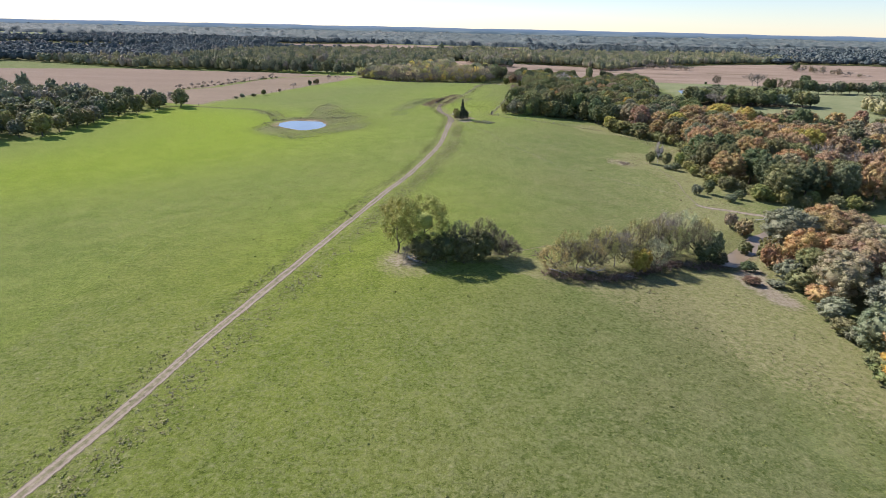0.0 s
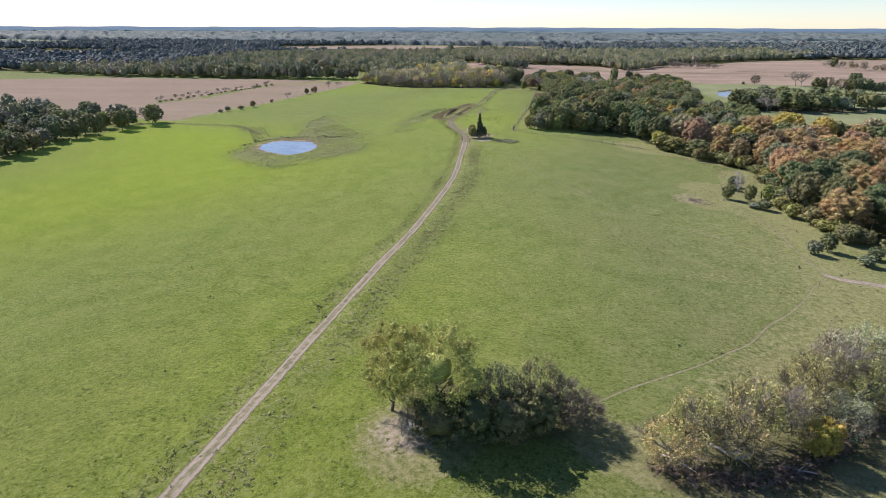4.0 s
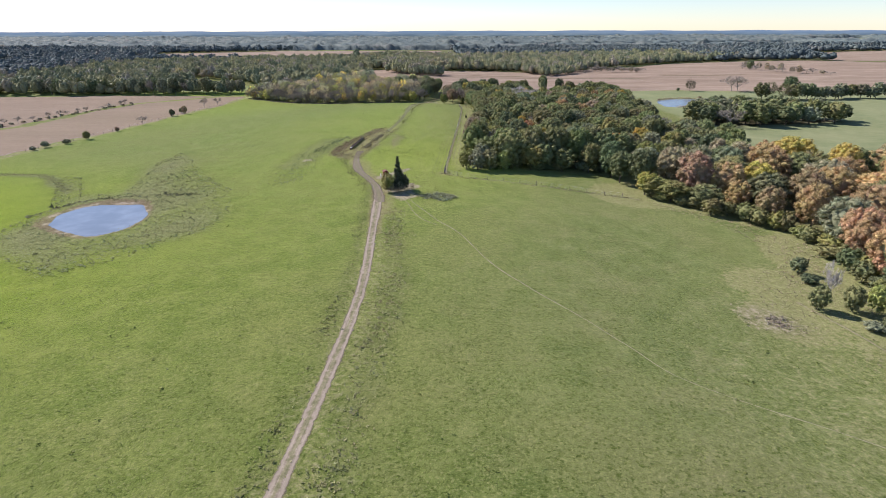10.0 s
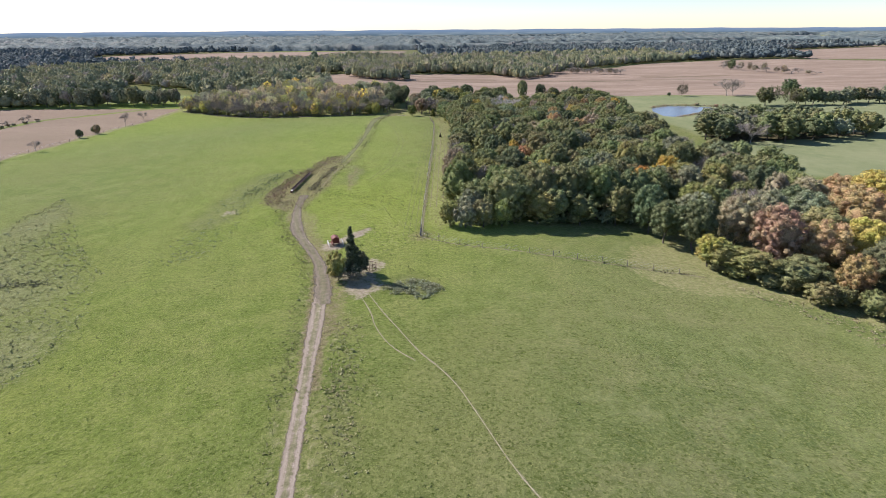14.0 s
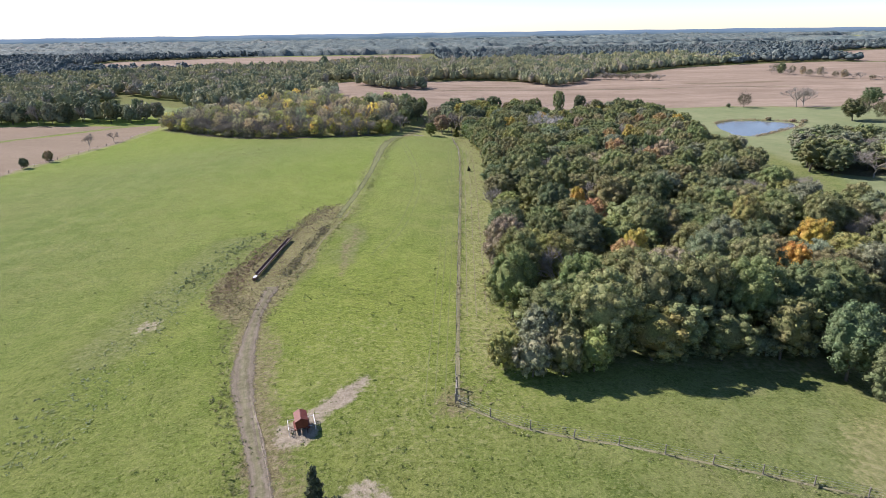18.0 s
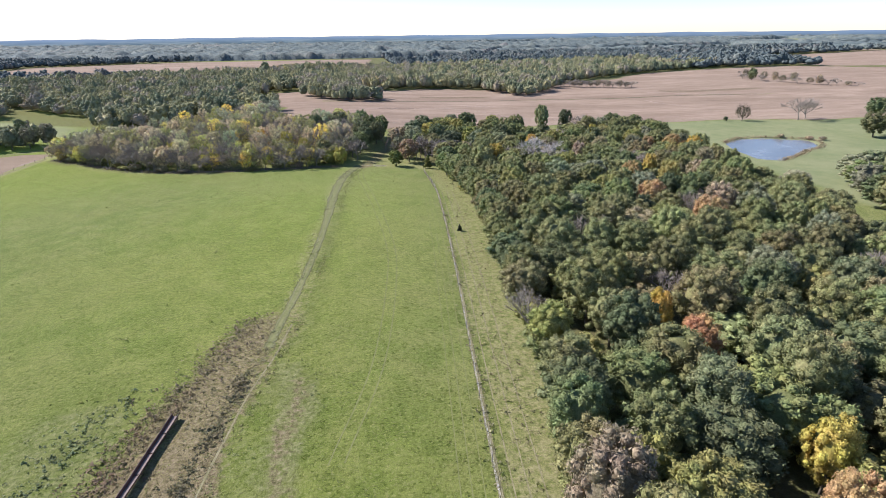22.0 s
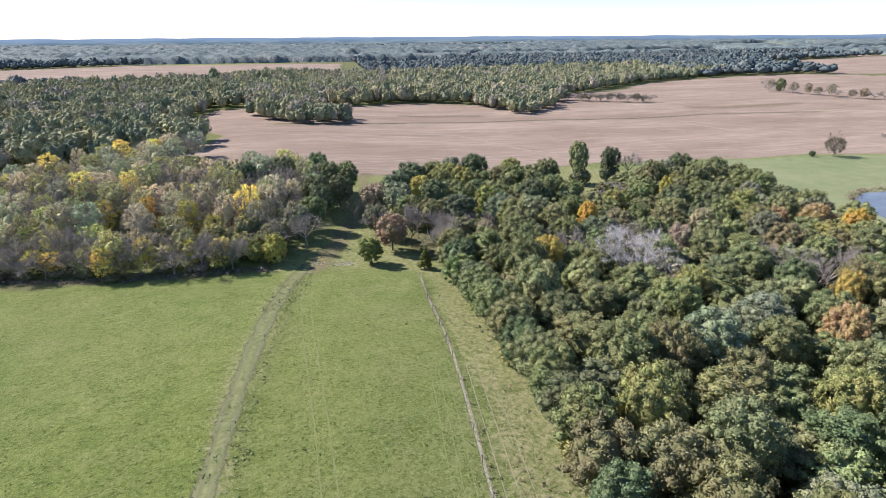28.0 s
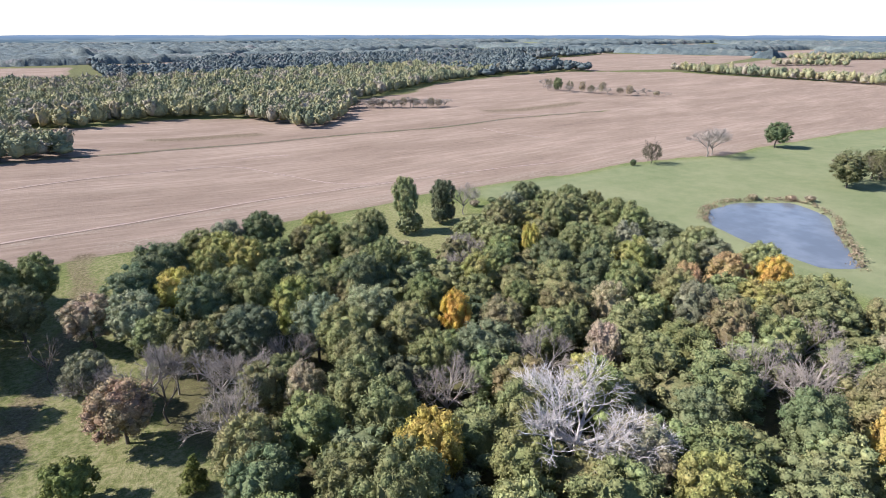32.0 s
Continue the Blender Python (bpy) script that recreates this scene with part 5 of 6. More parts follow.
for i, (x, y, tall, c, w) in enumerate(((17.4, 93.2, 5.0, STRAWY, 0.9), (20.4, 94.8, 7.4, STRAWY, 0.85), (24.0, 94.2, 6.0, PALE_OLIVE, 0.85), (26.6, 97.2, 8.0, STRAWY, 0.85), (30.4, 97.6, 6.2, PALE_OLIVE, 0.85), (33.6, 101.4, 8.4, PALE_OLIVE, 0.85), (36.6, 98.8, 5.8, GREYISH, 0.8),
        (37.4, 105.2, 7.8, PALE_OLIVE, 0.85), (41.2, 108.2, 8.6, GREYISH, 0.85), (41.8, 104.2, 7.2, PALE_OLIVE, 0.8), (45.2, 110.4, 8.2, GREYISH, 0.8), (46, 106.2, 7.2, (0.25, 0.25, 0.13), 0.8), (49.4, 113.4, 6.8, STRAWY, 0.7))):
    tree(x, y, tall, c, "", 2020 + i, w, WILLOWS, gap=3, label="thin pale willow with sparse autumn leaves")
bush(33.0, 96.2, 4.6, (0.42, 0.36, 0.09), "bright yellow-leaved bush among the willows", 2040, 1.1)
bush(51.6, 110.6, 6.6, (0.24, 0.25, 0.12), "green leafy tree beside the muddy creek pool", 2041, 1.15, category="tree")
bush(47.6, 104.4, 4.6, (0.15, 0.165, 0.08), "dark green bush under the willows", 2042, 1.2)
bush(50.6, 105.6, 3.0, (0.16, 0.17, 0.08), "dark green bush under the willows", 2043, 1.1)
bush(64.6, 126.6, 4.2, (0.36, 0.29, 0.15), "tan reedy bush on the creek bank", 2044, 1.1)
bush(60.2, 105.4, 5.0, ORANGE, "orange-leaved bush on the creek bank", 2038, 1.1)
bush(61.4, 109.4, 5.4, OLIVE, "olive-green bush on the creek bank", 2039, 1.1)
bush(53.0, 96.2, 1.2, (0.2, 0.14, 0.08), "small rust-brown bush on bare ground", 2045, 0.9)
for i, (x, y, tall, w) in enumerate(((29.0, 98.0, 7.0, 0.55), (22.0, 95.4, 5.4, 0.5), (25.0, 96.0, 6.2, 0.45), (39.6, 107.0, 8.0, 0.6))):
    BARES[i % 3].plant(x, y, tall, w, (0.3, 0.3, 0.3), np.random.default_rng(2046 + i), "slim leafless grey tree among the willows")


def fallen_branch(x, y, length, turn, thick, seed, label):
    """A weathered limb lying on the ground, with a few broken side limbs."""
    rng = random.Random(seed)
    root = thing("fallen_branch", (x, y, hz(x, y)), label, "log", turn=turn)
    bm = bmesh.new()
    a = Vector((0, 0, thick * 0.8))
    for k in range(4):
        b = Vector((length * (k + 1) / 4, rng.uniform(-0.06, 0.06) * length, thick * 0.8 + rng.uniform(0, 0.05) * length))
        rod(bm, a, b, thick * (1 - 0.2 * k), thick * (0.8 - 0.2 * k), 7)
        a = b
    part("stem", bm, PALE_BARK, root)
    for k in range(3):
        u = rng.uniform(0.3, 0.8) * length
        bm = bmesh.new()
        rod(bm, (u, 0, thick), (u + rng.uniform(0.15, 0.35) * length, rng.choice((-1, 1)) * rng.uniform(0.15, 0.3) * length, thick + rng.uniform(0.05, 0.25) * length), thick * 0.4, thick * 0.12, 5)
        part("limb", bm, PALE_BARK, root)
    return root


for i, (x, y, length, turn, thick) in enumerate(((-8.0, 97.2, 3.4, -55, 0.17), (-7.0, 95.8, 2.4, -30, 0.12))):
    fallen_branch(x, y, length, turn, thick, 90 + i, "pale bleached fallen branch at the foot of the tree")
for i, (x, y, length, turn, thick) in enumerate(((17.0, 94.4, 3.6, -40, 0.12), (22.6, 96.4, 4.0, -50, 0.16), (24.4, 94.6, 3.0, 20, 0.12), (28.5, 94.0, 3.2, -15, 0.1), (72.6, 137.6, 3.4, 10, 0.12), (75.8, 138.0, 3.6, -8, 0.14), (78.6, 138.0, 3.0, 15, 0.11))):
    fallen_branch(x, y, length, turn, thick, 95 + i, "grey fallen branch lying beside the creek")
for i, (x, y, tall, c) in enumerate(((71, 210.4, 3.0, DARK), (63.5, 195.6, 4.2, OLIVE), (69, 195, 4.6, OLIVE), (73, 194.6, 5.0, LIME), (69.7, 188, 2.6, DARK), (67.5, 189, 1.4, SAGE), (77, 193, 4.8, SAGE), (70, 206, 1.6, DARK), (66, 128.3, 2.2, TAN), (65.5, 157.5, 3.0, SAGE), (69.5, 160, 4.2, OLIVE), (73, 153, 2.2, SAGE), (76, 166, 3.6, OLIVE), (77, 157, 2.6, DARK), (63, 130, 3.5, TAN), (55, 103, 2.0, DARK), (57, 96, 1.2, SAGE), (61, 117, 3.0, OLIVE))):
    bush(x, y, tall, c, "low green bush at the wood's edge", 2050 + i, 0.9)
PALE_BARE.plant(66.9, 197.8, 7.0, 0.2, (0.3, 0.3, 0.3), np.random.default_rng(2070), "small leafless tree with pale twigs")
CEDARS[0].plant(-1.0, 261.8, 9.6, 0.86, (0.085, 0.1, 0.06), np.random.default_rng(2071), "tall dark cedar tree beside the dirt track")
bush(-3.6, 260.6, 5.2, (0.28, 0.265, 0.085), "olive-brown bush leaning against the cedar", 2072, 0.9)
bush(0.6, 263.2, 4.2, (0.08, 0.09, 0.055), "dark bush behind the cedar", 2073, 0.8)
bush(-1.4, 260.4, 2.6, (0.19, 0.185, 0.12), "grey-green twiggy bush before the cedar", 2074, 0.75, WILLOWS)
bush(30.7, 478.5, 5.8, (0.15, 0.18, 0.055), "rounded dark green bush at the field's end", 2090, 1.5)
bush(11.5, 481.5, 6.6, (0.36, 0.35, 0.085), "broad yellow-green bush at the north wood's corner", 2093, 1.5)
bush(8.0, 483, 5.6, (0.3, 0.3, 0.085), "broad yellow-green bush at the north wood's corner", 2094, 1.3)
CEDARS[1].plant(41.0, 473.6, 5.0, 0.8, (0.12, 0.135, 0.035), np.random.default_rng(2091), "narrow yellow-green cedar at the fence's end")
CEDARS[0].plant(33.6, 396, 1.7, 0.3, (0.04, 0.05, 0.03), np.random.default_rng(2092), "tiny dark cedar seedling beside the fence")
for i, (x, y, tall, c, w) in enumerate(((-141, 354, 1.7, SAGE, 0.7), (-139.5, 360, 2.6, SAGE, 0.9), (-135, 367, 2.0, DARK, 0.9), (-132, 377, 3.6, OLIVE, 0.9), (-128, 397, 2.2, RUSTY, 0.6), (-120.5, 447, 4.0, DARK, 0.9), (-118, 459, 4.5, RUSTY, 0.9), (-121, 463, 3.0, DARK, 0.8))):
    bush(x, y, tall, c, "bush on the boundary of the stubble field", 2100 + i, w)
for i, (x, y, tall) in enumerate(((-124, 416, 4.5), (-115.5, 487, 6.5), (-112, 503, 4.5))):
    BARES[i].plant(x, y, tall, 0.45, (0.3, 0.3, 0.3), np.random.default_rng(2120 + i), "thin leafless tree on the field boundary")
for i in range(40):
    rng_i = np.random.default_rng(2140 + i)
    u = i / 40
    x, y = (-198 + u * 33 + rng_i.normal(0, 1), 392 + u * 119)
    if i % 5 in (0, 2):
        BARES[i % 2].plant(x, y, rng_i.uniform(2.0, 4.5), 0.3, (0.3, 0.3, 0.3), rng_i, "bare sapling in the hedgerow between fields")
    else:
        bush(x, y, rng_i.uniform(0.7, 1.5), TAN, "scrubby brown hedgerow bush", 2170 + i, 0.7)
# bushy skirts of the woods
def skirt(pts, step, colours, tall, seed, place):
    rng = np.random.default_rng(seed)
    for x, y in smooth_line(pts, step):
        c = colours[int(rng.integers(0, len(colours)))]
        bush(x + rng.normal(0, 0.9), y + rng.normal(0, 0.9), tall * rng.uniform(0.65, 1.25), c, f"dense leafy bush {place}", seed + int(rng.integers(1, 9999)), rng.uniform(1.0, 1.5))


skirt([(66, 260), (70, 253), (77, 244), (84, 236), (85.5, 226), (82, 212), (78, 200), (75.5, 188), (75.5, 178), (78, 168), (85, 157), (96, 153), (108, 152)], 3.6, [OLIVE, LIME, OLIVE, LIME, OLIVE, DARK], 3.8, 5100, "at the edge of the autumn wood")
skirt([(40, 288), (50, 288), (62, 287), (70, 288)], 5.0, [OLIVE, DARK, SAGE], 3.0, 5200, "at the oak wood's south edge")
skirt([(24, 310), (31, 336), (35, 353), (40, 372), (44, 402), (46, 440), (47, 466)], 9.0, [OLIVE, GREEN, SAGE, LIME], 3.4, 5300, "beside the fence at the oak wood")
skirt([(-94, 529), (-55, 498), (-18, 484), (2, 481)], 6.5, [TAN, OLIVE, TAN, LIME], 2.0, 5400, "at the north wood's edge")
skirt([(61, 107), (61.5, 94), (60, 80), (58, 70), (57, 62)], 3.4, [SAGE, OLIVE, ORANGE, GREEN], 3.4, 5500, "by the creek")
for i, (x, y, tall, c, w) in enumerate(((19.5, 286.5, 5.6, LIME, 1.35), (22.5, 284.5, 6.0, SAGE, 1.4), (26.5, 284.5, 6.4, OLIVE, 1.5), (30.5, 285, 5.8, LIME, 1.35), (34, 287.5, 5.4, OLIVE, 1.3), (24, 289, 7.4, SAGE, 1.5), (29, 290, 7.6, OLIVE, 1.5))):
    bush(x, y, tall, c, "tall yellow-green bush at the oak wood's corner", 5600 + i, w)
# thin grey saplings along the north wood's edge
rng_e = np.random.default_rng(5450)
for x, y in smooth_line([(-97, 530), (-55, 498), (-18, 483), (4, 481)], 2.3):
    x, y = x + rng_e.normal(0, 0.8), y + rng_e.normal(0.6, 1.2)
    if rng_e.random() < 0.62:
        BARES[int(rng_e.integers(0, 3))].plant(x, y, rng_e.uniform(5.0, 8.5), rng_e.uniform(0.5, 0.8), (0.3, 0.3, 0.3), rng_e, "thin grey leafless tree at the north wood's edge", "trees of the north wood")
    else:
        c = (TAN, YELLOW, OLIVE, TAN)[int(rng_e.integers(0, 4))]
        THIN[int(rng_e.integers(0, 4))].plant(x, y, rng_e.uniform(5.0, 8.0), 0.8, vary(tuple(a * 1.5 for a in c), rng_e), rng_e, f"{WORDS[c]} at the north wood's edge", "trees of the north wood", species=SPECIES.get(c, ""))
# trees round the east pond
DARK_BARE.plant(222, 544, 9.5, 0.9, (0.3, 0.3, 0.3), np.random.default_rng(2200), "gnarled half-bare tree on the field's edge")
bush(222.3, 544, 8.0, (0.1, 0.1, 0.05), "thin grey-green crown on a gnarled tree", 2201, 1.1, [WILLOWS[1]], "tree")
bush(214, 546, 2.4, DARK, "small dark cedar bush beside a tree", 2202, 0.7)
BARES[0].plant(252, 539, 11.5, 1.5, (0.3, 0.3, 0.3), np.random.default_rng(2203), "broad leafless tree at the stubble field")
BARES[1].plant(257, 540, 10.5, 1.3, (0.3, 0.3, 0.3), np.random.default_rng(2204), "broad leafless tree at the stubble field")
tree(293, 532, 11, DARK, "", 2205, 1.35, label="wide dark green oak on the pasture's edge")
for i, (x, y, tall, w) in enumerate(((242, 486, 11, 1.3), (249, 490, 11.5, 1.3), (254, 482, 11, 1.3), (262, 486, 10, 1.2))):
    tree(x, y, tall, (0.125, 0.13, 0.06), "", 2210 + i, w, WILLOWS + OAKS[:2], label="pale olive willow beside the farm pond")
for i, (x, y) in enumerate(((205, 497), (213, 490), (216, 486))):
    bush(x, y, 1.8, TAN, "tan reedy bush on the pond bank", 2220 + i, 0.9)
OAKS[1].plant(107, 534.5, 14.2, 0.78, (0.25, 0.275, 0.125), np.random.default_rng(2230), "tall pale green poplar at the wood's far edge", species="poplar_tree")
OAKS[4].plant(118.5, 536, 11.6, 0.8, (0.12, 0.135, 0.075), np.random.default_rng(2231), "dark green tree beside the poplar")
for i, (x, y) in enumerate(((105.2, 533), (108.6, 533.2), (117.4, 535), (120, 535.2))):
    bush(x, y, 4.6, (0.24, 0.26, 0.12) if i < 2 else (0.14, 0.155, 0.085), "leafy bush at the foot of a tall tree", 2233 + i, 1.3)
BARES[2].plant(127, 537, 9, 0.9, (0.3, 0.3, 0.3), np.random.default_rng(2232), "grey leafless tree beside the poplar")
for i, (x, y) in enumerate(((95, 528), (100, 525), (140, 540), (134, 541))):
    bush(x, y, 2.0, TAN if i % 2 else DARK, "low bush in the clearing by the field", 2240 + i, 0.8)


# grey brush and scattered trees out in the stubble field
rng_f = np.random.default_rng(2300)
for i, (x, y) in enumerate(smooth_line([(207, 765), (222, 755), (238, 743), (252, 736), (264, 731)], 2.6)):
    x, y = x + rng_f.normal(0, 2.0), y + rng_f.normal(0, 2.0)
    if i % 3 == 1:
        WILLOWS[i % 3].plant(x, y, rng_f.uniform(5, 7.5), 0.8, vary((0.2, 0.19, 0.12), rng_f), rng_f, "thin olive-grey shrub in the stubble field")
    else:
        BARES[i % 3].plant(x, y, rng_f.uniform(4.5, 7.5), rng_f.uniform(0.7, 1.0), (0.3, 0.3, 0.3), rng_f, "grey leafless shrub in the stubble field")
for i, (x, y, tall, k) in enumerate(((414, 787, 8, 0), (409, 775, 9.5, 1), (405, 762, 11, 2), (409, 752, 9, 1), (404, 748, 6, 0), (412, 741, 9, 3), (411, 731, 7, 1), (416, 724, 9.5, 3), (413, 716, 6, 0), (419, 709, 6.5, 1),
        (421, 702, 8.5, 3), (427, 698, 5, 0), (430, 693, 6, 0), (437, 688, 4, 3), (443, 684, 3, 0), (418, 732, 5, 0), (400, 768, 6, 0), (424, 704, 6, 1))):
    if k in (0, 1):
        (WILLOWS[i % 3] if k else BARES[i % 3]).plant(x, y, tall, 0.9, vary((0.2, 0.19, 0.12), rng_f), rng_f, "thin grey-brown tree in the stubble field" if k else "grey leafless tree in the stubble field")
    else:
        (SMALL[0] if k == 2 else THIN[i % 4]).plant(x, y, tall, 2.2 if k == 2 else 1.0, vary(DARK if k == 2 else TAN, rng_f), rng_f, "rounded dark green tree in the stubble field" if k == 2 else "dull grey-green tree in the stubble field")


# ---- far woods, joined ----
def canopy(name, label, outlines, step, crown, seed, holes, tall, material):
    """A closed roof of tree crowns over distant woods: domes of uneven height on one sheet."""
    rng = np.random.default_rng(seed)
    vs, fs, tones, base = [], [], [], 0
    for o in outlines:
        xs, ys = [p[0] for p in o], [p[1] for p in o]
        gx, gy = np.arange(min(xs), max(xs), step), np.arange(min(ys), max(ys), step)
        nx, ny = len(gx), len(gy)
        x, y = np.meshgrid(gx, gy)
        x = x + rng.uniform(-0.4, 0.4, x.shape) * step
        y = y + rng.uniform(-0.4, 0.4, y.shape) * step
        ok = inside(x, y, o)
        for hole in holes:
            ok &= ~inside(x, y, hole)
        cx, cy = np.floor((x - min(xs)) / crown).astype(int), np.floor((y - min(ys)) / crown).astype(int)
        mx, my = cx.max() + 3, cy.max() + 3
        ox, oy = rng.uniform(0.05, 0.95, (my, mx)), rng.uniform(0.05, 0.95, (my, mx))
        tops, hue = tall * rng.lognormal(-0.02, 0.19, (my, mx)), rng.beta(1.8, 2.2, (my, mx))
        best, tone = np.full(x.shape, -9.0), np.zeros(x.shape)
        for dx in (-1, 0, 1):
            for dy in (-1, 0, 1):
                a, b = cx + dx + 1, cy + dy + 1
                px, py = min(xs) + (cx + dx + ox[b, a]) * crown, min(ys) + (cy + dy + oy[b, a]) * crown
                h = tops[b, a] - 0.42 * tall * (((x - px) ** 2 + (y - py) ** 2) / (0.8 * crown) ** 2) ** 1.5
                tone = np.where(h > best, hue[b, a], tone)
                best = np.maximum(best, h)
        groups = 0.5 + 0.5 * np.sin(x / 90 + 2 * np.sin(y / 110)) * np.sin(y / 70 + x / 120)
        clear = np.zeros(x.shape, bool)
        clear[1:-1, 1:-1] = ok[1:-1, 1:-1] & ok[:-2, 1:-1] & ok[2:, 1:-1] & ok[1:-1, :-2] & ok[1:-1, 2:]
        best = best * (0.5 + 0.5 * sm(0, 6, seg_dist(x, y, o, True)))
        z = height(x, y) + np.where(clear, np.maximum(best, 0.15 * tall) + rng.normal(0, 0.045 * tall, x.shape), -0.4)
        v = np.stack([x, y, z], -1).reshape(-1, 3)
        i = (np.arange(ny - 1)[:, None] * nx + np.arange(nx - 1)).ravel()
        f = np.concatenate([np.stack([i, i + 1, i + nx], 1), np.stack([i + 1, i + 1 + nx, i + nx], 1)])
        f = f[clear.ravel()[f].any(1)]
        used, f = np.unique(f, return_inverse=True)
        vs.append(v[used])
        fs.append(f.reshape(-1, 3) + base)
        tones.append(np.clip(tone * 0.6 + 0.4 * groups, 0, 1).ravel()[used])
        base += len(used)
    me = mesh_from(name, np.concatenate(vs), [np.concatenate(fs)], [material])
    at = me.attributes.new("tone", "FLOAT", "POINT")
    at.data.foreach_set("value", np.concatenate(tones).astype(np.float32))
    return tagged(new(name, me), label, "woods", kind="stuff")


def far_crown(seed, sprays=230, clumps=8):
    """A small rough crown of clumps, for woods that are seen from afar."""
    rng = np.random.default_rng(seed)
    k = 16
    u = (np.arange(k) + 0.5) / k
    ang, up = np.arange(k) * 2.39996 + rng.uniform(-0.4, 0.4, k), -0.55 + 1.5 * u
    ring = 3.6 * np.sqrt(np.maximum(0, 1 - up**2)) * rng.uniform(0.6, 1.0, k) * (0.75 + 0.3 * u)
    cs = np.stack([ring * np.cos(ang), ring * np.sin(ang), 4.9 + 3.4 * up], 1)
    rs = rng.uniform(0.9, 1.6, k)
    pick = rng.integers(0, k, sprays)
    d = rng.normal(0, 1, (sprays, 3)) + 0.25 * (cs[pick] - [0, 0, 3.5])
    d /= np.linalg.norm(d, axis=1, keepdims=True)
    v, f = kites(cs[pick] + d * (rs[pick] * rng.uniform(0.75, 1.2, sprays))[:, None], d, 0.8, rng, 0.7, True)
    vs, fs, base = [v], [f], len(v)
    for c, r, (iv, if_) in [((0, 0, 4.6), np.array([2.9, 2.9, 3.3]), ICO2)] + [(c, np.array([r, r, r]) * 0.8, ICO1) for c, r in list(zip(cs, rs))[16 - clumps:]]:
        cv = iv * r * rng.uniform(0.85, 1.12, (len(iv), 1)) + np.array(c)
        vs.append(cv)
        fs.append(if_ + base)
        base += len(cv)
    return np.concatenate(vs), np.concatenate(fs)


def far_trees(label, outlines, gap, tall, seed, holes=(), low=0.0, material=None, sprays=230, clumps=8):
    """Woods of single rough crowns, joined."""
    rng = np.random.default_rng(seed)
    forms = [far_crown(900 + k, sprays, clumps) for k in range(8)]
    vs, fs, tones, base = [], [], [], 0
    for o in outlines:
        xs, ys = [p[0] for p in o], [p[1] for p in o]
        gx, gy = np.meshgrid(np.arange(min(xs), max(xs), gap), np.arange(min(ys), max(ys), gap))
        gx, gy = (gx + rng.uniform(-0.48, 0.48, gx.shape) * gap).ravel(), (gy + rng.uniform(-0.48, 0.48, gy.shape) * gap).ravel()
        ok = inside(gx, gy, o)
        for hole in holes:
            ok &= ~inside(gx, gy, hole)
        for x, y in zip(gx[ok], gy[ok]):
            v, f = forms[int(rng.integers(0, 8))]
            a, h = rng.uniform(0, 6.28), tall / 9.2 * rng.lognormal(-0.02, 0.17)
            w = gap / 7.0 * rng.uniform(0.75, 1.35)
            ca, sa = math.cos(a) * w, math.sin(a) * w
            vs.append(np.stack([x + v[:, 0] * ca - v[:, 1] * sa, y + v[:, 0] * sa + v[:, 1] * ca, hz(x, y) + v[:, 2] * h], 1))
            fs.append(f + base)
            base += len(v)
            patch = 0.5 + 0.5 * math.sin(x / 60 + 2 * math.sin(y / 80)) * math.sin(y / 55 + x / 90)
            tones.append(np.clip(0.72 * rng.random() + 0.28 * patch + low + rng.normal(0, 0.04, len(v)), 0, 1))
    me = mesh_from("woods", np.concatenate(vs), [np.concatenate(fs)], [material or FAR_LEAF])
    at = me.attributes.new("tone", "FLOAT", "POINT")
    at.data.foreach_set("value", np.concatenate(tones).astype(np.float32))
    return tagged(new("woods", me), label, "woods", kind="stuff")


CLEAR = [WEST_FIELD, NORTH_FIELD, EAST_PASTURE, *FAR_FIELDS, *PALE_FIELDS]
THICKETS = [[(-8, 700), (6, 676), (22, 662), (44, 665), (50, 680), (30, 735), (0, 735)], [(138, 752), (149, 692), (158, 700), (172, 706), (219, 766), (200, 772)],
            [(-26, 600), (-24, 582), (-14, 630), (-18, 640)]]
far_trees("mixed green, olive and grey woods beyond the stubble field",
          [[(-200, 724), (-150, 748), (-80, 702), (-30, 640), (-5, 735), (60, 745), (156, 746), (240, 800), (351, 872), (420, 900), (504, 942), (450, 1060), (60, 1020), (-170, 975), (-330, 900)],
           [(-195, 600), (-330, 640), (-340, 900), (-200, 724), (-180, 680)], [(-25, 600), (-15, 590), (-25, 625), (-60, 675), (-80, 700), (-150, 745), (-190, 720), (-125, 650), (-105, 600)]],
          6.8, 9.6, 31, [NORTH_FIELD, *FAR_FIELDS, PALE_FIELDS[0]])
far_trees("long row of grey-green trees at the stubble field's far end",
          [[(672, 560), (694, 556), (702, 640), (704, 740), (728, 838), (706, 850), (680, 745), (676, 650)], [(1150, 880), (1180, 860), (1330, 800), (1420, 740), (1440, 770), (1340, 850), (1190, 925)], [(930, 830), (950, 815), (1000, 760), (1015, 775), (960, 850)]],
          6.5, 9.5, 39)
far_trees("thickets of grey-green trees jutting into the stubble field", THICKETS, 6.0, 8.6, 37)
rng_r = np.random.default_rng(2400)
for i, (x, y) in enumerate(smooth_line([(262, 485), (300, 484), (340, 482), (385, 480), (425, 478)], 5.5)):
    c = (DARK, SAGE, OLIVE, SAGE)[int(rng_r.integers(0, 4))]
    SPARSE[i % 3].plant(x, y + rng_r.normal(0, 3), rng_r.uniform(7, 11), rng_r.uniform(0.8, 1.2), vary(c, rng_r), rng_r, f"{WORDS[c]} in the row dividing the pasture", "row of trees in the pasture", species=SPECIES.get(c, ""))
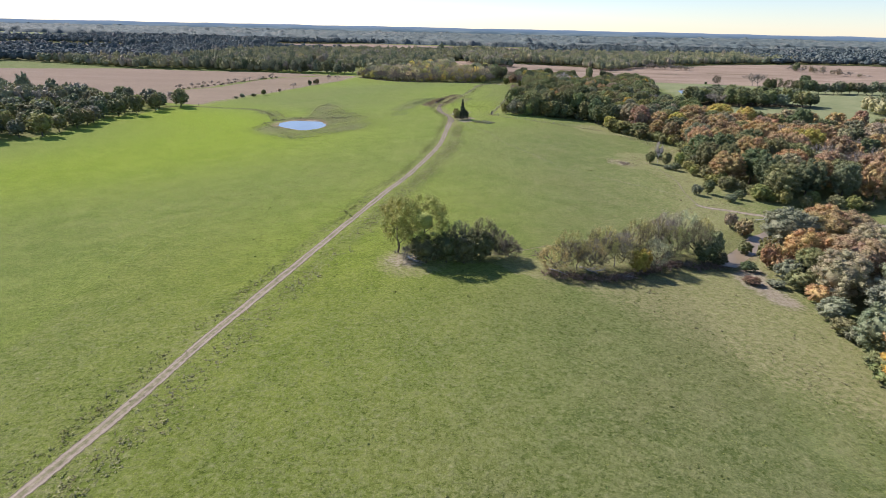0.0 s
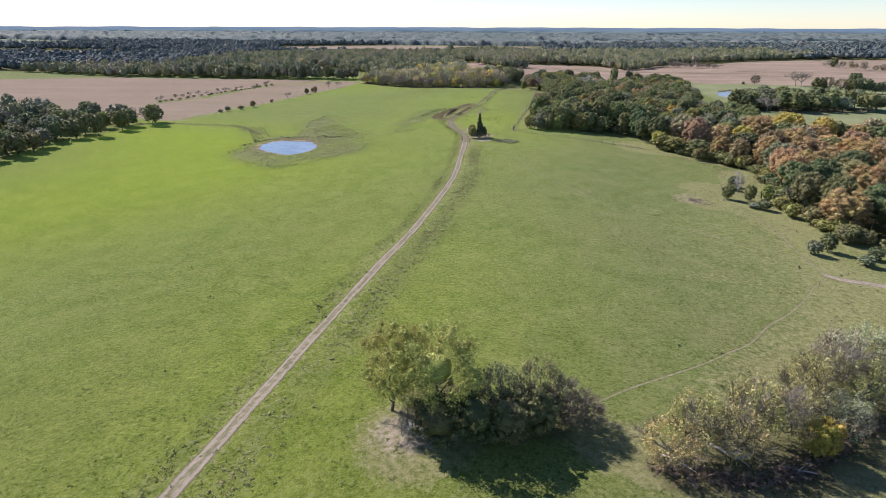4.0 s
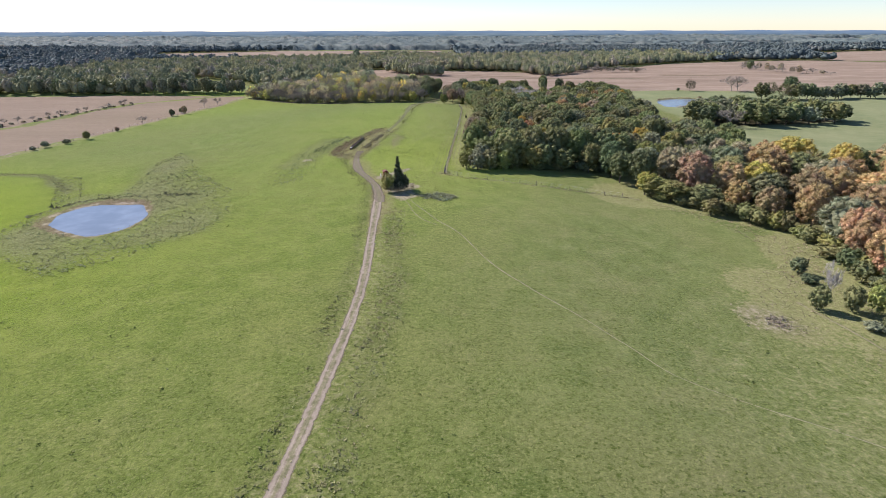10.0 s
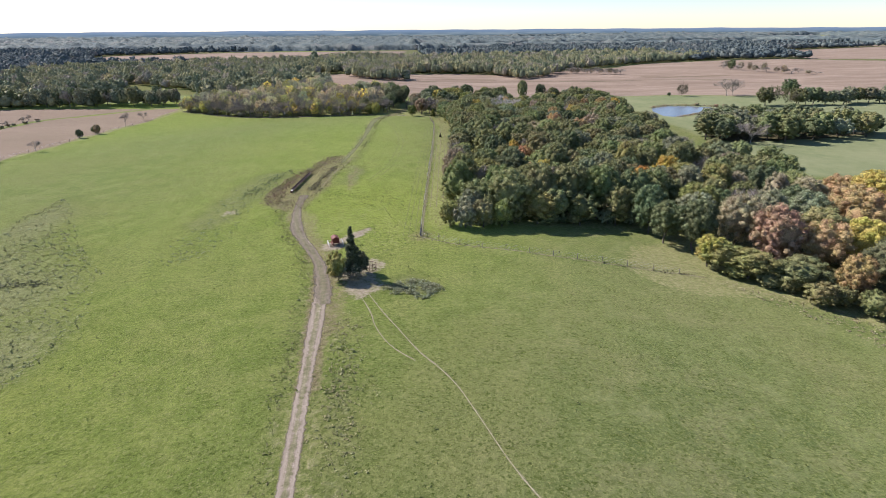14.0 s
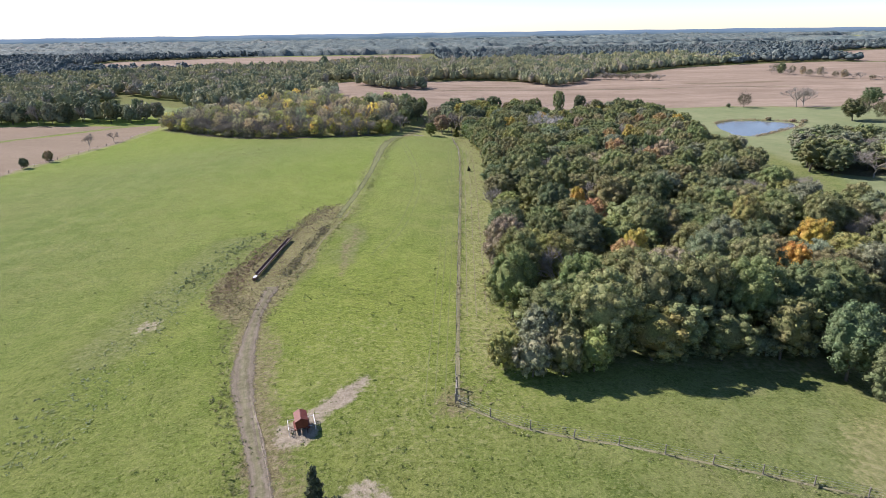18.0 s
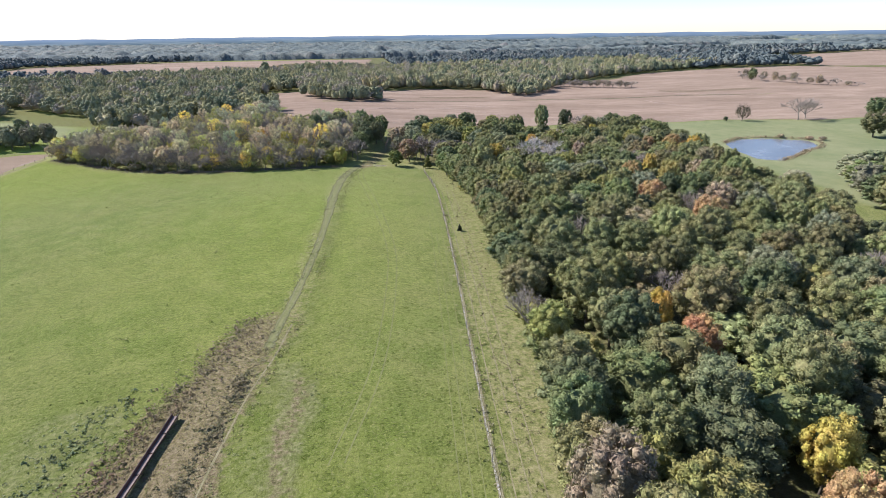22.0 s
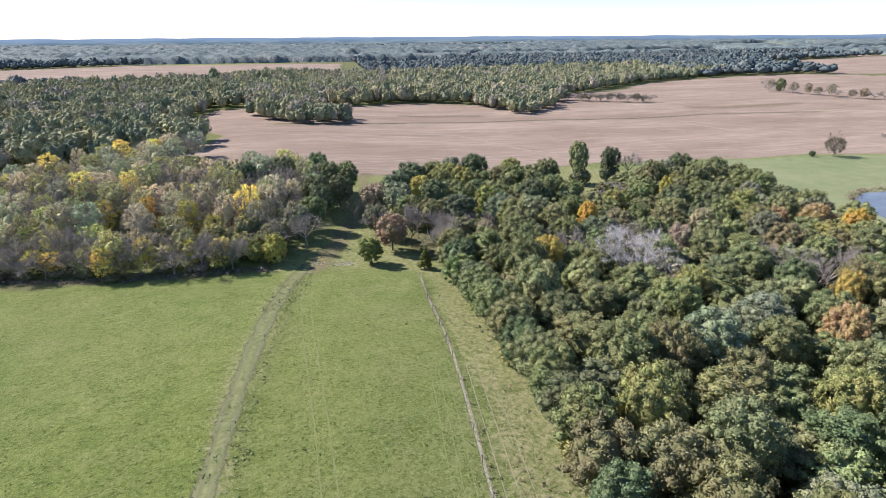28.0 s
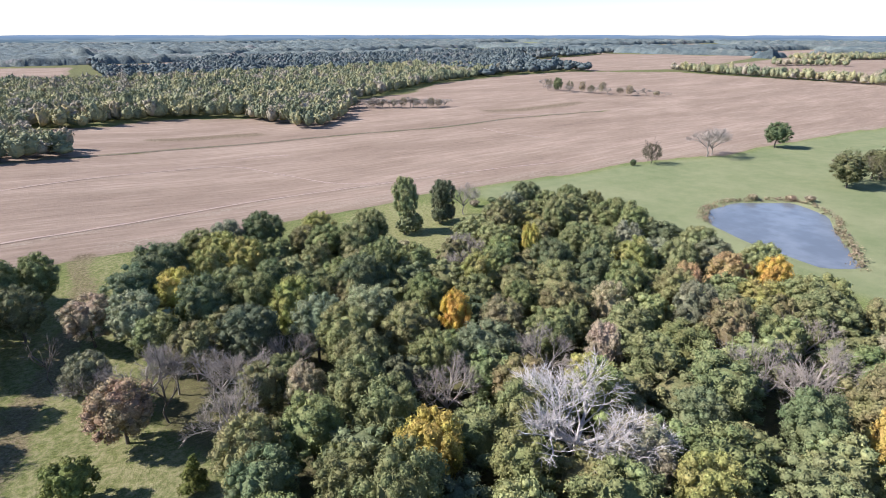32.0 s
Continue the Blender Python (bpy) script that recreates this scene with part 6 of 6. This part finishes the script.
far_trees("row of grey-green trees behind the stubble field",
          [[(-110, 556), (-112, 572), (-150, 580), (-210, 600), (-330, 640), (-470, 620), (-330, 566), (-186, 560)], [(-300, 260), (-250, 190), (-215, 205), (-215, 330), (-270, 334)],
           [(-520, 330), (-300, 335), (-270, 200), (-330, 120), (-560, 180)]], 7.0, 9.5, 32, [WEST_FIELD])
far_trees("broken line of trees east of the pasture",
          [[(235, 345), (330, 300), (520, 330), (700, 400), (690, 440), (520, 390), (330, 340), (245, 372)], [(205, 190), (330, 150), (500, 240), (500, 300), (330, 290), (210, 285)]], 7.0, 9.8, 33)
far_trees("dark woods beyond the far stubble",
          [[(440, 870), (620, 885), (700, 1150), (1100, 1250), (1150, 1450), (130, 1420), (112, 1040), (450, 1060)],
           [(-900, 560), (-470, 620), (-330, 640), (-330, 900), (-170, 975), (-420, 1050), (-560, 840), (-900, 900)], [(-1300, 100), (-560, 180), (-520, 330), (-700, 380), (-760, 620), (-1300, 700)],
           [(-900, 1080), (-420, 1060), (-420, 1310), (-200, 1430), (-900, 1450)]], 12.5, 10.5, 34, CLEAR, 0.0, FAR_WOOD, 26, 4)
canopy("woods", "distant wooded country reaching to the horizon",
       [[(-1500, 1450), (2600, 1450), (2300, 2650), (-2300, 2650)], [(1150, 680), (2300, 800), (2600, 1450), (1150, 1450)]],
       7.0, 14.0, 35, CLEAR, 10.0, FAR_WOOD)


# ---- weeds and tufts ----


def tufts(name, label, places, size, colour, seed, blades=5, upright=0.7, mat=None):
    """Clumps of weeds and grass, joined."""
    rng = np.random.default_rng(seed)
    x, y = np.array([p[0] for p in places]), np.array([p[1] for p in places])
    n = len(x)
    z = height(x, y)
    s = size * rng.lognormal(0, 0.35, n)
    off = rng.normal(0, 0.45, (n, blades, 3))
    off[..., 2] = rng.uniform(0.05, 0.8, (n, blades)) * upright
    at = np.stack([x, y, z], 1)[:, None] + off * s[:, None, None]
    v, f = kites(at.reshape(-1, 3), np.tile([0, 0, 1.0], (n * blades, 1)), 1.0, rng, 0.5, True)
    c = at.reshape(-1, 1, 3)
    v = (v.reshape(-1, 3, 3) - c) * np.repeat(s, blades)[:, None, None] * 0.9 + c
    ob = new(name, mesh_from(name, v.reshape(-1, 3), [f], [TUFT]))
    ob.color = (*(c * 1.3 for c in colour), 1)
    return tagged(ob, label, "weeds", kind="stuff")


def fill(outline, n, seed):
    rng = np.random.default_rng(seed)
    xs, ys = [p[0] for p in outline], [p[1] for p in outline]
    x, y = rng.uniform(min(xs), max(xs), n * 4), rng.uniform(min(ys), max(ys), n * 4)
    ok = inside(x, y, outline)
    return list(zip(x[ok][:n], y[ok][:n]))


def beside(pts, n, offset, spread, seed):
    rng = np.random.default_rng(seed)
    line = smooth_line(pts, 1.0)
    out = []
    for _ in range(n):
        x, y = line[int(rng.integers(0, len(line)))]
        out.append((x + offset + rng.normal(0, spread), y + rng.normal(0, 0.8)))
    return out


def dry_ground(places):
    x, y = np.array([p[0] for p in places]), np.array([p[1] for p in places])
    ok = ~inside(x, y, POND) & ~inside(x, y, POND_EAST) & (seg_dist(x, y, POND, True) > 2.2)
    return [p for p, k in zip(places, ok) if k]


tufts("weeds", "grey-green weeds round the stock pond", dry_ground(fill(POND_WEEDS, 5600, 41)), 0.26, (0.185, 0.2, 0.095), 51)
tufts("weeds", "dark weed clumps round the stock pond", dry_ground(fill(POND_WEEDS, 420, 42)), 0.34, (0.11, 0.12, 0.055), 52)
tufts("weeds", "dark weedy bank above the pond", [(x, y) for x, y in beside([(-92, 263), (-84, 274), (-72, 277), (-62, 276), (-55, 274)], 170, 0, 0.9, 43)], 0.45, (0.09, 0.095, 0.05), 53)
tufts("weeds", "olive weeds beside the dirt track", beside(TRACK, 2600, -2.9, 0.8, 44), 0.18, (0.15, 0.155, 0.066), 54, 6, 0.8)
tufts("weeds", "straw-coloured weeds beside the dirt track", beside(TRACK[:14], 4000, 4.4, 1.4, 45), 0.18, (0.225, 0.218, 0.11), 55, 6, 0.8)
tufts("weeds", "tall brown weeds round the feed bunk", beside([(-20.6, 311), (-20.2, 322), (-17.6, 333), (-14, 343)], 800, 0, 1.5, 46), 0.24, (0.165, 0.13, 0.08), 56, 6, 1.0)
tufts("weeds", "tall brown weeds beyond the feed bunk", beside([(-13.6, 343), (-10.2, 352), (-6.6, 361)], 480, 0, 1.6, 47), 0.22, (0.185, 0.155, 0.1), 57, 6, 1.0)
tufts("weeds", "rows of dark weeds beside the feed bunk", beside([(-11.6, 321), (-9.6, 330), (-7.6, 339), (-6.2, 346)], 300, 0, 0.55, 48), 0.28, (0.12, 0.112, 0.066), 58, 6, 1.0)
tufts("weeds", "mixed brown and green weeds over the muddy ground", fill(MUD, 1800, 72), 0.18, (0.14, 0.125, 0.07), 72, 5, 0.9)
tufts("weeds", "dark weed clumps between the feed bunk and the fence", fill([(-8, 316), (7, 296), (9, 312), (8, 340), (2, 352), (-4, 345)], 420, 74), 0.15, (0.105, 0.125, 0.045), 74, 5, 0.8)
rng_b = np.random.default_rng(75)
heads = fill([(4.2, 256.7), (6.6, 258.8), (10.2, 258.9), (13.5, 254.6), (10.3, 251.6), (6.5, 252.2)], 46, 75)
heaps = [(x + rng_b.normal(0, 0.38), y + rng_b.normal(0, 0.38)) for x, y in heads for _ in range(26)]
tufts("weeds", "low grey-green brambles near the cedar", heaps, 0.16, (0.2, 0.215, 0.13), 75, 7, 2.0)
tufts("weeds", "dark low brambles near the cedar", heaps[::6], 0.18, (0.12, 0.132, 0.075), 80, 6, 1.0)
tufts("brush_pile", "heap of dead brush and dry grass in the pasture", fill([(51.6, 190.4), (53, 192.6), (56, 193), (56.4, 190.6), (54, 189)], 130, 76), 0.22, (0.23, 0.2, 0.155), 76, 7, 1.2)
tufts("weeds", "straw round the heap of dead brush", fill([(48, 190), (50, 197), (58, 199), (62, 194), (58, 188), (52, 187)], 700, 77), 0.15, (0.27, 0.245, 0.16), 77)
tufts("weeds", "pale rough grass on the faded wheel track", beside(FADED, 1500, -0.4, 0.9, 78), 0.16, (0.15, 0.155, 0.085), 78)
tufts("weeds", "line of rough weeds leading to the pond", beside(POND_HEDGE, 420, 0, 0.8, 79), 0.24, (0.12, 0.125, 0.05), 79)
tufts("weeds", "straw in the dry corner by the wood", fill([(58, 195), (72, 188), (76, 206), (84, 225), (80, 240), (66, 255), (60, 258), (72, 236), (72, 215), (60, 208)], 1400, 73), 0.22, (0.26, 0.23, 0.14), 73)
tufts("weeds", "blue-green weeds in the pasture", beside([(-33, 277), (-32, 286), (-31, 296), (-30, 306), (-29, 316), (-26, 328), (-22.5, 342)], 900, 0, 2.6, 49), 0.2, (0.16, 0.185, 0.095), 59, 6, 0.8)
tufts("weeds", "dark shrubby weeds beside the muddy ground", beside([(-27.4, 320.8), (-25.5, 330), (-21.5, 340), (-18.5, 346)], 150, 0, 1.3, 149), 0.3, (0.1, 0.125, 0.06), 159, 7, 0.9)
tufts("weeds", "weeds along the faded wheel track", beside(FADED, 1500, 2.4, 0.6, 50), 0.18, (0.17, 0.178, 0.075), 60)
tufts("weeds", "dry weeds in the strip by the fence", beside(FENCE, 1200, 4.5, 1.8, 61), 0.2, (0.17, 0.155, 0.085), 61)
tufts("weeds", "straw weeds along the fence", beside(FENCE, 900, 0.3, 0.35, 62), 0.18, (0.2, 0.185, 0.115), 62)
tufts("weeds", "weeds along the cross fence", beside(CROSS_FENCE, 500, 0, 0.7, 63), 0.18, (0.19, 0.19, 0.095), 63)
tufts("weeds", "scattered dark grass clumps in the pasture", fill([(-130, 50), (50, 50), (55, 180), (30, 270), (18, 290), (40, 460), (-80, 500), (-140, 330)], 900, 64), 0.14, (0.06, 0.082, 0.02), 64)
tufts("weeds", "scattered pale grass clumps in the pasture", fill([(-60, 50), (50, 50), (62, 180), (30, 270), (18, 290), (40, 460), (-40, 480), (-60, 330)], 3000, 65), 0.14, (0.15, 0.16, 0.06), 65)
tufts("grass_clumps", "thick green grass clumps all over the pasture", fill([(-60, 40), (48, 40), (58, 170), (30, 268), (16, 288), (38, 460), (16, 476), (-50, 490), (-70, 330)], 15000, 71), 0.17, (0.125, 0.145, 0.042), 71, 4, 0.5)
tufts("undergrowth", "reddish-brown brush under the willows", beside([(17, 92), (22, 91.8), (27, 92.2), (34, 96.6), (40, 101.6), (46, 102), (50, 104)], 900, 0, 1.0, 86), 0.3, (0.17, 0.13, 0.1), 86, 6, 1.2)
tufts("weeds", "coarse straw grass in the creek bottom", fill(BOTTOM, 3200, 66), 0.18, (0.18, 0.165, 0.09), 66)
tufts("reeds", "tan reeds along the farm pond bank", beside([(170, 457), (181, 462), (192, 469), (206, 476), (213, 489), (198, 500), (184, 500), (174, 494)], 700, 0.5, 0.7, 67), 0.42, (0.24, 0.2, 0.125), 67, 6, 1.6)
tufts("undergrowth", "brushy undergrowth along the oak wood's edge", beside([(24, 287), (24, 306), (31, 334), (36, 352), (40, 370), (44, 400), (46, 440), (47, 468)], 1600, 0.6, 0.9, 68), 0.34, (0.13, 0.135, 0.06), 68, 6, 1.2)
tufts("undergrowth", "brushy undergrowth along the north wood's edge", beside([(-97, 529), (-55, 496), (-18, 481), (10, 479)], 2200, 0, 1.2, 69), 0.3, (0.17, 0.15, 0.12), 69, 6, 1.2)
tufts("weeds", "row of pale dry grass at the field's end", beside([(19.5, 479.6), (22, 479.4), (24, 479.4), (26.6, 478.4)], 150, 0, 0.25, 168), 0.24, (0.36, 0.34, 0.26), 168)
tufts("weeds", "dark grass clumps near the feeder", fill([(-12, 268), (12, 262), (14, 282), (10, 318), (-10, 316), (-12, 300)], 900, 70), 0.15, (0.085, 0.105, 0.035), 70)


# ---- fences ----
def fence(label, pts, spacing, tall, wires, post_material, thick):
    """Posts along a line, with strands of wire between them."""
    line = smooth_line(pts, 0.5)
    length = [0.0]
    for a, b in zip(line, line[1:]):
        length.append(length[-1] + math.dist(a, b))
    rng = np.random.default_rng(int(length[-1]))
    stations = np.arange(0, length[-1], spacing)
    at = [(np.interp(s, length, [p[0] for p in line]), np.interp(s, length, [p[1] for p in line])) for s in stations]
    root = thing("wire_fence", (*at[0], hz(*at[0])), label, "fence")
    inv = root.matrix_basis.inverted()
    bm = bmesh.new()
    rod(bm, (0, 0, -0.4), (0, 0, tall), thick, thick * 0.85, 7)
    shared = None
    for x, y in at:
        if shared is None:
            ob = part("post", bm, post_material, root)
            shared = ob.data
        else:
            ob = new("post", shared)
            ob.parent = root
        ob.matrix_basis = inv @ Matrix.Translation((x, y, hz(x, y))) @ Euler((rng.normal(0, 0.04), rng.normal(0, 0.04), 0)).to_matrix().to_4x4()
    for w in range(wires):
        zz = tall * (0.95 - w * 0.24)
        mid = np.array([(x, y, hz(x, y) + zz) for x, y in at]) - np.array(root.matrix_basis.translation)
        v = (mid[:, None] + np.array([(0.008, 0, 0), (-0.005, 0.006, 0.006), (-0.005, -0.006, -0.006)])).reshape(-1, 3)
        i = (np.arange(len(at) - 1)[:, None] * 3 + np.arange(3)).ravel()
        j = (np.arange(len(at) - 1)[:, None] * 3 + (np.arange(3) + 1) % 3).ravel()
        ob = new("wire", mesh_from("wire", v, [np.stack([i, j, j + 3, i + 3], 1)], [STEEL]))
        ob.parent = root
    return root


fence("wire fence with weathered posts along the oak wood", FENCE, 5.6, 1.2, 4, POST_WOOD, 0.055)
fence("wire fence crossing the pasture below the wood", CROSS_FENCE, 4.5, 1.2, 4, POST_WOOD, 0.07)
fence("wire fence on the boundary of the stubble field", WEST_FENCE, 6.0, 1.2, 3, POST_WOOD, 0.07)

# corner brace of the two fences
brace = thing("fence_brace", (12.6, 281, hz(12.6, 281)), "heavy wooden corner brace of the fence", "fence")
bm = bmesh.new()
rod(bm, (0, -0.3, -0.5), (0, -0.3, 1.7), 0.13, 0.12, 8)
part("post", bm, POST_WOOD, brace)
bm = bmesh.new()
rod(bm, (0.35, 2.1, -0.5), (0.35, 2.1, 1.6), 0.12, 0.11, 8)
part("post", bm, POST_WOOD, brace)
bm = bmesh.new()
rod(bm, (0, -0.3, 1.15), (0.35, 2.1, 1.15), 0.06, 0.06, 6)
part("rail", bm, POST_WOOD, brace)


# ---- feed bunk: troughs end to end ----
def feed_trough():
    root = thing("feed_trough", (0, 0, 0), "long rusty steel feed trough with a dark bed of old feed", "trough", "feed bunk troughs in line")
    for sx in (-1, 1):
        bm = bmesh.new()
        box(bm, (-0.02, -1.5, 0), (0.02, 1.5, 0.5), Matrix.Translation((sx * 0.32, 0, 0.32)) @ Matrix.Rotation(sx * 0.35, 4, "Y"), 0.008)
        part("side_panel", bm, RUST, root)
        bm = bmesh.new()
        rod(bm, (sx * 0.49, -1.5, 0.79), (sx * 0.49, 1.5, 0.79), 0.03, 0.03, 6)
        part("rim", bm, FEED, root, "worn grey-brown rim")
    bm = bmesh.new()
    box(bm, (-0.34, -1.5, 0.3), (0.34, 1.5, 0.36), None, 0.01)
    part("bed", bm, RUST, root)
    bm = bmesh.new()
    box(bm, (-0.33, -1.46, 0.36), (0.33, 1.46, 0.44), None, 0.03)
    part("old_feed", bm, FEED, root)
    for y in (-1.47, 1.47):
        bm = bmesh.new()
        bm.faces.new([bm.verts.new(p) for p in ((-0.32, y, 0.32), (0.32, y, 0.32), (0.36, y, 0.46), (-0.36, y, 0.46))])
        bmesh.ops.solidify(bm, geom=bm.faces[:], thickness=0.03)
        part("end_panel", bm, RUST, root)
    for sx in (-1, 1):
        for y in (-1.2, 1.2):
            bm = bmesh.new()
            rod(bm, (sx * 0.4, y, -0.1), (sx * 0.3, y, 0.36), 0.04, 0.04, 6)
            part("leg", bm, RUST, root)
    return root


first = feed_trough()
A, B = Vector((-16.3, 321.2)), Vector((-13.0, 338.4))
d = (B - A).normalized()
turn = math.degrees(math.atan2(-d.x, d.y))
first.scale = (0.78, 1.0, 0.8)
for k in range(6):
    c = A + d * (k * 3.0 + 1.3)
    m = pose(c.x, c.y, hz(c.x, c.y) + 0.05, 0, 0, turn + (0.8 if k % 2 else -0.6))
    if k == 0:
        first.matrix_basis = m @ Matrix.Diagonal((0.78, 1.0, 0.8, 1.0))
    else:
        copy_thing(first, m)
tub = thing("feed_tub", (-16.55, 319.9, hz(-16.55, 319.9)), "white plastic tub at the end of the feed bunk", "tub", turn=turn)
bm = bmesh.new()
box(bm, (-0.36, -0.6, 0), (0.36, 0.6, 0.5), None, 0.09)
part("body", bm, RUST, tub)
bm = bmesh.new()
box(bm, (-0.26, -0.46, 0.5), (0.26, 0.46, 0.56), None, 0.02)
part("lid", bm, WHITE_PAINT, tub, "white lid")

# ---- creep feeder ----
fx, fy = -4.4, 278.2
feeder = thing("creep_feeder", (fx, fy, hz(fx, fy)), "red steel creep feeder with white side pens on bare ground", "feeder", turn=12)
bm = bmesh.new()
prof = [(-0.8, 0.75), (0.8, 0.75), (0.95, 1.95), (0, 2.45), (-0.95, 1.95)]
lo = [bm.verts.new((x, -1.15, z)) for x, z in prof]
hi = [bm.verts.new((x, 1.15, z)) for x, z in prof]
bm.faces.new(lo)
bm.faces.new(list(reversed(hi)))
for i in range(5):
    bm.faces.new((lo[(i + 1) % 5], lo[i], hi[i], hi[(i + 1) % 5]))
bmesh.ops.recalc_face_normals(bm, faces=bm.faces[:])
bmesh.ops.bevel(bm, geom=bm.edges[:], offset=0.03, segments=1, affect="EDGES")
part("hopper", bm, RED_PAINT, feeder)
for sx in (-1, 1):
    bm = bmesh.new()
    box(bm, (-0.52, -1.25, -0.02), (0.52, 1.25, 0.02), Matrix.Translation((sx * 0.49, 0, 2.24)) @ Matrix.Rotation(sx * 0.485, 4, "Y"), 0.01)
    part("lid", bm, RED_PAINT, feeder)
    bm = bmesh.new()
    box(bm, (min(sx * 0.8, sx * 1.15), -1.1, 0.45), (max(sx * 0.8, sx * 1.15), 1.1, 0.68), None, 0.02)
    part("feed_tray", bm, RED_PAINT, feeder)
    bm = bmesh.new()
    box(bm, (sx * 0.7 - 0.06, -1.6, 0.0), (sx * 0.7 + 0.06, 1.6, 0.12), None, 0.02)
    part("skid", bm, RUST, feeder)
    for y in (-1.0, 1.0):
        bm = bmesh.new()
        rod(bm, (sx * 0.7, y, 0.05), (sx * 0.7, y, 0.8), 0.045, 0.045, 6)
        part("leg", bm, RUST, feeder)
    panel = new("pen_panel")
    panel.parent = feeder
    for zz in (0.35, 0.65, 0.95):
        bm = bmesh.new()
        rod(bm, (sx * 1.9, -1.15, zz), (sx * 1.9, 1.15, zz), 0.045, 0.045, 6)
        part("rail", bm, WHITE_PAINT, panel)
    for y in (-1.15, -0.4, 0.4, 1.15):
        bm = bmesh.new()
        rod(bm, (sx * 1.9, y, -0.05), (sx * 1.9, y, 1.05), 0.05, 0.05, 6)
        part("upright", bm, WHITE_PAINT, panel)
    for y in (-1.15, 1.15):
        bm = bmesh.new()
        rod(bm, (sx * 0.9, y, 0.9), (sx * 1.9, y, 0.9), 0.035, 0.035, 6)
        part("arm", bm, STEEL, panel)

feeder.scale = (0.72, 0.72, 0.72)

# ---- round bale ring by the cedar ----
rx, ry = 2.0, 264.6
ring = thing("bale_ring", (rx, ry, hz(rx, ry)), "dark steel round bale feeder ring lying by the cedar", "feeder")
for zz in (0.08, 0.6, 1.1):
    bm = bmesh.new()
    loops = []
    for k in range(24):
        a = k * math.pi / 12
        loops.append([bm.verts.new(((0.95 + 0.035 * math.cos(q)) * math.cos(a), (0.95 + 0.035 * math.cos(q)) * math.sin(a), zz + 0.035 * math.sin(q))) for q in (0, 1.2566, 2.5133, 3.7699, 5.0265)])
    for k in range(24):
        for q in range(5):
            bm.faces.new((loops[k][q], loops[(k + 1) % 24][q], loops[(k + 1) % 24][(q + 1) % 5], loops[k][(q + 1) % 5]))
    part("hoop", bm, RUST, ring)
for k in range(10):
    a = k * math.pi / 5
    bm = bmesh.new()
    rod(bm, (0.95 * math.cos(a), 0.95 * math.sin(a), 0), (0.95 * math.cos(a), 0.95 * math.sin(a), 1.1), 0.03, 0.03, 5)
    part("bar", bm, RUST, ring)
